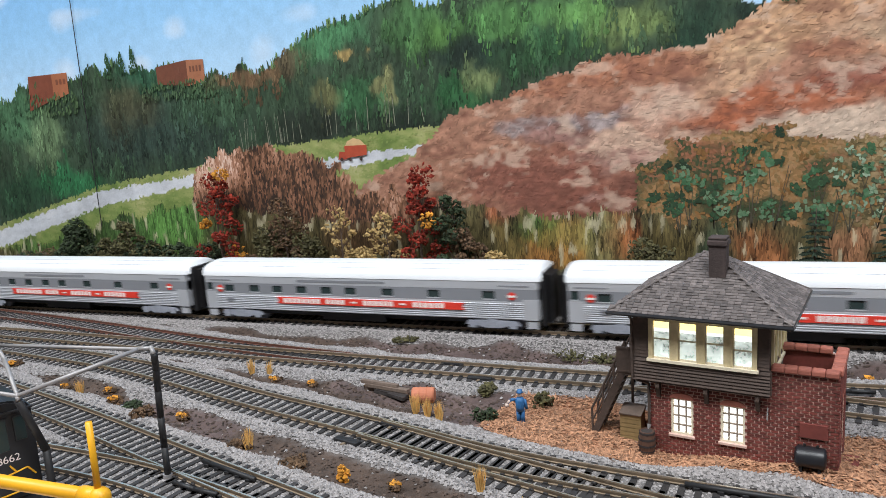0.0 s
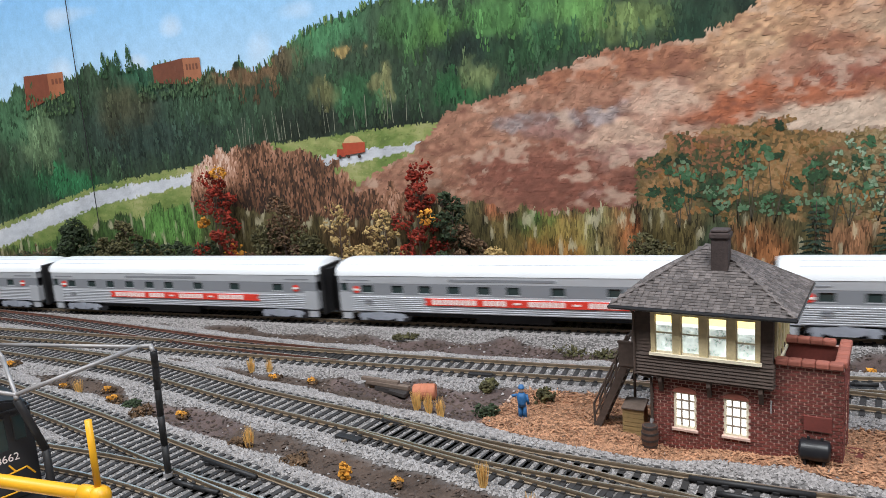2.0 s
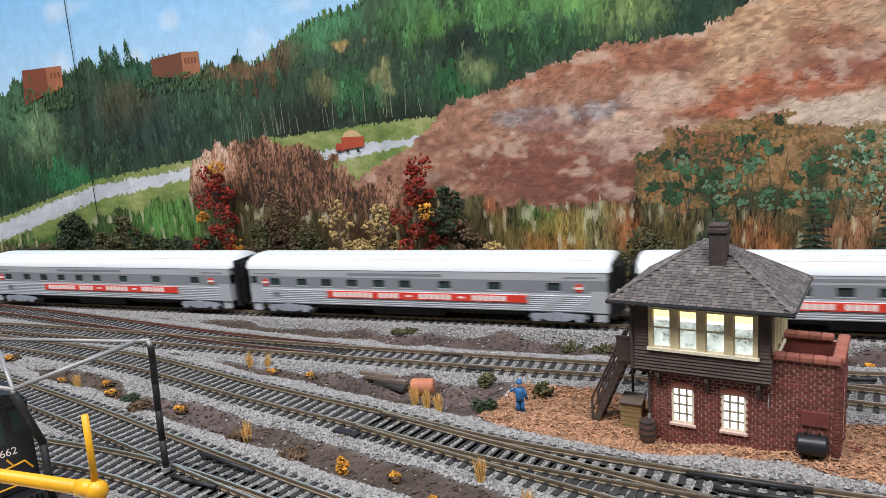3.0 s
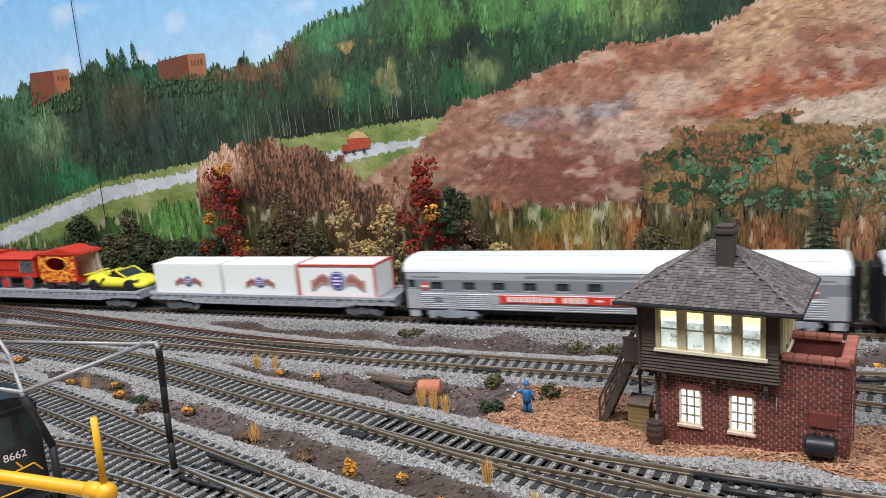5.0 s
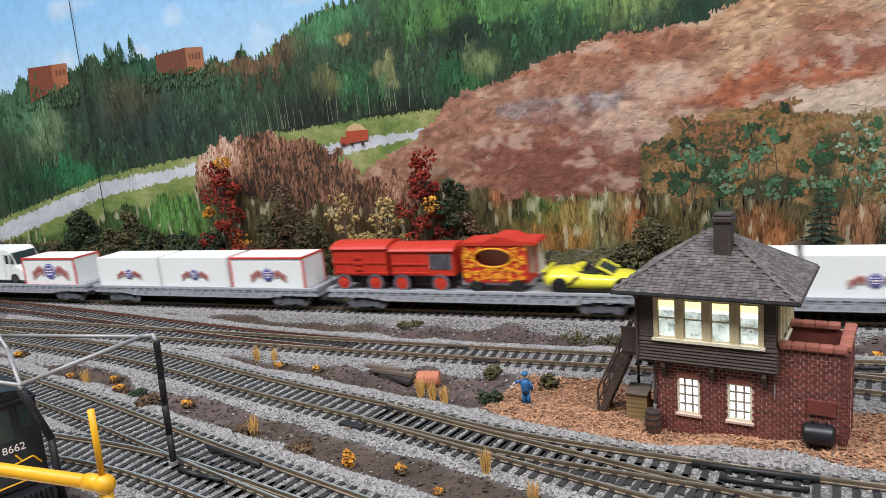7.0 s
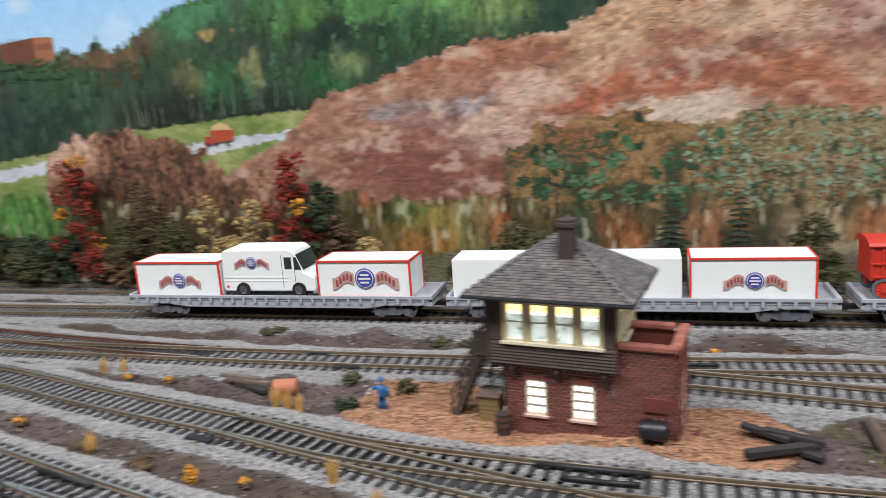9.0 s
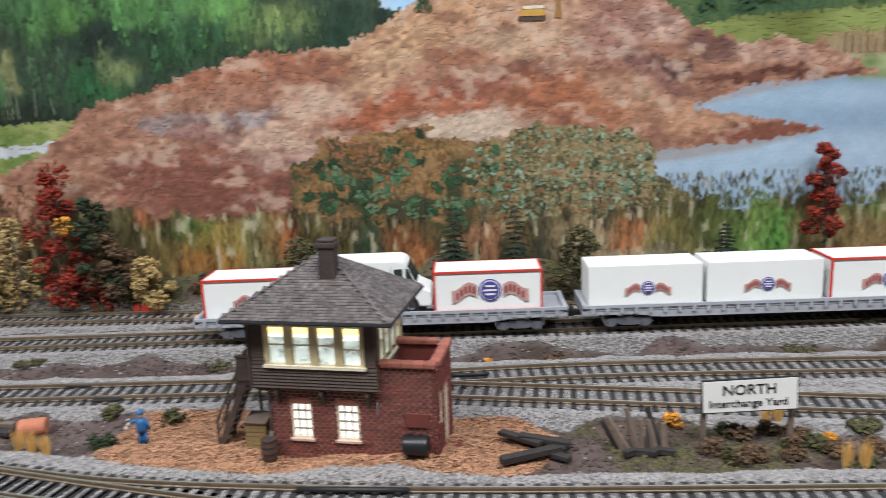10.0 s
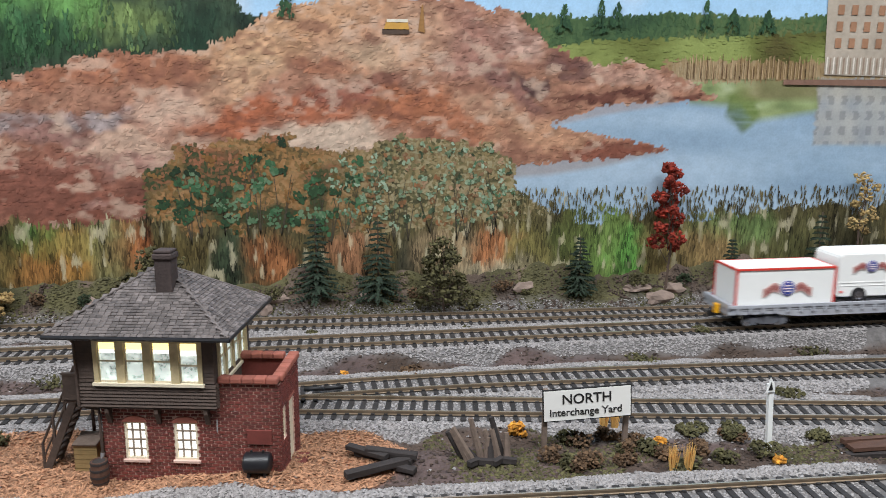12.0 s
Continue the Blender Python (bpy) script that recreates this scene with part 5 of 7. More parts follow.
    for a, b in (((-0.0055, -0.0032, 0.0628), (-0.0042, -0.0008, 0.0595)), ((-0.0042, -0.0008, 0.0595), (-0.0042, -0.0008, 0.0335)), ((-0.0042, -0.0008, 0.0335), (0.0018, 0.0022, 0.031)), ((0.0018, 0.0022, 0.031), (0.0018, 0.0022, 0.0115))):
        rod(bm, a, b, 0.0006, seg=8)
    part("drainpipe", bm, "darkwood", T)
    bm = B()
    rod(bm, (0.0018, 0.0022, 0.0125), (0.0016, 0.0016, 0.0105), 0.0009, 0.0006, 8)
    part("pipe_shoe", bm, "greywire", T)
    bm = B()
    part("wall_plaque", box(bm, 0.0600, 0.0698, fy - 0.001, fy - 0.0002, 0.0175, 0.0235, 0.0002), "brickstuff", T, "blank reddish brown plaque")
    bm = B()
    rod(bm, (0.0485, fy - 0.0006, 0.0275), (0.0485, fy - 0.0012, 0.0225), 0.0003, seg=6)
    part("wall_hook", bm, "greywire", T)
    # outside stair with landing and rails
    st = new("outside_stair")
    st.parent = T
    fx, fz, tx, tz = -0.0275, 0.0, -0.0115, 0.0335
    for y in (0.009, 0.0165):
        bm = B()
        prism(bm, [(fx, fz), (fx + 0.0032, fz), (tx + 0.0022, tz), (tx - 0.001, tz)], y - 0.0005, y + 0.0005)
        part("stringer", bm, "darkwood", st)
    for i in range(10):
        f = (i + 0.5) / 10
        bm = B()
        x, z = fx + (tx - fx) * f + 0.0012, tz * f
        part("tread", box(bm, x - 0.0012, x + 0.0016, 0.0095, 0.016, z, z + 0.0005), "darkwood", st)
    bm = B()
    part("landing", box(bm, -0.0125, -0.0035, 0.004, 0.024, 0.0328, 0.034), "darkwood", st)
    for y in (0.009, 0.0165):
        for i in range(4):
            f = i / 3
            x, z = fx + 0.001 + (tx - fx) * f, tz * f
            bm = B()
            part("baluster", box(bm, x - 0.0004, x + 0.0004, y - 0.0004, y + 0.0004, z, z + 0.0125), "darkwood", st)
        bm = B()
        rod(bm, (fx + 0.001, y, 0.0125), (tx + 0.001, y, tz + 0.0125), 0.0005, seg=6)
        rod(bm, (fx + 0.001, y, 0.0065), (tx + 0.001, y, tz + 0.0065), 0.0004, seg=6)
        part("hand_rail", bm, "darkwood", st)
    bm = B()
    box(bm, -0.0125, -0.0038, 0.0035, 0.0042, 0.034, 0.0445)
    part("landing_panel", bm, "darkwood", st, "boarded side of the landing")
    bm = B()
    box(bm, -0.0128, -0.0037, 0.0032, 0.0045, 0.0443, 0.0452)
    part("landing_rail", bm, "darkwood", st)
    bm = B()
    part("landing_post", box(bm, -0.0124, -0.0114, 0.022, 0.023, 0, 0.045), "darkwood", st)
    bm = B()
    part("base_slab", box(bm, -0.028, 0.002, 0.004, 0.022, -0.001, 0.0008, 0.0003), "greywood", st, "dark flat slab under the stair")
    # step at the door
    bm = B()
    box(bm, AW + 0.0005, AW + 0.0065, fy + 0.013, fy + 0.0225, 0, 0.003, 0.0004)
    part("door_step", bm, "brickstuff", T)


# ---- the train ----
def wheelset(parent, x, r, name="wheel"):
    for y in (-GAUGE / 2, GAUGE / 2):
        bm = B()
        rod(bm, (x, y - 0.0012, r), (x, y + 0.0012, r), r, seg=16)
        part(name, bm, "chrome" if r < 0.005 else "truckgrey", parent)


def truck(parent, x, base, r, half, material="truckgrey", depth=0.0):
    """A bogie: two side frames, a bolster and its wheels."""
    t = new("bogie")
    t.parent = parent
    t.matrix_basis = pose(x, 0, 0)
    for s in (-1, 1):
        bm = B()
        y = s * half
        prism(bm, [(-base / 2 - r * 0.9, r * 0.9), (-base / 2 - r * 0.6, r * 1.35), (-base * 0.22, r * 1.55), (base * 0.22, r * 1.55), (base / 2 + r * 0.6, r * 1.35), (base / 2 + r * 0.9, r * 0.9), (base / 2 - r * 0.2, r * 0.95), (base * 0.18, r * 0.55), (-base * 0.18, r * 0.55), (-base / 2 + r * 0.2, r * 0.95)], y - 0.0009, y + 0.0009)
        for k in (-base / 2, base / 2):
            box(bm, k - r * 0.45, k + r * 0.45, y + s * 0.0009 - 0.0005, y + s * 0.0009 + 0.0005, r * 0.55, r * 1.45)
        box(bm, -r * 0.5, r * 0.5, y + s * 0.0009 - 0.0005, y + s * 0.0009 + 0.0005, r * 0.6, r * 1.7)
        part("side_frame", bm, material, t)
    bm = B()
    part("bolster", box(bm, -0.0015, 0.0015, -half, half, r, r * 2), material, t)
    for k in (-base / 2, base / 2):
        wheelset(t, k, r)


def coach_section(half, z0, z1, crown):
    """The car's cross-section above the window band: a rounded roof."""
    return [(math.sin(a) * half, z1 + (crown - z1) * math.cos(a) ** 0.7 if math.cos(a) > 0 else z1) for a in np.linspace(-math.pi / 2, math.pi / 2, 15)]


LENGTH, HALF = 0.262, 0.0172


def build_coach(windows):
    """A streamlined coach, 0 at its left end, rails at z 0; its near side is at -y."""
    C = thing("passenger_coach", Matrix.Identity(4), "silver streamlined passenger coach with grey window band and red lettered stripe", "train car", "coaches of the train")
    L = LENGTH
    bm = B()
    box(bm, 0.002, L - 0.002, -HALF, HALF, 0.0090, 0.0208, 0.0003)
    part("lower_body", bm, "silver", C)
    for i in range(8):
        for s in (-1, 1):
            bm = B()
            z = 0.0098 + i * 0.00132
            rod(bm, (0.012, s * HALF, z), (L - 0.012, s * HALF, z), 0.00042, seg=6)
            part("flute", bm, "silver", C)
    bm = B()
    holes = [(w - 0.0004, w + 0.0082, 0.0216, 0.0272) for w in windows] + [(0.0035, 0.0085, 0.0225, 0.0285)]
    holed(bm, 0.002, L - 0.002, 0.0208, 0.0285, -HALF, -HALF + 0.0012, holes)
    part("window_band", bm, "greyband", C, "grey band between the windows")
    bm = B()
    box(bm, 0.002, L - 0.002, HALF - 0.0012, HALF, 0.0208, 0.0285)
    part("window_band", bm, "greyband", C)
    for a, b, c, d in holes:
        bm = B()
        part("window", box(bm, a - 0.0002, b + 0.0002, -HALF + 0.0007, -HALF + 0.001, c - 0.0002, d + 0.0002), "darkglass", C)
        bm = B()
        box(bm, a, b, -HALF - 0.0001, -HALF + 0.0005, c, c + 0.0006)
        part("window_ledge", bm, "silver", C)
    for x in (0.002, L - 0.012):
        bm = B()
        box(bm, x, x + 0.010, -HALF - 0.0002, -HALF, 0.009, 0.0222)
        part("vestibule_panel", bm, "silver", C)
    bm = B()
    box(bm, 0.002, L - 0.002, -HALF, HALF, 0.0285, 0.0340, 0.0002)
    part("letterboard", bm, "silver", C)
    for a, b in ((0.084, 0.154), (0.006, 0.026), (L - 0.028, L - 0.008)):
        bm = B()
        part("letterboard_grille", box(bm, a, b, -HALF - 0.0002, -HALF + 0.0001, 0.0303, 0.0320 if a == 0.084 else 0.0311), "greyband", C)
    bm = B()
    sec = coach_section(HALF + 0.0003, 0, 0.0338, 0.0432)
    rings = []
    for x, k in ((0.0005, 0.9), (0.003, 0.98), (0.008, 1.0), (L - 0.008, 1.0), (L - 0.003, 0.98), (L - 0.0005, 0.9)):
        rings.append([bm.verts.new((x, y * (0.97 + 0.03 * k), 0.0338 + (z - 0.0338) * k)) for y, z in sec])
    for p, q in zip(rings, rings[1:]):
        for i in range(len(sec) - 1):
            bm.faces.new((p[i], p[i + 1], q[i + 1], q[i]))
    bm.faces.new(rings[0][::-1])
    bm.faces.new(rings[-1])
    bmesh.ops.recalc_face_normals(bm, faces=bm.faces)
    part("roof", bm, "roofwhite", C, "bright white rounded roof", True)
    for i in (3, 5):
        y, z = sec[i]
        bm = B()
        rod(bm, (0.01, y, z), (L - 0.01, y, z), 0.00022, seg=5)
        part("roof_seam", bm, "silver", C)
    # red stripe with its unreadable lettering as bars
    stripe = new("letter_stripe")
    stripe.parent = C
    x0, x1 = 0.066, 0.211
    bm = B()
    part("stripe", prism(bm, [(x0, 0.0145), (x1, 0.0145), (x1 - 0.002, 0.0168), (x1, 0.0192), (x0, 0.0192), (x0 + 0.002, 0.0168)], -HALF - 0.0009, -HALF - 0.0004), "redband", stripe, "red stripe")
    rr = random.Random(3)
    x = x0 + 0.006
    for word in (8, 4, 1, 6, 1, 6):
        for k in range(word):
            bm = B()
            w = 0.0028 if word > 1 else 0.0045
            zc = 0.0152 if word > 1 else 0.0163
            part("letter_bar", box(bm, x, x + w, -HALF - 0.0011, -HALF - 0.0008, zc, zc + (0.0033 if word > 1 else 0.0012)), "whiteink", stripe)
            x += w + 0.0011
        x += 0.0042
    for x in (0.0138, L - 0.021):
        em = new("emblem")
        em.parent = C
        bm = B()
        part("emblem_disc", lathe(bm, [(0.0026, 0), (0.0026, 0.0003)], 16, pose(x + 0.002, -HALF - 0.0001, 0.0243, 90)), "redband", em, "small red and white emblem")
        bm = B()
        part("emblem_bar", box(bm, x - 0.0008, x + 0.0048, -HALF - 0.0007, -HALF - 0.0005, 0.0236, 0.0249), "whiteink", em)
    for k in range(2):
        bm = B()
        part("number_bar", box(bm, 0.0215, 0.0275, -HALF - 0.0008, -HALF - 0.0004, 0.0146 + k * 0.0017, 0.0157 + k * 0.0017), "greyband", C)
    # ends, underframe, bogies
    for x, e in ((-0.0012, 0.002), (L - 0.002, L + 0.0012)):
        bm = B()
        box(bm, x, e, -0.0125, 0.0125, 0.004, 0.0385, 0.0008)
        for k in range(3):
            box(bm, x - 0.004 + k * 0.0014 if x < 0 else e + 0.0002 + k * 0.0014, x - 0.0032 + k * 0.0014 if x < 0 else e + 0.001 + k * 0.0014, -0.0085, 0.0085, 0.006, 0.0365, 0.0002)
        part("diaphragm", bm, "black", C, "black rubber end gangway")
    bm = B()
    box(bm, 0.03, L - 0.03, -0.010, 0.010, 0.0045, 0.0078)
    box(bm, 0.10, 0.15, -0.013, 0.013, 0.0025, 0.0075)
    part("underframe", bm, "blackpaint", C)
    for x in (0.033, L - 0.033):
        truck(C, x, 0.027, 0.0054, 0.0160, "truckpale")
    for x in (0.003, L - 0.010):
        bm = B()
        part("step_skirt", box(bm, x, x + 0.007, -HALF, -HALF + 0.002, 0.0035, 0.0078), "silver", C)
    return C


FLAT = 0.2165


def build_flatcar():
    F = thing("flat_car", Matrix.Identity(4), "grey railway flat car with riveted side sills", "train car", "flat cars of the train")
    L = FLAT
    bm = B()
    box(bm, 0, L, -0.0165, 0.0165, 0.0118, 0.0136, 0.0002)
    part("deck", bm, "flatgrey", F)
    for s in (-1, 1):
        bm = B()
        prism(bm, [(0.0, 0.0095), (0.03, 0.0095), (0.045, 0.0075), (L - 0.045, 0.0075), (L - 0.03, 0.0095), (L, 0.0095), (L, 0.0135), (0, 0.0135)], s * 0.0158 - 0.0004, s * 0.0158 + 0.0004)
        part("side_sill", bm, "flatgrey", F)
        bm = B()
        part("top_rail", box(bm, 0.0, L, s * 0.0166 - 0.0006, s * 0.0166 + 0.0006, 0.0136, 0.0156, 0.0002), "flatgrey", F)
        for i in range(26):
            x = 0.006 + i * (L - 0.012) / 25
            bm = B()
            part("stake_pocket", box(bm, x - 0.0009, x + 0.0009, s * 0.0169 - 0.0004, s * 0.0169 + 0.0004, 0.0105, 0.0137), "flatgrey", F)
    for x in (0.0, L - 0.0025):
        bm = B()
        part("end_board", box(bm, x, x + 0.0025, -0.0165, 0.0165, 0.0095, 0.0162, 0.0003), "flatgrey", F)
    bm = B()
    box(bm, 0.02, L - 0.02, -0.005, 0.005, 0.006, 0.0118)
    part("centre_sill", bm, "blackpaint", F)
    for x in (0.027, L - 0.027):
        truck(F, x, 0.0195, 0.0047, 0.0135)
    for x, d in ((-0.004, 1), (L + 0.004, -1)):
        bm = B()
        box(bm, min(x, x + d * 0.008), max(x, x + d * 0.008), -0.0012, 0.0012, 0.0055, 0.0085, 0.0004)
        box(bm, x - 0.0015, x + 0.0015, -0.0018, 0.0018, 0.005, 0.009, 0.0005)
        part("coupler", bm, "black", F)
    for k in range(2):
        bm = B()
        part("number_bar", box(bm, 0.010 + k * 0.011, 0.018 + k * 0.012, -0.0171, -0.0168, 0.0138, 0.0151), "greyband", F)
    return F


def emblem(parent, x, y, z, w):
    """The circus badge as plain shapes: a blue disc between two curved ribbons."""
    e = new("badge")
    e.parent = parent
    bm = B()
    part("badge_disc", lathe(bm, [(w * 0.15, 0), (w * 0.15, 0.0003)], 20, pose(x, y, z, 90)), "blueink", e, "blue badge disc")
    bm = B()
    part("badge_ring", lathe(bm, [(w * 0.132, 0), (w * 0.132, 0.0002)], 20, pose(x, y - 0.0003, z, 90)), "whiteink", e)
    bm = B()
    part("badge_centre", lathe(bm, [(w * 0.12, 0), (w * 0.12, 0.0002)], 20, pose(x, y - 0.0005, z, 90)), "blueink", e)
    for k in (-1, 0, 1):
        bm = B()
        part("badge_bar", box(bm, x - w * (0.09 - 0.025 * abs(k)), x + w * (0.09 - 0.025 * abs(k)), y - 0.0009, y - 0.0007, z + w * (0.055 * k - 0.012), z + w * (0.055 * k + 0.012)), "whiteink", e)
    for s in (-1, 1):
        bm = B()
        up = [(x + s * w * (0.17 + 0.33 * f), z + w * (0.07 - 0.02 * f + 0.05 * math.sin(f * 5))) for f in np.linspace(0, 1, 7)]
        dn = [(px, pz - w * 0.17) for px, pz in up[::-1]]
        part("badge_ribbon", prism(bm, up + dn, y - 0.0003, y), "maroonink", e)
        for q in range(5):
            f = (q + 0.7) / 6
            bm = B()
            cx, cz = x + s * w * (0.17 + 0.33 * f), z + w * (0.07 - 0.02 * f + 0.05 * math.sin(f * 5)) - w * 0.085
            part("letter_bar", box(bm, cx - w * 0.017, cx + w * 0.017, y - 0.0006, y - 0.0003, cz - w * 0.045, cz + w * 0.045), "rustink", e)


def build_container(length, red, badge):
    W, H = 0.0132, 0.0238
    label = "white container box with red edge trim and a round badge" if red else "plain white container box with a round badge"
    C = thing("container", Matrix.Identity(4), label, "container", "containers on the flat cars")
    bm = B()
    part("container_body", box(bm, 0, length, -W, W, 0, H, 0.0003), "white", C)
    for x in (0.0002, length - 0.0002):
        for k in range(2):
            bm = B()
            part("end_door", box(bm, x - 0.0004, x + 0.0004, -W + 0.001 + k * W, -0.0004 + k * W, 0.001, H - 0.001, 0.0002), "white", C)
    if red:
        t = 0.0011
        for x in (0, length):
            for y in (-W, W):
                bm = B()
                part("corner_trim", box(bm, x - t / 2, x + t / 2, y - t / 2, y + t / 2, 0, H), "redtrim", C, "red corner trim")
            bm = B()
            part("edge_trim", box(bm, x - t / 2, x + t / 2, -W + t / 2, W - t / 2, H - t, H + 0.0001), "redtrim", C, "red edge trim")
        for y in (-W, W):
            for z in (H - t / 2, t / 2) if red > 1 else (H - t / 2,):
                bm = B()
                part("edge_trim", box(bm, t / 2, length - t / 2, y - t / 2 - 0.0001, y + t / 2, z - t / 2, z + t / 2), "redtrim", C, "red edge trim")
    emblem(C, length * 0.52, -W - 0.0003, H * badge[1], badge[0])
    return C


def build_van():
    V = thing("step_van", Matrix.Identity(4), "white delivery step van with dark windows and a round badge", "van")
    W, L = 0.0125, 0.068
    prof = [(0.0015, 0.0035), (L - 0.001, 0.0035), (L, 0.006), (L - 0.0005, 0.0125), (L - 0.0085, 0.0162), (L - 0.0145, 0.0292), (L - 0.018, 0.0312), (0.004, 0.0312), (0.0012, 0.0295), (0.0005, 0.006)]
    bm = B()
    prism(bm, prof, -W, W)
    bmesh.ops.bevel(bm, geom=list(bm.edges), offset=0.0007, segments=2, affect="EDGES")
    part("van_body", bm, "white", V)
    bm = B()
    for y in (-W - 0.0002, W - 0.0002):
        box(bm, 0.002, L - 0.021, y, y + 0.0004, 0.0125, 0.0132)
        box(bm, 0.002, L - 0.021, y, y + 0.0004, 0.0105, 0.0109)
    part("rub_rail", bm, "white", V)
    for a, b in ((0.0465, 0.0515), ):
        bm = B()
        part("side_window", box(bm, a, b, -W - 0.0003, -W + 0.0004, 0.0185, 0.0262, 0.0002), "darkglass", V)
    bm = B()
    prism(bm, [(0.0535, 0.0182), (0.058, 0.0182), (0.0548, 0.0262), (0.0535, 0.0262)], -W - 0.0003, -W + 0.0003)
    part("side_window", bm, "darkglass", V)
    bm = B()
    d = Vector((-0.006, 0, 0.013)).normalized()
    box(bm, -0.0002, 0.0004, -0.0112, 0.0112, 0.0015, 0.0125, 0, Matrix.Translation((L - 0.0085, 0, 0.0162)) @ Matrix.Rotation(math.atan2(-0.006, 0.013), 4, "Y"))
    part("windscreen", bm, "darkglass", V)
    bm = B()
    for q in ((0.0445, 0.0448, 0.006, 0.0275), (0.0532, 0.0535, 0.006, 0.0275)):
        box(bm, q[0], q[1], -W - 0.0002, -W + 0.0002, q[2], q[3])
    part("door_seam", bm, "greyband", V)
    for x in (0.0155, L - 0.0125):
        w = new("wheel")
        w.parent = V
        for y in (-W + 0.0008, W - 0.0008):
            s = -1 if y < 0 else 1
            bm = B()
            part("tyre", rod(bm, (x, y - 0.0018, 0.0048), (x, y + 0.0018, 0.0048), 0.0048, seg=20), "black", w)
            bm = B()
            part("rim", rod(bm, (x, y + s * 0.0017, 0.0048), (x, y + s * 0.0021, 0.0048), 0.0028, seg=16), "chrome", w)
    bm = B()
    part("bumper", box(bm, L - 0.0035, L + 0.0008, -W, W, 0.002, 0.0042, 0.0005), "greyband", V)
    bm = B()
    part("tail_lamp", box(bm, 0.003, 0.005, -W - 0.0003, -W + 0.0002, 0.0062, 0.0075), "redtrim", V)
    emblem(V, 0.023, -W - 0.0003, 0.0228, 0.025)
    return V


def spoked_wheel(parent, x, y, r):
    w = new("wheel")
    w.parent = parent
    bm = B()
    lathe(bm, [(r, -0.0008), (r, 0.0008), (r * 0.78, 0.0008), (r * 0.78, -0.0008), (r, -0.0008)], 20, pose(x, y, r, 90), False)
    part("tyre", bm, "truckgrey", w)
    bm = B()
    for k in range(8):
        a = k * math.pi / 4
        rod(bm, (x, y, r), (x + math.cos(a) * r * 0.8, y, r + math.sin(a) * r * 0.8), 0.0005, seg=5)
    rod(bm, (x, y - 0.001, r), (x, y + 0.001, r), r * 0.32, seg=12)
    lathe(bm, [(r * 0.75, -0.0003), (r * 0.75, 0.0003)], 16, pose(x, y, r, 90))
    part("spokes", bm, "redpaint", w, "red spokes")


def build_wagon(length, barred):
    """A red circus wagon with an arched roof; one has a barred front."""
    W, H = 0.0118, 0.0300 if barred else 0.0318
    label = "red circus wagon with a barred window and red spoked wheels" if barred else "red slatted circus wagon with red spoked wheels"
    G = thing("circus_wagon", Matrix.Identity(4), label, "wagon", "circus wagons on the flat car")
    bm = B()
    z0 = 0.0105
    box(bm, 0.001, length - 0.001, -W, W, z0, H - 0.003, 0.0003)
    part("wagon_body", bm, "redpaint", G)
    n = 9
    for i in range(n):
        x = 0.0015 + i * (length - 0.004) / (n - 1)
        if barred and x > length * 0.6:
            continue
        bm = B()
        part("side_board", box(bm, x - 0.0001, x + 0.0011, -W - 0.0005, -W + 0.0002, z0, H - 0.0035), "redpaint", G)
    bm = B()
    for z in (z0 + 0.0015, H * 0.6):
        box(bm, 0.001, length * (0.6 if barred else 1) - 0.001, -W - 0.0008, -W, z, z + 0.0009)
    part("side_rail", bm, "redpaint", G)
    if barred:
        # solid black panel imitates the unlit inside of the cage
        bm = B()
        part("cage_dark_panel", box(bm, length * 0.62, length * 0.95, -W - 0.0003, -W + 0.0006, H * 0.5, H - 0.0045), "ink", G)
        for i in range(6):
            x = length * (0.63 + 0.062 * i)
            bm = B()
            part("cage_bar", box(bm, x, x + 0.0004, -W - 0.0007, -W - 0.0004, H * 0.5, H - 0.0045), "flatgrey", G)
    else:
        for i in range(3):
            bm = B()
            z = H * 0.45 + i * 0.004
            part("cleat", box(bm, length * 0.42, length * 0.55, -W - 0.0012, -W - 0.0004, z, z + 0.002), "redpaint", G)
    bm = B()
    pts = [(-W - 0.0012, H - 0.003)] + [(-W * 1.1 * math.cos(a), H - 0.003 + 0.0042 * math.sin(a)) for a in np.linspace(0.1, math.pi - 0.1, 9)] + [(W + 0.0012, H - 0.003)]
    prism(bm, pts, 0, length)
    bmesh.ops.rotate(bm, verts=bm.verts, cent=(0, 0, 0), matrix=Matrix.Rotation(-math.pi / 2, 3, "Z"))
    part("wagon_roof", bm, "redpaint", G, "arched red roof")
    for x in (0.008, length - 0.011):
        for y in (-W - 0.0002, W + 0.0002):
            spoked_wheel(G, x, y, 0.0058)
    bm = B()
    box(bm, 0.004, length - 0.004, -0.006, 0.006, 0.004, z0)
    part("running_gear", bm, "blackpaint", G)
    return G


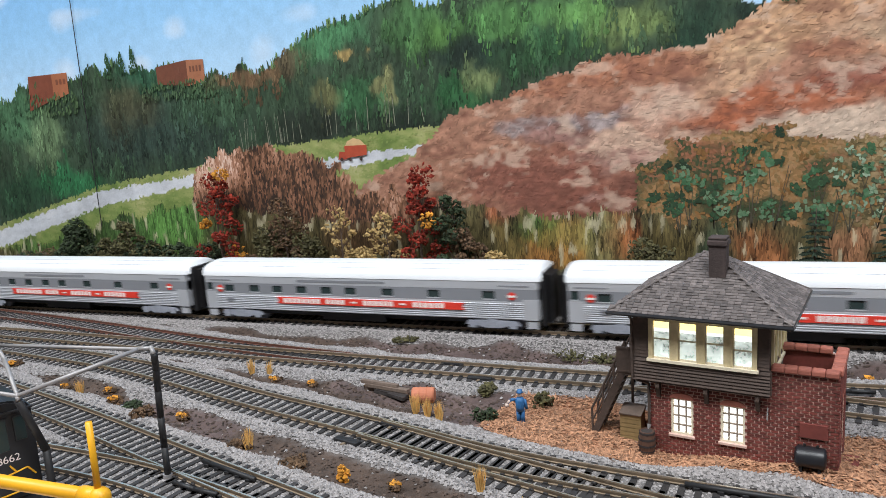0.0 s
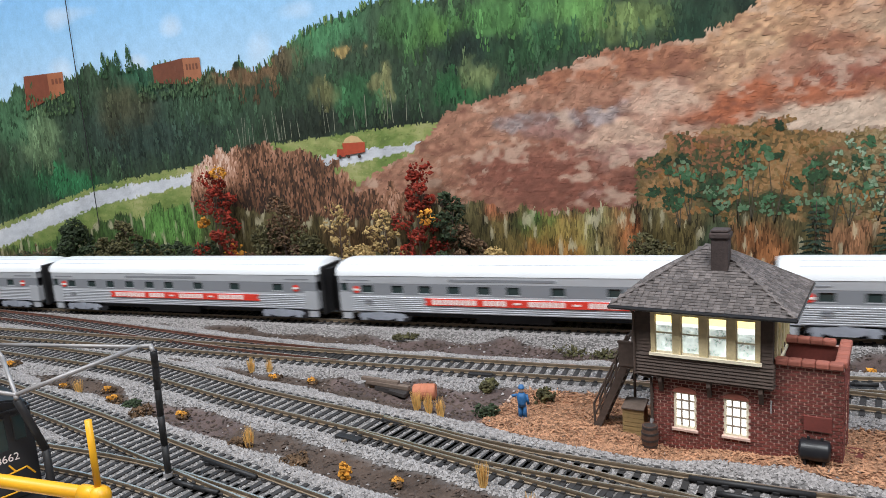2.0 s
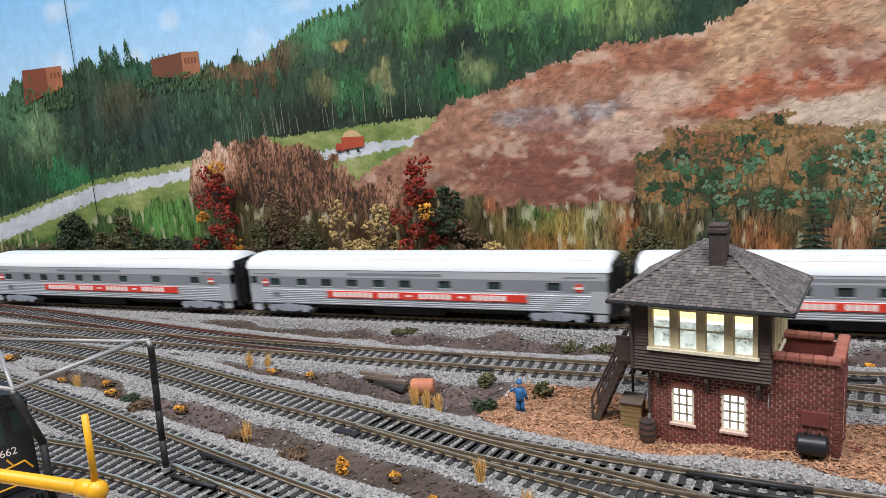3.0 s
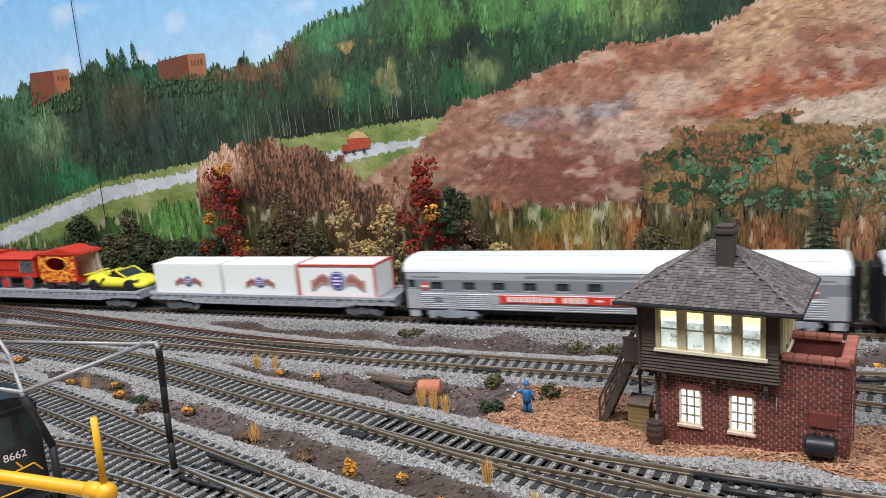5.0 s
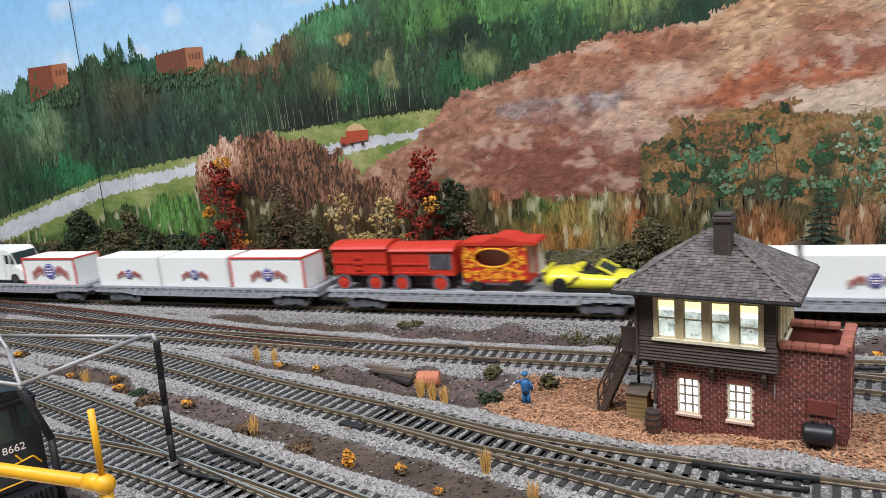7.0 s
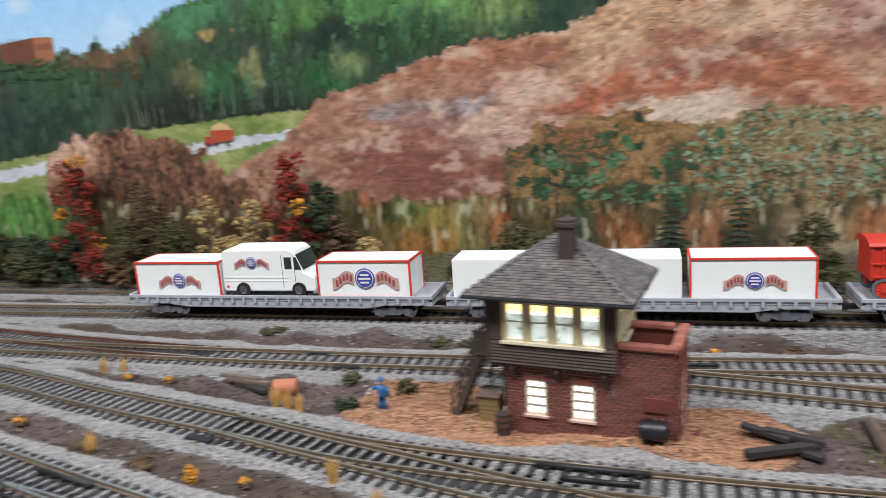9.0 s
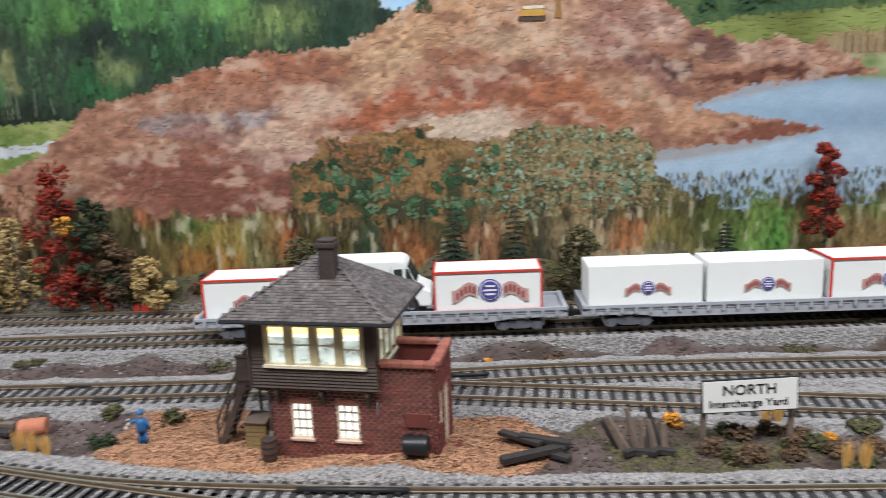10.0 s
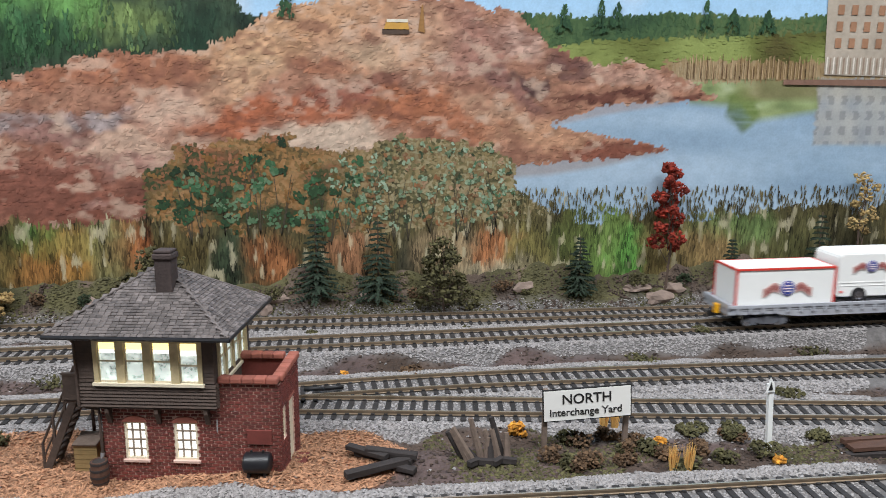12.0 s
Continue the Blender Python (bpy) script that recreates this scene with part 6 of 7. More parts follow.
def build_ornate_wagon(length):
    W, H = 0.0115, 0.0335
    G = thing("ornate_wagon", Matrix.Identity(4), "red circus bandwagon covered in gold scrollwork with an oval opening", "wagon", "circus wagons on the flat car")
    bm = B()
    cx, cz, rx, rz = length * 0.42, 0.0225, 0.0125, 0.0055
    inner = [(cx + rx * math.cos(a), cz + rz * math.sin(a)) for a in np.linspace(0, 2 * math.pi, 24, endpoint=False)]
    outer = []
    x0, x1, z0, z1 = 0.0, length * 0.88, 0.0065, H - 0.003
    for (ix, iz), a in zip(inner, np.linspace(0, 2 * math.pi, 24, endpoint=False)):
        k = min((x1 - cx if math.cos(a) > 0 else cx - x0) / max(abs(math.cos(a)), 1e-6), (z1 - cz if math.sin(a) > 0 else cz - z0) / max(abs(math.sin(a)), 1e-6))
        outer.append((cx + k * math.cos(a), cz + k * math.sin(a)))
    for y in (-W, W):
        vi = [[bm.verts.new((x, y + d, z)) for x, z in inner] for d in (0, 0.0012 if y < 0 else -0.0012)]
        vo = [[bm.verts.new((x, y + d, z)) for x, z in outer] for d in (0, 0.0012 if y < 0 else -0.0012)]
        for i in range(24):
            j = (i + 1) % 24
            bm.faces.new((vi[0][i], vi[0][j], vo[0][j], vo[0][i]))
            bm.faces.new((vi[1][i], vo[1][i], vo[1][j], vi[1][j]))
            bm.faces.new((vi[0][i], vi[1][i], vi[1][j], vi[0][j]))
            bm.faces.new((vo[0][i], vo[0][j], vo[1][j], vo[1][i]))
    box(bm, 0, x1, -W + 0.0012, W - 0.0012, 0.006, 0.008)
    box(bm, 0, 0.001, -W + 0.0012, W - 0.0012, 0.008, H - 0.003)
    bmesh.ops.recalc_face_normals(bm, faces=bm.faces)
    part("wagon_body", bm, "redpaint", G)
    bm = B()
    part("inner_lining", box(bm, 0.004, x1 - 0.002, W - 0.003, W - 0.0014, 0.008, H - 0.004), "interior", G)
    rr = random.Random(5)
    for i in range(130):
        x, z = x0 + 0.0015 + rr.random() * (x1 - x0 - 0.003), 0.0078 + rr.random() * (H - 0.0125)
        if ((x - cx) / (rx + 0.0012)) ** 2 + ((z - cz) / (rz + 0.001)) ** 2 < 1:
            continue
        bm = B()
        a0, r, turn = rr.random() * 6.28, 0.0008 + 0.0009 * rr.random(), rr.choice((-1, 1))
        ring = [(x + r * (1 - 0.08 * k) * math.cos(a0 + turn * k * 0.6), z + r * (1 - 0.08 * k) * math.sin(a0 + turn * k * 0.6)) for k in range(9)]
        for p, q in zip(ring, ring[1:]):
            rod(bm, (p[0], -W - 0.0002, p[1]), (q[0], -W - 0.0002, q[1]), 0.00045, seg=5)
        part("scroll", bm, "orange", G, "gold scroll")
    bm = B()
    ring = [(cx + (rx + 0.0006) * math.cos(a), cz + (rz + 0.0006) * math.sin(a)) for a in np.linspace(0, 2 * math.pi, 25)]
    for p, q in zip(ring, ring[1:]):
        rod(bm, (p[0], -W - 0.0002, p[1]), (q[0], -W - 0.0002, q[1]), 0.0006, seg=6)
    part("opening_rim", bm, "orange", G)
    bm = B()
    prism(bm, [(-0.001, H - 0.003), (length, H - 0.003), (length - 0.001, H - 0.001), (length * 0.75, H - 0.0003), (length * 0.62, H + 0.0022), (length * 0.45, H + 0.0026), (length * 0.32, H - 0.0003), (0, H - 0.001)], -W - 0.0008, W + 0.0008)
    part("canopy_roof", bm, "redpaint", G, "stepped red canopy roof")
    bm = B()
    pts = [(x1, 0.0065), (length, 0.009), (length * 0.95, 0.018), (length * 0.93, H - 0.003), (x1, H - 0.003)]
    prism(bm, pts, W - 0.002, W - 0.0008)
    part("side_curtain", bm, "interior", G, "pale curved rear panel")
    for x in (0.009, length - 0.014):
        w = new("wheel")
        w.parent = G
        for y in (-W + 0.001, W - 0.001):
            bm = B()
            part("tyre", rod(bm, (x, y - 0.0014, 0.0042), (x, y + 0.0014, 0.0042), 0.0042, seg=18), "black", w)
    bm = B()
    box(bm, -0.003, length - 0.006, -0.007, 0.007, 0.0035, 0.006)
    part("chassis", bm, "flatgrey", G)
    return G


def build_sports_car(length):
    K = thing("sports_car", Matrix.Identity(4), "bright yellow open-top sports car with black wheels", "car")
    L, W = length, 0.0138
    st = [(0.0, 0.55, 0.006, 0.0112), (0.03, 0.86, 0.0035, 0.0132), (0.12, 0.97, 0.0028, 0.0138), (0.22, 1.0, 0.0025, 0.0140), (0.34, 1.0, 0.0025, 0.0132), (0.46, 0.97, 0.0025, 0.0120), (0.58, 0.96, 0.0025, 0.0118), (0.70, 0.98, 0.0025, 0.0116), (0.80, 1.0, 0.0025, 0.0112), (0.90, 0.95, 0.0026, 0.0092), (0.97, 0.8, 0.003, 0.0074), (1.0, 0.55, 0.0042, 0.0060)]
    bm = B()
    rings = []
    for f, w, b, t in st:
        ring = []
        for k in range(16):
            a = 2 * math.pi * k / 16
            cy, cz = math.cos(a), math.sin(a)
            y = math.copysign(abs(cy) ** 0.45, cy) * W * w
            z = (b + t) / 2 + math.copysign(abs(cz) ** 0.6, cz) * (t - b) / 2
            ring.append(bm.verts.new((f * L, y * (1 - 0.12 * max(0, cz)), z)))
        rings.append(ring)
    for p, q in zip(rings, rings[1:]):
        for k in range(16):
            bm.faces.new((p[k], p[(k + 1) % 16], q[(k + 1) % 16], q[k]))
    bm.faces.new(rings[0][::-1])
    bm.faces.new(rings[-1])
    bmesh.ops.recalc_face_normals(bm, faces=bm.faces)
    part("car_body", bm, "yellow", K, "glossy yellow bodywork", True)
    bm = B()
    box(bm, L * 0.36, L * 0.56, -0.0088, 0.0088, 0.0108, 0.0131, 0.0008)
    part("cockpit", bm, "ink", K, "black open cockpit")
    for y in (-0.0045, 0.0045):
        bm = B()
        prism(bm, [(L * 0.22, 0.0128), (L * 0.40, 0.0125), (L * 0.385, 0.0160), (L * 0.36, 0.0163), (L * 0.26, 0.0142)], y - 0.0032, y + 0.0032)
        bmesh.ops.bevel(bm, geom=list(bm.edges), offset=0.0006, segments=2, affect="EDGES")
        part("head_fairing", bm, "yellow", K)
        bm = B()
        part("seat_back", box(bm, L * 0.40, L * 0.43, y - 0.0025, y + 0.0025, 0.011, 0.0158, 0.0006), "ink", K)
    bm = B()
    prism(bm, [(L * 0.60, 0.0117), (L * 0.71, 0.0114), (L * 0.555, 0.0164), (L * 0.545, 0.0164)], -0.0098, 0.0098)
    part("windscreen", bm, "darkglass", K)
    bm = B()
    for y in (-0.0098, 0.0098):
        rod(bm, (L * 0.71, y, 0.0115), (L * 0.55, y, 0.0166), 0.0007, seg=6)
    rod(bm, (L * 0.55, -0.0098, 0.0166), (L * 0.55, 0.0098, 0.0166), 0.0007, seg=6)
    part("windscreen_frame", bm, "yellow", K)
    for f in (0.185, 0.80):
        w = new("wheel")
        w.parent = K
        for y in (-W + 0.001, W - 0.001):
            s = -1 if y < 0 else 1
            bm = B()
            part("tyre", rod(bm, (f * L, y - 0.0016, 0.0052), (f * L, y + 0.0016, 0.0052), 0.0052, seg=22), "black", w)
            bm = B()
            lathe(bm, [(0.0036, 0), (0.0034, 0.0004), (0.0008, 0.0002)], 14, pose(f * L, y + s * 0.0016, 0.0052, -90 * s))
            part("rim", bm, "blackpaint", w)
    bm = B()
    prism(bm, [(L * 0.27, 0.0065), (L * 0.36, 0.0115), (L * 0.385, 0.0118), (L * 0.33, 0.0075), (L * 0.31, 0.006)], -W - 0.0002, -W + 0.001)
    part("side_intake", bm, "ink", K)
    bm = B()
    box(bm, L * 0.86, L * 0.925, -0.0132, -0.0085, 0.0088, 0.0098, 0.0003, None)
    part("headlight", bm, "chrome", K)
    bm = B()
    box(bm, L * 0.0, L * 0.05, -0.0125, 0.0125, 0.0134, 0.0143, 0.0003)
    part("rear_spoiler", bm, "yellow", K)
    bm = B()
    part("side_skirt", box(bm, L * 0.26, L * 0.72, -W - 0.0002, -W + 0.001, 0.0022, 0.0032), "ink", K)
    return K


TRAIN_Y = 0.473
# distance that the train has run
RUN = [(0, 0), (0.5, 0.1009), (1, 0.2), (1.5, 0.2940), (2, 0.3932), (2.5, 0.4962), (3, 0.5958), (4, 0.7945), (5, 0.9938), (5.5, 1.0940), (6, 1.1935), (6.5, 1.2868), (7.5, 1.4918), (8.5, 1.6970), (9, 1.7917), (9.5, 1.8920), (10, 1.9992), (10.5, 2.1005), (11, 2.2030), (11.5, 2.2995), (12, 2.4006)]
GRADE = 0.0095
MOVERS = []


def put(ob, start, lift):
    """Sets a car or its load on the train, at its start along the line and its height over the rails."""
    MOVERS.append((ob, start, lift))
    ob.matrix_basis = train_pose(start, lift, 0)


def train_pose(start, lift, run):
    x = start + run
    return pose(x, TRAIN_Y, 0.0062 + GRADE * (x + 0.45) + lift, 0, -math.degrees(math.atan(GRADE)), 0)


def build_train():
    wins = [0.0425, 0.0625, 0.083, 0.1035, 0.123, 0.1515, 0.1855, 0.2235]
    near = [0.020] + wins
    coach = build_coach(near)
    left = -1.2516
    put(coach, left, 0)
    for i in range(1, 6):
        put(copy_thing(coach, Matrix.Identity(4)), left + 0.2765 * i, 0)
    flat = build_flatcar()
    put(flat, -1.4767, 0)
    for s in (-1.7045, -1.9300, -2.1550):
        put(copy_thing(flat, Matrix.Identity(4)), s, 0)
    deck = 0.0137
    plain = build_container(0.0645, 0, (0.026, 0.44))
    put(plain, -1.4725, deck)
    put(copy_thing(plain, Matrix.Identity(4)), -1.4050, deck)
    put(copy_thing(plain, Matrix.Identity(4)), -1.9260, deck)
    put(copy_thing(plain, Matrix.Identity(4)), -1.8585, deck)
    bold = build_container(0.0615, 2, (0.044, 0.52))
    put(bold, -1.3371, deck)
    put(copy_thing(bold, Matrix.Identity(4)), -2.0145, deck)
    trim = build_container(0.0640, 1, (0.032, 0.46))
    put(trim, -1.7895, deck)
    put(copy_thing(trim, Matrix.Identity(4)), -2.1495, deck)
    put(build_van(), -2.0840, deck)
    put(build_wagon(0.0440, False), -1.7012, deck)
    put(build_wagon(0.0475, True), -1.6560, deck)
    put(build_ornate_wagon(0.0500), -1.6035, deck)
    put(build_sports_car(0.0620), -1.5510, deck)
    # yellow end-of-train marker on the last car
    m = thing("end_marker", Matrix.Identity(4), "small yellow end-of-train marker box", "marker")
    bm = B()
    part("marker_body", box(bm, -0.0035, -0.0012, -0.0075, -0.0035, 0.0085, 0.0145, 0.0004), "yellowpipe", m)
    bm = B()
    part("marker_arm", box(bm, -0.0012, 0.0002, -0.0065, -0.0045, 0.0095, 0.0115), "black", m)
    put(m, -2.1550, 0)


def motions():
    for ob, start, lift in MOVERS:
        walk(ob, [(t, train_pose(start, lift, run)) for t, run in RUN])


# ---- plants ----
def granules(name, pts, size, material, parent=None, squash=(1, 1, 1), tilt=1.6):
    """A crown or a bush out of many small crumbs of foam, each on its own place."""
    pts = np.asarray(pts)
    n = len(pts)
    s = (size * (0.5 + rng.random((n, 1)))) * (0.6 + 0.8 * rng.random((n, 3))) * np.array(squash)
    v = OCT[None] * s[:, None, :] * (0.7 + 0.6 * rng.random((n, 6, 1)))
    a, b = rng.random(n) * 6.28, (rng.random(n) - 0.5) * tilt
    ca, sa, cb, sb = np.cos(a)[:, None], np.sin(a)[:, None], np.cos(b)[:, None], np.sin(b)[:, None]
    vx, vy, vz = v[..., 0], v[..., 1], v[..., 2]
    vx, vz = vx * cb + vz * sb, -vx * sb + vz * cb
    vx, vy = vx * ca - vy * sa, vx * sa + vy * ca
    v = np.stack([vx, vy, vz], -1) + pts[:, None, :]
    f = (OCTF[None] + (np.arange(n) * 6)[:, None, None]).reshape(-1, 3)
    return mesh_np(name, v.reshape(-1, 3), f, material, parent)


def cloud(cx, cy, cz, rx, ry, rz, n):
    """Points in a lumpy ball."""
    d = rng.normal(size=(n, 3))
    d /= np.linalg.norm(d, axis=1)[:, None]
    r = (0.35 + 0.65 * rng.random(n) ** 0.4)[:, None]
    return np.array([cx, cy, cz]) + d * r * np.array([rx, ry, rz])


def tree(x, y, z, height, width, material, label, clumps=9, n=60, crumb=0.0011, bare=0.25, trunk="bark", name="tree", tips=None, lean=0.0):
    """A tapered trunk with limbs, and a loose crown of crumbs in separate clumps."""
    T = thing(name, pose(x, y, z), label, "tree")
    bm = B()
    mid = (lean * 0.4 * height + random.uniform(-0.05, 0.05) * height, 0, height * 0.5)
    rod(bm, (0, 0, -0.002), mid, 0.0010, 0.0007, 7)
    rod(bm, mid, (lean * height, 0, height * 0.95), 0.0007, 0.0003, 7)
    part("trunk", bm, trunk, T)
    pts, extra = [], []
    for i in range(clumps):
        f = bare + (1 - bare) * (i + 0.5) / clumps
        a = i * 2.4 + random.random()
        reach = width * (0.25 + 0.6 * random.random()) * (1.25 - f)
        base = Vector((lean * f * height, 0, height * max(0.08, f - 0.16)))
        tip = Vector((lean * f * height + math.cos(a) * reach, math.sin(a) * min(reach, 0.010), height * f))
        bm = B()
        rod(bm, base, tip, 0.0004, 0.0002, 5)
        part("limb", bm, trunk, T)
        r = width * 0.27 * (0.5 + 0.8 * random.random())
        c = cloud(tip.x, tip.y, tip.z, r, min(r, 0.008), r * 0.8, n)
        (extra if tips and random.random() < 0.07 else pts).append(c)
    granules("crown", np.concatenate(pts or extra), crumb, material, T)
    if tips and extra and pts:
        granules("crown", np.concatenate(extra), crumb, tips, T)
    return T


def fir(x, y, z, height, width):
    T = thing("fir_tree", pose(x, y, z), "small dark green model fir tree with layered needles", "tree", "firs along the backdrop")
    bm = B()
    part("trunk", rod(bm, (0, 0, -0.002), (0, 0, height), 0.0009, 0.0003, 7), "bark", T)
    verts, faces = [], []
    layers = 15
    for i in range(layers):
        f = i / layers
        r = width / 2 * (1 - f) ** 0.85 * (0.8 + 0.4 * random.random()) + 0.0008
        if i in (5, 9):
            r *= 0.55
        zc = height * (0.08 + 0.92 * f)
        nb = 11 if f < 0.6 else 7
        for k in range(nb):
            a = 6.283 * k / nb + random.random()
            d = np.array([math.cos(a), math.sin(a) * 0.8, 0.0])
            tip = d * r + np.array([0, 0, zc - r * 0.22 + 0.001 * random.random()])
            root = np.array([0, 0, zc])
            side = np.array([-d[1], d[0], 0])
            for s in np.linspace(0.25, 1.0, 6):
                c = root * (1 - s) + tip * s
                for e in (-1, 1):
                    end = c + side * e * r * 0.24 * (1.2 - s) + d * 0.0012 + np.array([0, 0, 0.0006 * random.random()])
                    o = len(verts)
                    verts += [c - d * 0.0011, c + d * 0.0011, end, c + np.array([0, 0, 0.0014])]
                    faces += [(o, o + 1, o + 2), (o + 1, o + 3, o + 2), (o + 3, o, o + 2)]
    mesh_np("crown", np.array(verts), np.array(faces), "fir", T)
    return T


def bush(x, y, r, h, material, label, n=170, crumb=0.0010, z=None, name="bush", extra=""):
    z = float(ground_height(x, y)) if z is None else z
    T = thing(name, pose(x, y, z), label, "bush")
    pts = np.concatenate([cloud(random.uniform(-0.5, 0.5) * r, random.uniform(-0.4, 0.4) * r, h * 0.45, r * 0.62, r * 0.55, h * 0.5, n // 3) for _ in range(3)])
    pts[:, 2] = np.maximum(pts[:, 2], 0.0002)
    granules("foliage", pts, crumb, material, T)
    if extra:
        granules("blossom", cloud(0, -0.001, h * 0.8, r * 0.6, r * 0.4, h * 0.35, n // 3), crumb * 0.9, extra, T)
    return T


def tuft(x, y, h, label="dry straw-coloured bristle grass tuft", n=64, spread=0.0034, mat_name="straw"):
    z = float(ground_height(x, y))
    T = thing("grass_tuft", pose(x, y, z - 0.0005), label, "grass tuft", "bristle tufts")
    verts, faces = [], []
    for i in range(n):
        a, q = random.random() * 6.28, random.random()
        b = np.array([math.cos(a), math.sin(a), 0]) * spread * 0.35 * q
        t = np.array([math.cos(a) * spread * q, math.sin(a) * spread * q, h * random.uniform(0.7, 1.0)])
        s = np.array([math.sin(a), -math.cos(a), 0]) * 0.00034
        u = np.array([math.cos(a), math.sin(a), 0]) * 0.00034
        o = len(verts)
        verts += [b - s, b + s, b + u, t]
        faces += [(o, o + 1, o + 3), (o + 1, o + 2, o + 3), (o + 2, o, o + 3)]
    mesh_np("bristle", np.array(verts), np.array(faces), mat_name, T)


def build_plants():
    wy = WALL_Y - 0.012
    gz = lambda x, y: float(ground_height(x, y)) - 0.001
    # tall red-leaved trees
    tree(-0.474, wy - 0.006, gz(-0.474, wy - 0.006), 0.103, 0.032, "redleaf", "tall thin red autumn tree of foam leaves", 19, 52, 0.0013, 0.12, tips="orangeleaf")
    tree(-0.281, wy - 0.004, gz(-0.281, wy - 0.004), 0.094, 0.028, "redleaf", "tall thin red autumn tree of foam leaves", 19, 52, 0.0013, 0.10, tips="orangeleaf")
    tree(-0.272, wy - 0.01, gz(-0.272, wy - 0.01), 0.032, 0.032, "redleaf", "low red autumn shrub with orange tips", 9, 60, 0.0012, 0.3, tips="orangeleaf")
    tree(-0.462, wy - 0.01, gz(-0.462, wy - 0.01), 0.034, 0.028, "redleaf", "low red autumn shrub of foam leaves", 7, 45, 0.0012, 0.3)
    tree(0.246, wy, gz(0.246, wy), 0.094, 0.021, "redleaf", "slender red tree on a bare stem before the lake", 15, 60, 0.0013, 0.34)
    tree(0.397, wy, gz(0.397, wy), 0.084, 0.022, "creamleaf", "slender yellow tree on a bare stem", 7, 40, 0.0011, 0.45)
    # firs
    for x, h, w in ((-0.005, 0.060, 0.033), (0.037, 0.060, 0.032), (0.180, 0.043, 0.024), (0.294, 0.044, 0.022), (0.362, 0.064, 0.030)):
        fir(x, wy - 0.003, gz(x, wy - 0.003), h, w)
    tree(-0.657, wy - 0.004, gz(-0.657, wy), 0.050, 0.034, "darkgreen", "dense dark green model tree", 14, 90, 0.0013, 0.15)
    # mixed shrubs along the foot of the backdrop
    for x, h, w, m, label in (
        (-0.405, 0.078, 0.034, "brownleaf", "loose brown autumn tree with open limbs"), (-0.425, 0.052, 0.034, "oliveleaf", "open olive shrub with bare twigs"),
        (-0.385, 0.045, 0.030, "oliveleaf", "open olive shrub with bare twigs"), (-0.352, 0.070, 0.022, "creamleaf", "thin open tree with pale cream leaves"),
        (-0.312, 0.066, 0.026, "creamleaf", "thin open tree with pale cream leaves"), (-0.333, 0.036, 0.026, "creamleaf", "low shrub with pale cream leaves"),
        (-0.253, 0.080, 0.026, "darkgreen", "thin dark green tree with open limbs"), (-0.243, 0.050, 0.026, "brownleaf", "loose brown autumn shrub"),
        (-0.219, 0.034, 0.026, "creamleaf", "dense pale yellow foam bush"), (-0.108, 0.043, 0.034, "oliveleaf", "spreading olive tree with forked pale limbs"),
        (-0.125, 0.028, 0.030, "oliveleaf", "low dusty olive shrub"), (0.082, 0.047, 0.030, "oliveleaf", "airy olive tree with thin limbs"),
        (-0.585, 0.058, 0.028, "oliveleaf", "dusty olive shrub with a bare top"), (-0.61, 0.036, 0.036, "oliveleaf", "low dusty olive shrub"), (-0.56, 0.036, 0.034, "darkgreen", "low dark green shrub"),
        (-0.535, 0.030, 0.030, "oliveleaf", "low dusty olive shrub"), (-0.51, 0.034, 0.030, "darkgreen", "low dark green shrub"), (-0.63, 0.026, 0.03, "oliveleaf", "low dusty olive shrub"), (-0.44, 0.03, 0.03, "brownleaf", "low dry brown shrub")):
        y = wy - 0.004 - 0.004 * random.random()
        dense = 30 if "open tree" in label else 95 if "dense" in label or "low" in label else 75
        tree(x, y, gz(x, y), h, w, m, label, 13, dense, 0.0012, 0.12)
    for i in range(11):
        x = -0.73 + 0.024 * i + 0.008 * random.random()
        y = wy - 0.002 - 0.006 * random.random()
        tree(x, y, gz(x, y), 0.022 + 0.018 * random.random(), 0.030, random.choice(("oliveleaf", "darkgreen", "darkgreen")), "low dusty dark olive shrub", 11, 80, 0.0011, 0.1)
    for x, h in ((-0.705, 0.034), (-0.69, 0.03)):
        tree(x, wy - 0.006, gz(x, wy - 0.006), h, 0.032, "brownleaf", "bare branching shrub with few brown leaves", 9, 14, 0.0009, 0.3)
    for i in range(34):
        x = -0.74 + 1.18 * (i + random.random()) / 34
        bush(x, 0.546 + 0.006 * random.random(), 0.006 + 0.005 * random.random(), 0.005 + 0.005 * random.random(), random.choice(("oliveleaf", "darkgreen", "brownleaf", "oliveleaf")), "low mossy bush on the bank before the backdrop", 130, 0.0008)
    # yellow blossom and weeds between the tracks
    for x, y, r, h in ((-0.298, 0.366, 0.005, 0.004), (-0.273, 0.368, 0.004, 0.004), (-0.366, 0.312, 0.006, 0.005), (-0.196, 0.273, 0.0035, 0.008), (-0.171, 0.272, 0.0045, 0.004), (-0.311, 0.305, 0.006, 0.005), (0.092, 0.353, 0.006, 0.007), (0.152, 0.337, 0.0045, 0.005), (0.197, 0.317, 0.004, 0.003), (0.014, 0.437, 0.004, 0.0025), (-0.415, 0.322, 0.005, 0.004), (-0.385, 0.326, 0.005, 0.004), (-0.49, 0.345, 0.006, 0.004), (-0.15, 0.262, 0.004, 0.003)):
        bush(x, y, r * 0.85, h * 0.9, "orangeleaf" if h > 0.0065 or x > 0.1 else "brownleaf", "small orange yellow foam weed on the ground", 110, 0.0008, extra="orangeleaf", name="weed")
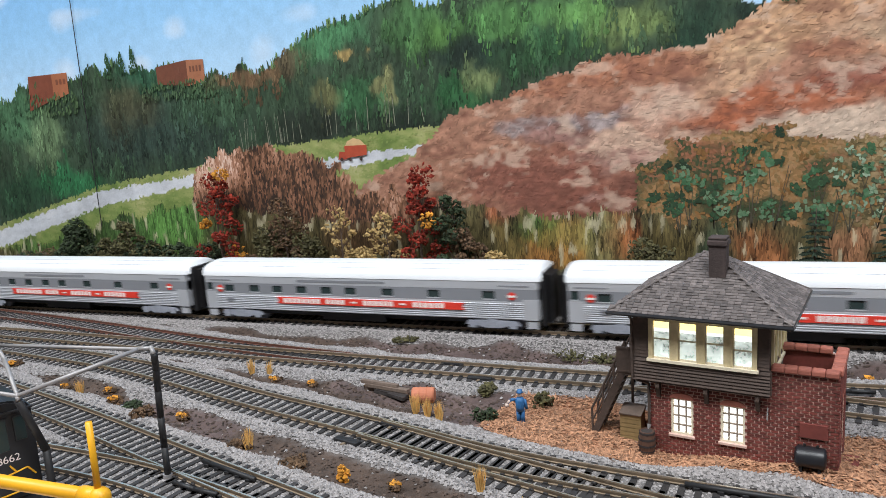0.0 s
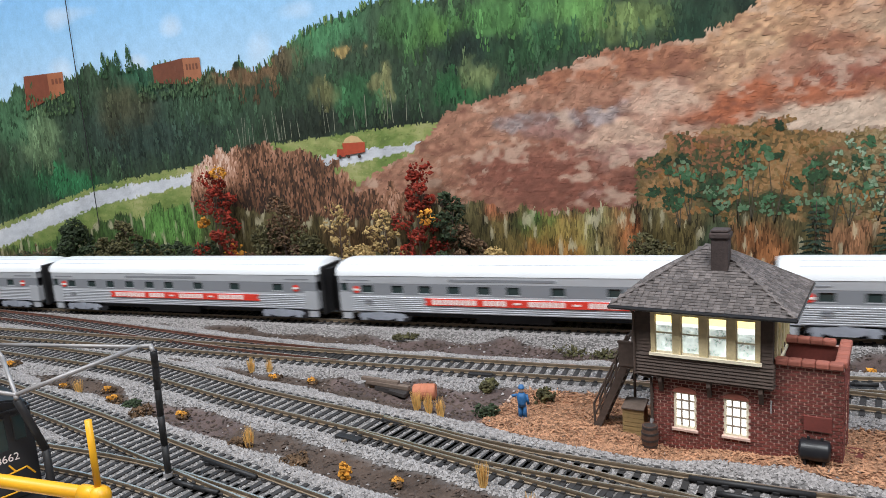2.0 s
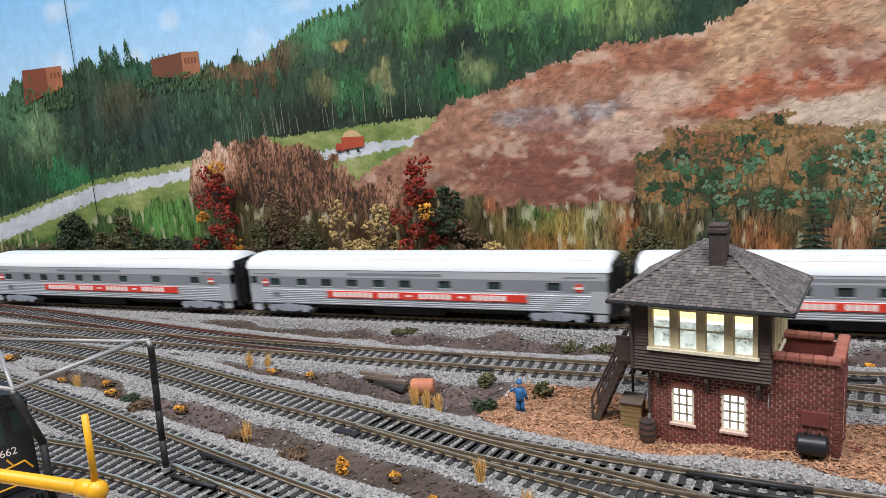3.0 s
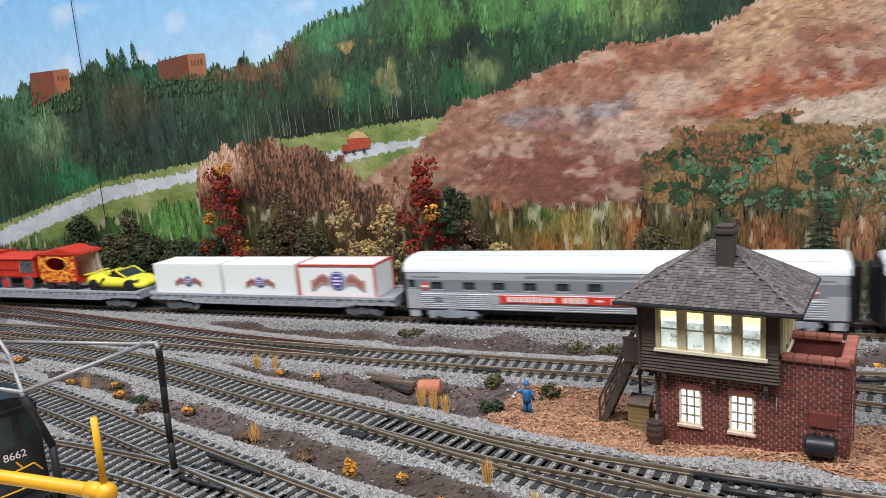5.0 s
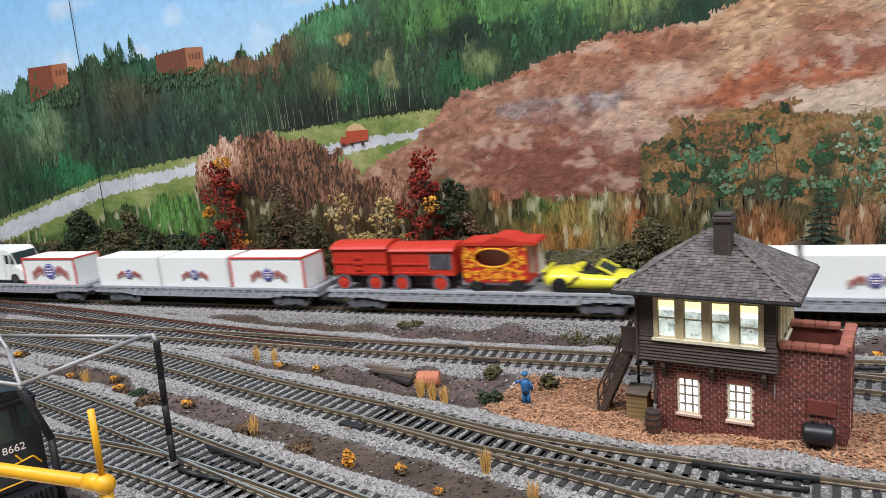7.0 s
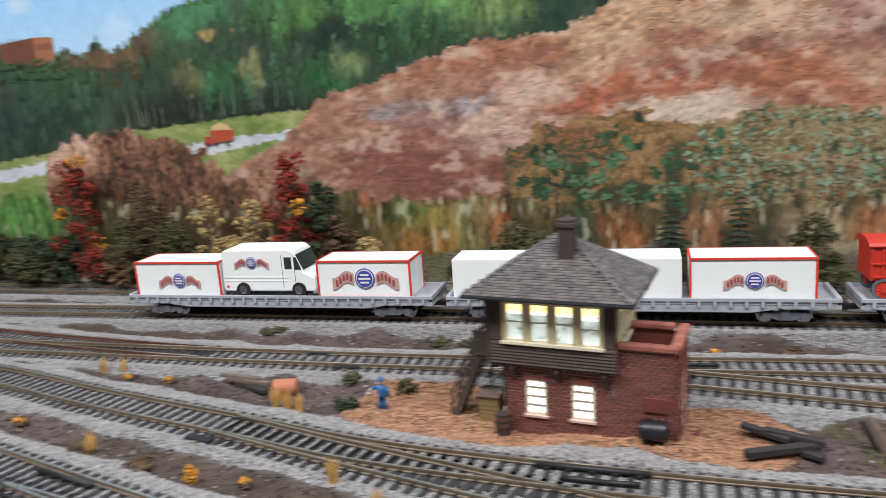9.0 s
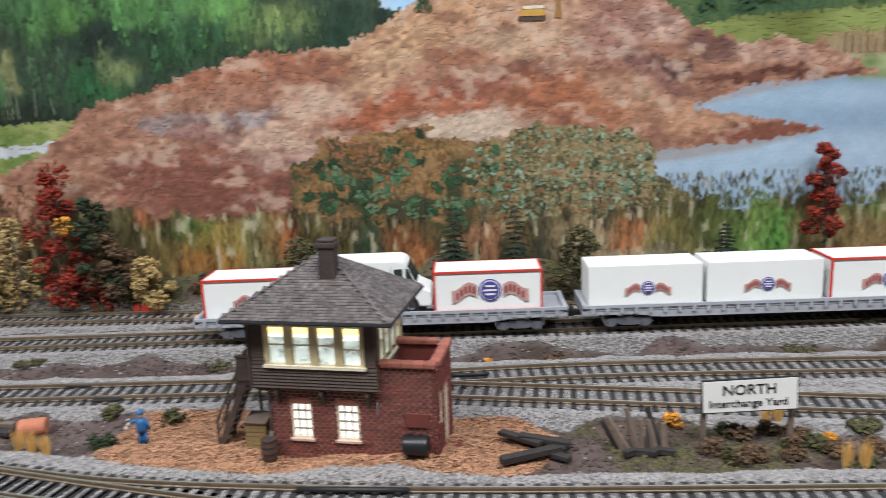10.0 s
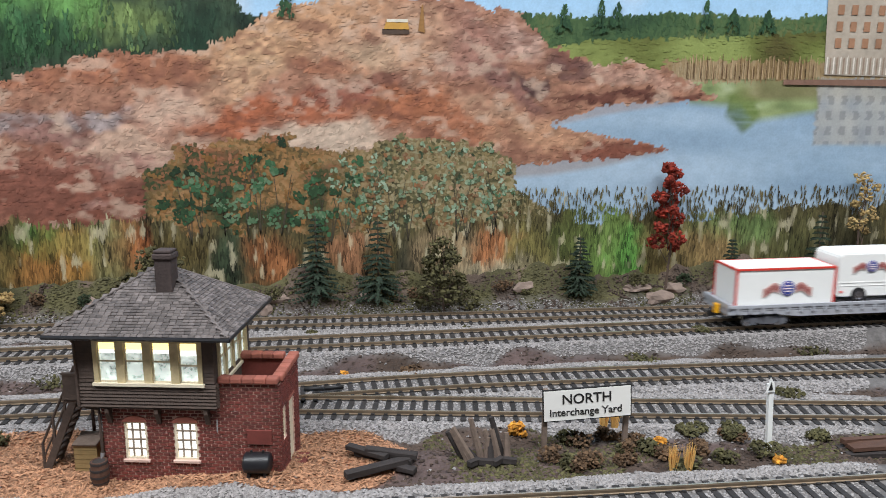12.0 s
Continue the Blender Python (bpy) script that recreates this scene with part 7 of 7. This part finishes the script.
    for x, y, r, h, m, label in ((-0.169, 0.374, 0.0065, 0.0055, "oliveleaf", "low dry olive bush"), (-0.138, 0.369, 0.006, 0.008, "oliveleaf", "round olive green bush"), (-0.159, 0.345, 0.006, 0.006, "darkgreen", "dark grey green bush"), (-0.14, 0.444, 0.014, 0.004, "oliveleaf", "mat of dry olive weeds"), (-0.12, 0.441, 0.012, 0.004, "oliveleaf", "mat of dry olive weeds"), (-0.25, 0.447, 0.008, 0.003, "oliveleaf", "mat of dry olive weeds"), (-0.008, 0.4985, 0.005, 0.005, "oliveleaf", "small olive bush between the tracks"), (0.091, 0.4985, 0.005, 0.004, "oliveleaf", "small olive bush between the tracks"), (0.184, 0.441, 0.012, 0.004, "oliveleaf", "mat of dry olive weeds"), (0.295, 0.4435, 0.012, 0.004, "oliveleaf", "mat of dry olive weeds"), (0.234, 0.466, 0.006, 0.003, "oliveleaf", "small dry olive weeds"), (-0.09, 0.437, 0.012, 0.004, "brownleaf", "mat of dry brown weeds"), (0.05, 0.437, 0.01, 0.003, "brownleaf", "mat of dry brown weeds"), (0.24, 0.378, 0.008, 0.004, "oliveleaf", "small dry olive weeds"), (-0.335, 0.300, 0.007, 0.005, "brownleaf", "dry brown weed clump"), (-0.355, 0.312, 0.006, 0.004, "darkgreen", "dark dry weed clump"), (-0.225, 0.278, 0.008, 0.003, "brownleaf", "dry brown weed clump"), (-0.26, 0.286, 0.006, 0.004, "brownleaf", "dry brown weed clump"), (0.225, 0.334, 0.005, 0.004, "oliveleaf", "small green weed clump")):
        bush(x, y, r, h, m, label, 150, 0.0008)
    for i in range(26):
        x, y = 0.095 + 0.10 * random.random(), 0.318 + 0.028 * random.random()
        bush(x, y, 0.004 + 0.004 * random.random(), 0.003 + 0.004 * random.random(), random.choice(("oliveleaf", "oliveleaf", "brownleaf")), "mossy olive ground bush near the name board", 120, 0.0008)
    for x, y, h in ((-0.319, 0.373, 0.0105), (-0.196, 0.344, 0.0125), (-0.187, 0.339, 0.0115), (-0.180, 0.337, 0.0105), (-0.255, 0.286, 0.0125), (-0.403, 0.321, 0.0095), (0.151, 0.318, 0.0135), (0.1565, 0.316, 0.0145), (0.132, 0.351, 0.013), (0.1375, 0.352, 0.013), (-0.136, 0.2755, 0.012), (-0.113, 0.262, 0.011)):
        tuft(x, y, h)
    tuft(-0.307, 0.374, 0.0095, "pale whitish bristle grass tuft", 44)


# ---- small things ----
def board(parent, x, y, z, length, w, h, rz, ry=0.0, rx=0.0, material="rottenwood"):
    bm = B()
    box(bm, -length / 2, length / 2, -w / 2, w / 2, -h / 2, h / 2, 0.0002)
    for v in bm.verts:
        v.co += Vector((0, random.uniform(-1, 1), random.uniform(-1, 1))) * 0.00015
    o = part("timber", bm, material, parent)
    o.matrix_basis = pose(x, y, z, rx, ry, rz)


def build_figure():
    """A painted model worker as one plain shape."""
    bm = B()
    for s in (-1, 1):
        rod(bm, (s * 0.0012, 0, 0), (s * 0.0010, 0, 0.0078), 0.0011, 0.0013, 10)
        box(bm, s * 0.0012 - 0.0009, s * 0.0012 + 0.0009, -0.0022, 0.0010, 0, 0.0011, 0.0003)
    lathe(bm, [(0.0021, 0.0070), (0.0023, 0.0090), (0.0027, 0.0125), (0.0020, 0.0142), (0.0008, 0.0148)], 14)
    rod(bm, (0.0024, 0, 0.0134), (0.0034, 0.0002, 0.0082), 0.0009, 0.0008, 8)
    rod(bm, (-0.0024, 0, 0.0134), (-0.0052, -0.0005, 0.0128), 0.0009, 0.0008, 8)
    rod(bm, (-0.0052, -0.0005, 0.0128), (-0.0066, -0.0012, 0.0112), 0.0008, 0.0007, 8)
    lathe(bm, [(0.0006, 0.0146), (0.0013, 0.0154), (0.0014, 0.0166), (0.0011, 0.0178), (0.0003, 0.0183)], 12)
    lathe(bm, [(0.0019, 0.0172), (0.0016, 0.0176), (0.0013, 0.0188), (0.0004, 0.0191)], 12)
    lathe(bm, [(0.0009, 0), (0.0011, 0.0008), (0.0009, 0.0018)], 10, pose(-0.0069, -0.0014, 0.0094))
    for v in bm.verts:
        v.co *= 0.9
    f = part("model_figure", bm, "figureblue", None, "", True)
    f.data.materials.append(M["skin"])
    for face in f.data.polygons:
        if 0.0132 < face.center.z < 0.0156 or face.center.x < -0.0052:
            face.material_index = 1
    f.matrix_basis = pose(-0.142, 0.348, float(ground_height(-0.142, 0.348)) + 0.0002, 0, 0, 8)
    tagged(f, "small blue painted model worker figure standing on wood chips", "figurine")


def build_barrels():
    b = thing("barrel", pose(-0.0805, 0.3305, float(ground_height(-0.0805, 0.3305))), "dark brown wooden barrel standing by the tower", "barrel")
    bm = B()
    lathe(bm, [(0.0029, 0), (0.0034, 0.003), (0.0036, 0.005), (0.0034, 0.0072), (0.0030, 0.0102), (0.0025, 0.0102), (0.0024, 0.0086), (0.0001, 0.0086)], 20)
    part("barrel_body", bm, "barrelwood", b)
    for z, r in ((0.0012, 0.0032), (0.0036, 0.0036), (0.0064, 0.0036), (0.009, 0.0033)):
        bm = B()
        lathe(bm, [(r, z), (r, z + 0.0009)], 20)
        part("hoop", bm, "rottenwood", b)
    d = thing("rusty_drum", pose(-0.199, 0.3605, float(ground_height(-0.199, 0.3605)) + 0.0042, 0, 90, 14), "orange rusty drum lying on its side", "drum")
    bm = B()
    lathe(bm, [(0.0036, -0.006), (0.0041, -0.0055), (0.0042, -0.002), (0.0044, -0.0016), (0.0042, -0.0012), (0.0042, 0.0016), (0.0044, 0.002), (0.0042, 0.0024), (0.0041, 0.0055), (0.0036, 0.006)], 20)
    part("drum_shell", bm, "rustdrum", d)
    t = thing("oil_tank", pose(-0.0185, 0.3225, float(ground_height(-0.0185, 0.3225)), 0, 0, -7.5), "black horizontal oil tank on short legs", "tank")
    bm = B()
    lathe(bm, [(0.0026, -0.0055), (0.0038, -0.0050), (0.0041, -0.0044), (0.0041, 0.0044), (0.0038, 0.0050), (0.0026, 0.0055)], 24, pose(0, 0, 0.0056, 0, 90, 0))
    part("tank_shell", bm, "blackpaint", t, "", True)
    for x in (-0.0032, 0.0032):
        bm = B()
        part("leg", box(bm, x - 0.0005, x + 0.0005, -0.0026, 0.0026, -0.0004, 0.0026), "black", t)
    for x in (-0.0022, 0.0024):
        bm = B()
        part("filler_cap", rod(bm, (x, 0, 0.0094), (x, 0, 0.0108), 0.0005, seg=8), "black", t)
    c = thing("crate", pose(-0.0885, 0.3445, float(ground_height(-0.0885, 0.3445)), 0, 0, -7.5), "olive wooden crate with a sloping dark lid", "crate")
    bm = B()
    part("crate_body", box(bm, -0.0045, 0.0045, -0.0035, 0.0035, 0, 0.0122), "crate", c)
    for i in range(6):
        bm = B()
        part("slat", box(bm, -0.0047, 0.0047, -0.0038, -0.0034, 0.0002 + i * 0.002, 0.0019 + i * 0.002), "crate", c)
    bm = B()
    part("lid", box(bm, -0.005, 0.005, -0.0045, 0.0045, -0.0004, 0.0004, 0.0001, pose(0, 0, 0.0133, 12)), "greywood", c, "grey sloping lid")


def build_timber():
    g = lambda x, y: float(ground_height(x, y))
    p = thing("timber_pile", pose(-0.2235, 0.3635, g(-0.2235, 0.3635)), "stack of weathered brown timbers beside the track", "timber pile")
    board(p, 0, 0.003, 0.0016, 0.030, 0.003, 0.0022, -8, material="greywood")
    board(p, 0.004, -0.001, 0.0014, 0.022, 0.003, 0.0022, -14)
    board(p, 0.001, 0.001, 0.0038, 0.028, 0.003, 0.0022, -9, material="greywood")
    board(p, 0.009, -0.004, 0.0014, 0.012, 0.0026, 0.002, -20)
    board(p, -0.004, 0.002, 0.0056, 0.024, 0.0028, 0.0018, -7, material="greywood")
    q = thing("dark_planks", pose(0.0285, 0.3335, g(0.0285, 0.3335)), "crossed dark old timbers on bare soil", "timber pile")
    board(q, 0.0, -0.007, 0.0030, 0.028, 0.0040, 0.0026, 22)
    board(q, 0.003, 0.003, 0.0026, 0.026, 0.0040, 0.0024, -26)
    board(q, -0.004, 0.004, 0.0048, 0.020, 0.0036, 0.0022, -36)
    board(q, 0.006, 0.001, 0.0052, 0.022, 0.0036, 0.0022, -14, 4)
    board(q, 0.011, -0.006, 0.0014, 0.010, 0.0036, 0.0020, -34)
    s = thing("stump_heap", pose(0.0745, 0.3335, g(0.0745, 0.3335)), "heap of upright split grey brown logs", "timber pile")
    rr = random.Random(11)
    for i in range(11):
        x = -0.009 + 0.0018 * i
        bm = B()
        h = 0.008 + 0.010 * rr.random()
        lean = -0.006 * rr.random() - (0.004 if i < 4 else -0.001)
        rod(bm, (x, -0.003 + 0.004 * rr.random(), -0.001), (x + lean, 0.002 * rr.random(), h), 0.0017, 0.0011, 6)
        part("split_log", bm, "greywood" if i % 3 else "rottenwood", s)
    for i in range(4):
        board(s, -0.006 + 0.005 * i, -0.006, 0.0015, 0.006, 0.0025, 0.0024, rr.uniform(-60, 60))
    k = thing("timber_stack", pose(0.2455, 0.3225, g(0.2455, 0.3225)), "flat stack of dark reddish brown boards", "timber pile")
    board(k, 0.0, -0.003, 0.0012, 0.032, 0.004, 0.0022, -2)
    board(k, 0.0, 0.004, 0.0012, 0.032, 0.004, 0.0022, 4)
    board(k, 0.002, 0.0, 0.0036, 0.030, 0.006, 0.002, 2, material="barrelwood")
    board(k, 0.001, 0.005, 0.0042, 0.031, 0.0026, 0.002, 8, 3, material="barrelwood")


def lettering(text, size, parent, x, z):
    c = bpy.data.curves.new("lettering", "FONT")
    c.body, c.size, c.align_x, c.extrude = text, size, "CENTER", 0.00008
    c.offset = size * 0.012
    c.materials.append(M["ink"])
    o = new("lettering", c)
    o.parent = parent
    o.matrix_basis = pose(x, -0.0006, z, 90)
    return o


def build_signs():
    b = thing("name_board", pose(0.0998, 0.337, 0), "white station name board with black border on two posts", "sign")
    ang = 3.0
    panel = new("panel")
    panel.parent, panel.matrix_basis = b, pose(0, 0, 0.0145, 0, -ang, -2)
    bm = B()
    part("border", box(bm, 0, 0.0389, -0.0003, 0.0006, 0, 0.0146, 0.0001), "ink", panel, "black border")
    bm = B()
    part("face", box(bm, 0.0005, 0.0384, -0.0005, -0.0002, 0.0005, 0.0141), "signwhite", panel)
    lettering("NORTH", 0.0062, panel, 0.0192, 0.0079)
    lettering("Interchange Yard", 0.0046, panel, 0.0187, 0.0026)
    for x, top in ((0.0012, 0.029), (0.0376, 0.0165)):
        bm = B()
        z = float(ground_height(0.0998 + x, 0.339)) - 0.001
        part("post", box(bm, x - 0.0011, x + 0.0011, 0.0009, 0.0028, z, top, 0.0002), "greywood", b)
    w = thing("marker_post", pose(0.198, 0.327, float(ground_height(0.198, 0.327)), 0, -3.5, 0), "white marker post with a small pointed head", "post")
    bm = B()
    part("shaft", box(bm, -0.0011, 0.0011, -0.0011, 0.0011, -0.0005, 0.0305, 0.0002), "white", w)
    bm = B()
    prism(bm, [(-0.0026, 0.0275), (0.0012, 0.0275), (0.0010, 0.031), (-0.0006, 0.034)], -0.0016, -0.0011)
    part("head", bm, "white", w)
    bm = B()
    prism(bm, [(-0.0018, 0.0285), (0.0002, 0.0285), (-0.0005, 0.032)], -0.0018, -0.00165)
    part("head_mark", bm, "ink", w)


def bent(parent, name, pts, r, material, label=""):
    bm = B()
    for a, b in zip(pts, pts[1:]):
        rod(bm, a, b, r, seg=10)
    for p in pts[1:-1]:
        bmesh.ops.create_uvsphere(bm, u_segments=10, v_segments=6, radius=r * 1.02, matrix=Matrix.Translation(p))
    return part(name, bm, material, parent, label, True)


def build_gantry():
    g = thing("wire_gantry", Matrix.Identity(4), "black posts with bent grey wire arms over the yard tracks", "gantry")
    bent(g, "post", [(-0.269, 0.2495, 0.0), (-0.2678, 0.2487, 0.018), (-0.2665, 0.2478, 0.032), (-0.2635, 0.2455, 0.045), (-0.2592, 0.242, 0.056), (-0.255, 0.238, 0.0635)], 0.0014, "black", "black sleeved post")
    bent(g, "post", [(-0.296, 0.216, 0.0), (-0.293, 0.214, 0.03), (-0.289, 0.2035, 0.0545)], 0.0015, "black", "black sleeved post")
    bent(g, "wire_arm", [(-0.255, 0.238, 0.0635), (-0.257, 0.239, 0.0655), (-0.262, 0.2375, 0.0652), (-0.289, 0.2035, 0.0565), (-0.289, 0.2035, 0.0545)], 0.0009, "greywire")
    bent(g, "wire_arm", [(-0.262, 0.2375, 0.0652), (-0.348, 0.2407, 0.0602), (-0.45, 0.245, 0.055)], 0.0008, "greywire")
    bent(g, "wire_arm", [(-0.289, 0.2035, 0.0565), (-0.33, 0.206, 0.056), (-0.42, 0.212, 0.055)], 0.0008, "greywire")
    bent(g, "wire_arm", [(-0.289, 0.2035, 0.0565), (-0.312, 0.217, 0.0645), (-0.36, 0.24, 0.075)], 0.0008, "greywire")
    bm = B()
    part("base_collar", rod(bm, (-0.269, 0.2495, -0.001), (-0.269, 0.2495, 0.0052), 0.0024, 0.0021, 12), "greywire", g, "pale glue collar at the post's foot")
    y = thing("yellow_pipe_rail", Matrix.Identity(4), "thick yellow pipe railing with an upright post", "railing")
    bent(y, "pipe", [(-0.34, 0.186, 0.031), (-0.2397, 0.1915, 0.030)], 0.0024, "yellowpipe")
    bm = B()
    bmesh.ops.create_uvsphere(bm, u_segments=16, v_segments=10, radius=0.0036, matrix=Matrix.Translation((-0.2397, 0.1915, 0.0300)))
    rod(bm, (-0.2475, 0.1911, 0.0301), (-0.2397, 0.1915, 0.03), 0.003, seg=14)
    part("pipe_elbow", bm, "yellowpipe", y, "", True)
    bent(y, "upright", [(-0.2402, 0.1915, 0.030), (-0.2395, 0.1915, 0.0568)], 0.00115, "yellowpipe")
    bent(y, "leg", [(-0.2397, 0.1915, 0.029), (-0.2412, 0.1915, 0.0)], 0.0024, "yellowpipe")
    bent(y, "leg", [(-0.33, 0.1865, 0.031), (-0.33, 0.1865, 0.0)], 0.0024, "yellowpipe")
    bm = B()
    box(bm, -0.36, -0.235, 0.17, 0.2, 0.0005, 0.003, 0.0005)
    tagged(part("pale_card", bm, "signwhite"), "pale flat card lying under the yellow railing", "card")


def build_locomotive():
    L = thing("diesel_locomotive", pose(-0.3015, 0.2165, 0, 0, 0, 68), "black diesel locomotive with yellow lining and a numbered cab", "locomotive")
    bm = B()
    prism(bm, [(-0.036, 0.010), (0.0, 0.010), (0.0004, 0.046), (-0.0015, 0.0485), (-0.008, 0.0505), (-0.018, 0.051), (-0.028, 0.0505), (-0.0345, 0.0485), (-0.036, 0.046)], 0.0, 0.030)
    bmesh.ops.bevel(bm, geom=list(bm.edges), offset=0.0007, segments=2, affect="EDGES")
    part("cab", bm, "blackpaint", L)
    for a, b, c, d in ((-0.0065, -0.0028, 0.034, 0.0435), (-0.0155, -0.0095, 0.031, 0.0435), (-0.026, -0.019, 0.031, 0.0435)):
        w = new("cab_window")
        w.parent = L
        bm = B()
        part("pane", box(bm, a, b, -0.0003, 0.0003, c, d), "darkglass", w)
        bm = B()
        holed(bm, a - 0.0005, b + 0.0005, c - 0.0005, d + 0.0005, -0.0006, -0.0001, [(a, b, c, d)])
        part("window_frame", bm, "black", w)
    bm = B()
    part("roof_edge", box(bm, -0.0365, 0.0006, -0.001, 0.031, 0.0455, 0.0465, 0.0002), "blackpaint", L)
    c = bpy.data.curves.new("cab_number", "FONT")
    c.body, c.size, c.align_x, c.extrude = "8662", 0.0042, "CENTER", 0.00005
    c.materials.append(M["whiteink"])
    o = new("cab_number", c)
    o.parent, o.matrix_basis = L, pose(-0.0105, -0.0004, 0.0262, 90, 0, 0)
    bm = B()
    for a, b in (((-0.036, 0.0185), (-0.0085, 0.0215)), ((-0.0085, 0.0215), (-0.0105, 0.0248)), ((-0.0085, 0.0215), (-0.0045, 0.0222)), ((-0.0045, 0.0222), (-0.002, 0.0185)), ((-0.036, 0.0125), (-0.004, 0.0135))):
        rod(bm, (a[0], -0.0003, a[1]), (b[0], -0.0003, b[1]), 0.00035, seg=6)
    part("yellow_lining", bm, "yellowpipe", L, "thin yellow lining")
    bm = B()
    part("hood", box(bm, -0.028, -0.008, 0.030, 0.16, 0.012, 0.040, 0.001), "blackpaint", L)
    bm = B()
    part("frame_sill", box(bm, -0.0365, 0.0005, -0.006, 0.17, 0.0085, 0.0100, 0.0003), "blackpaint", L)
    bm = B()
    part("fuel_tank", box(bm, -0.033, -0.003, 0.06, 0.11, 0.003, 0.0085, 0.001), "blackpaint", L)
    for k in range(6):
        bm = B()
        part("step_grille", box(bm, -0.011 + k * 0.0018, -0.0101 + k * 0.0018, -0.0075, -0.0062, 0.003, 0.0098), "black", L)
    for y in (0.028, 0.14):
        t = new("bogie")
        t.parent, t.matrix_basis = L, pose(-0.018, y, 0.0, 0, 0, 90)
        bm = B()
        for s in (-1, 1):
            box(bm, -0.018, 0.018, s * 0.012 - 0.001, s * 0.012 + 0.001, 0.0035, 0.0085, 0.0005)
        part("side_frame", bm, "black", t)
        for k in (-0.012, 0.0, 0.012):
            bm = B()
            rod(bm, (k, -0.0095, 0.006), (k, 0.0095, 0.006), 0.0055, seg=14)
            part("wheel", bm, "truckgrey", t)


def build_track_fittings():
    """Guard rails, point motor covers and joint bars on the turnouts."""
    for x0, y0, x1, y1 in ((-0.0622, 0.2985, -0.0195, 0.2965), (-0.2617, 0.2635, -0.228, 0.2555)):
        t = thing("guard_rail", Matrix.Identity(4), "black plastic guard rail of a turnout", "guard rail", "turnout guard rails")
        bent(t, "bar", [(x0, y0, 0.0052), (x1, y1, 0.0052)], 0.0011, "black")
        d = Vector((x1 - x0, y1 - y0, 0)).normalized()
        for k in range(5):
            p = Vector((x0, y0, 0.0038)).lerp(Vector((x1, y1, 0.0038)), (k + 0.5) / 5)
            bm = B()
            part("chair", box(bm, -0.0012, 0.0012, -0.0016, 0.0016, -0.0005, 0.0012, 0.0002, Matrix.Translation(p)), "black", t)
    for x0, y0, x1, y1 in ((-0.2613, 0.2445, -0.236, 0.2415), (-0.262, 0.251, -0.236, 0.2475), (-0.052, 0.2905, -0.0229, 0.2895), (0.0, 0.4045, 0.012, 0.406), (-0.006, 0.4105, 0.014, 0.4115)):
        t = thing("frog_rail", Matrix.Identity(4), "short black plastic frog rail of a turnout", "guard rail", "turnout frog rails")
        bent(t, "bar", [(x0, y0, 0.0048), ((x0 + x1) / 2, (y0 + y1) / 2 - 0.0006, 0.0048), (x1, y1, 0.0048)], 0.0010, "black")
    for x, y, rz in ((-0.2015, 0.4085, 0), (-0.178, 0.389, 4), (-0.197, 0.3215, -12), (-0.21, 0.300, -12)):
        t = thing("point_motor", pose(x, y, 0.0028, 0, 0, rz), "small black turnout switch box beside the rail", "switch box", "turnout switch boxes")
        bm = B()
        part("cover", box(bm, -0.007, 0.007, -0.002, 0.002, 0, 0.0022, 0.0004), "black", t)
        bm = B()
        part("lever", box(bm, -0.0008, 0.0008, -0.004, -0.002, 0.0008, 0.0014), "rail", t)


def build_bank():
    """Rocks and a rusty red scrap box on the bank before the backdrop."""
    rr = random.Random(21)
    for i in range(22):
        x = -0.5 + 0.95 * rr.random()
        y = 0.544 + 0.008 * rr.random()
        bm = B()
        bmesh.ops.create_icosphere(bm, subdivisions=2, radius=1)
        sx, sy, sz = 0.005 + 0.007 * rr.random(), 0.004, 0.003 + 0.003 * rr.random()
        for v in bm.verts:
            n = noise.noise(v.co * 2.6 + Vector((i * 7.1, 0, 0)))
            v.co = Vector((v.co.x * sx, v.co.y * sy, v.co.z * sz)) * (1 + 0.5 * n)
        o = part("rock", bm, "rock")
        o.matrix_basis = pose(x, y, float(ground_height(x, y)) - 0.0012, 0, 0, rr.uniform(-30, 30))
        tagged(o, "grey brown rock set in the mossy bank", "rock", "rocks of the bank")
    s = thing("red_scrap_box", pose(-0.222, 0.5425, float(ground_height(-0.222, 0.5425)) + 0.0002, 0, 0, -4), "small battered red scrap box on the bank", "scrap")
    bm = B()
    part("box_shell", box(bm, -0.009, 0.009, -0.003, 0.003, 0, 0.005, 0.0008), "redtrim", s)
    for k in (-0.004, 0.003):
        bm = B()
        part("rib", box(bm, k, k + 0.001, -0.0034, 0.0034, 0.0002, 0.0054), "rustrail", s)


def build_things():
    build_locomotive()
    build_gantry()
    build_signs()
    build_figure()
    build_barrels()
    build_timber()
    build_track_fittings()
    build_bank()
    build_plants()


# ---- build ----
build_room()
build_backdrop()
build_ground()
build_tower()
build_train()
build_things()
build_gravel()
for track_name, track_label in (("back_track", "straight ballasted model track at the back"), ("main_track", "main line model track that the train runs on"), ("middle_track", "model track with black ties and tan rails"), ("crossover_track", "rusty railed crossover track"), ("siding_track", "siding track that leaves the middle track"), ("yard_track", "curving yard track with polished rails"), ("branch_track", "branch track of the front turnout"), ("ladder_track", "diagonal yard ladder track"), ("front_track", "foremost yard track")):
    build_track(track_name, track_label)
motions()
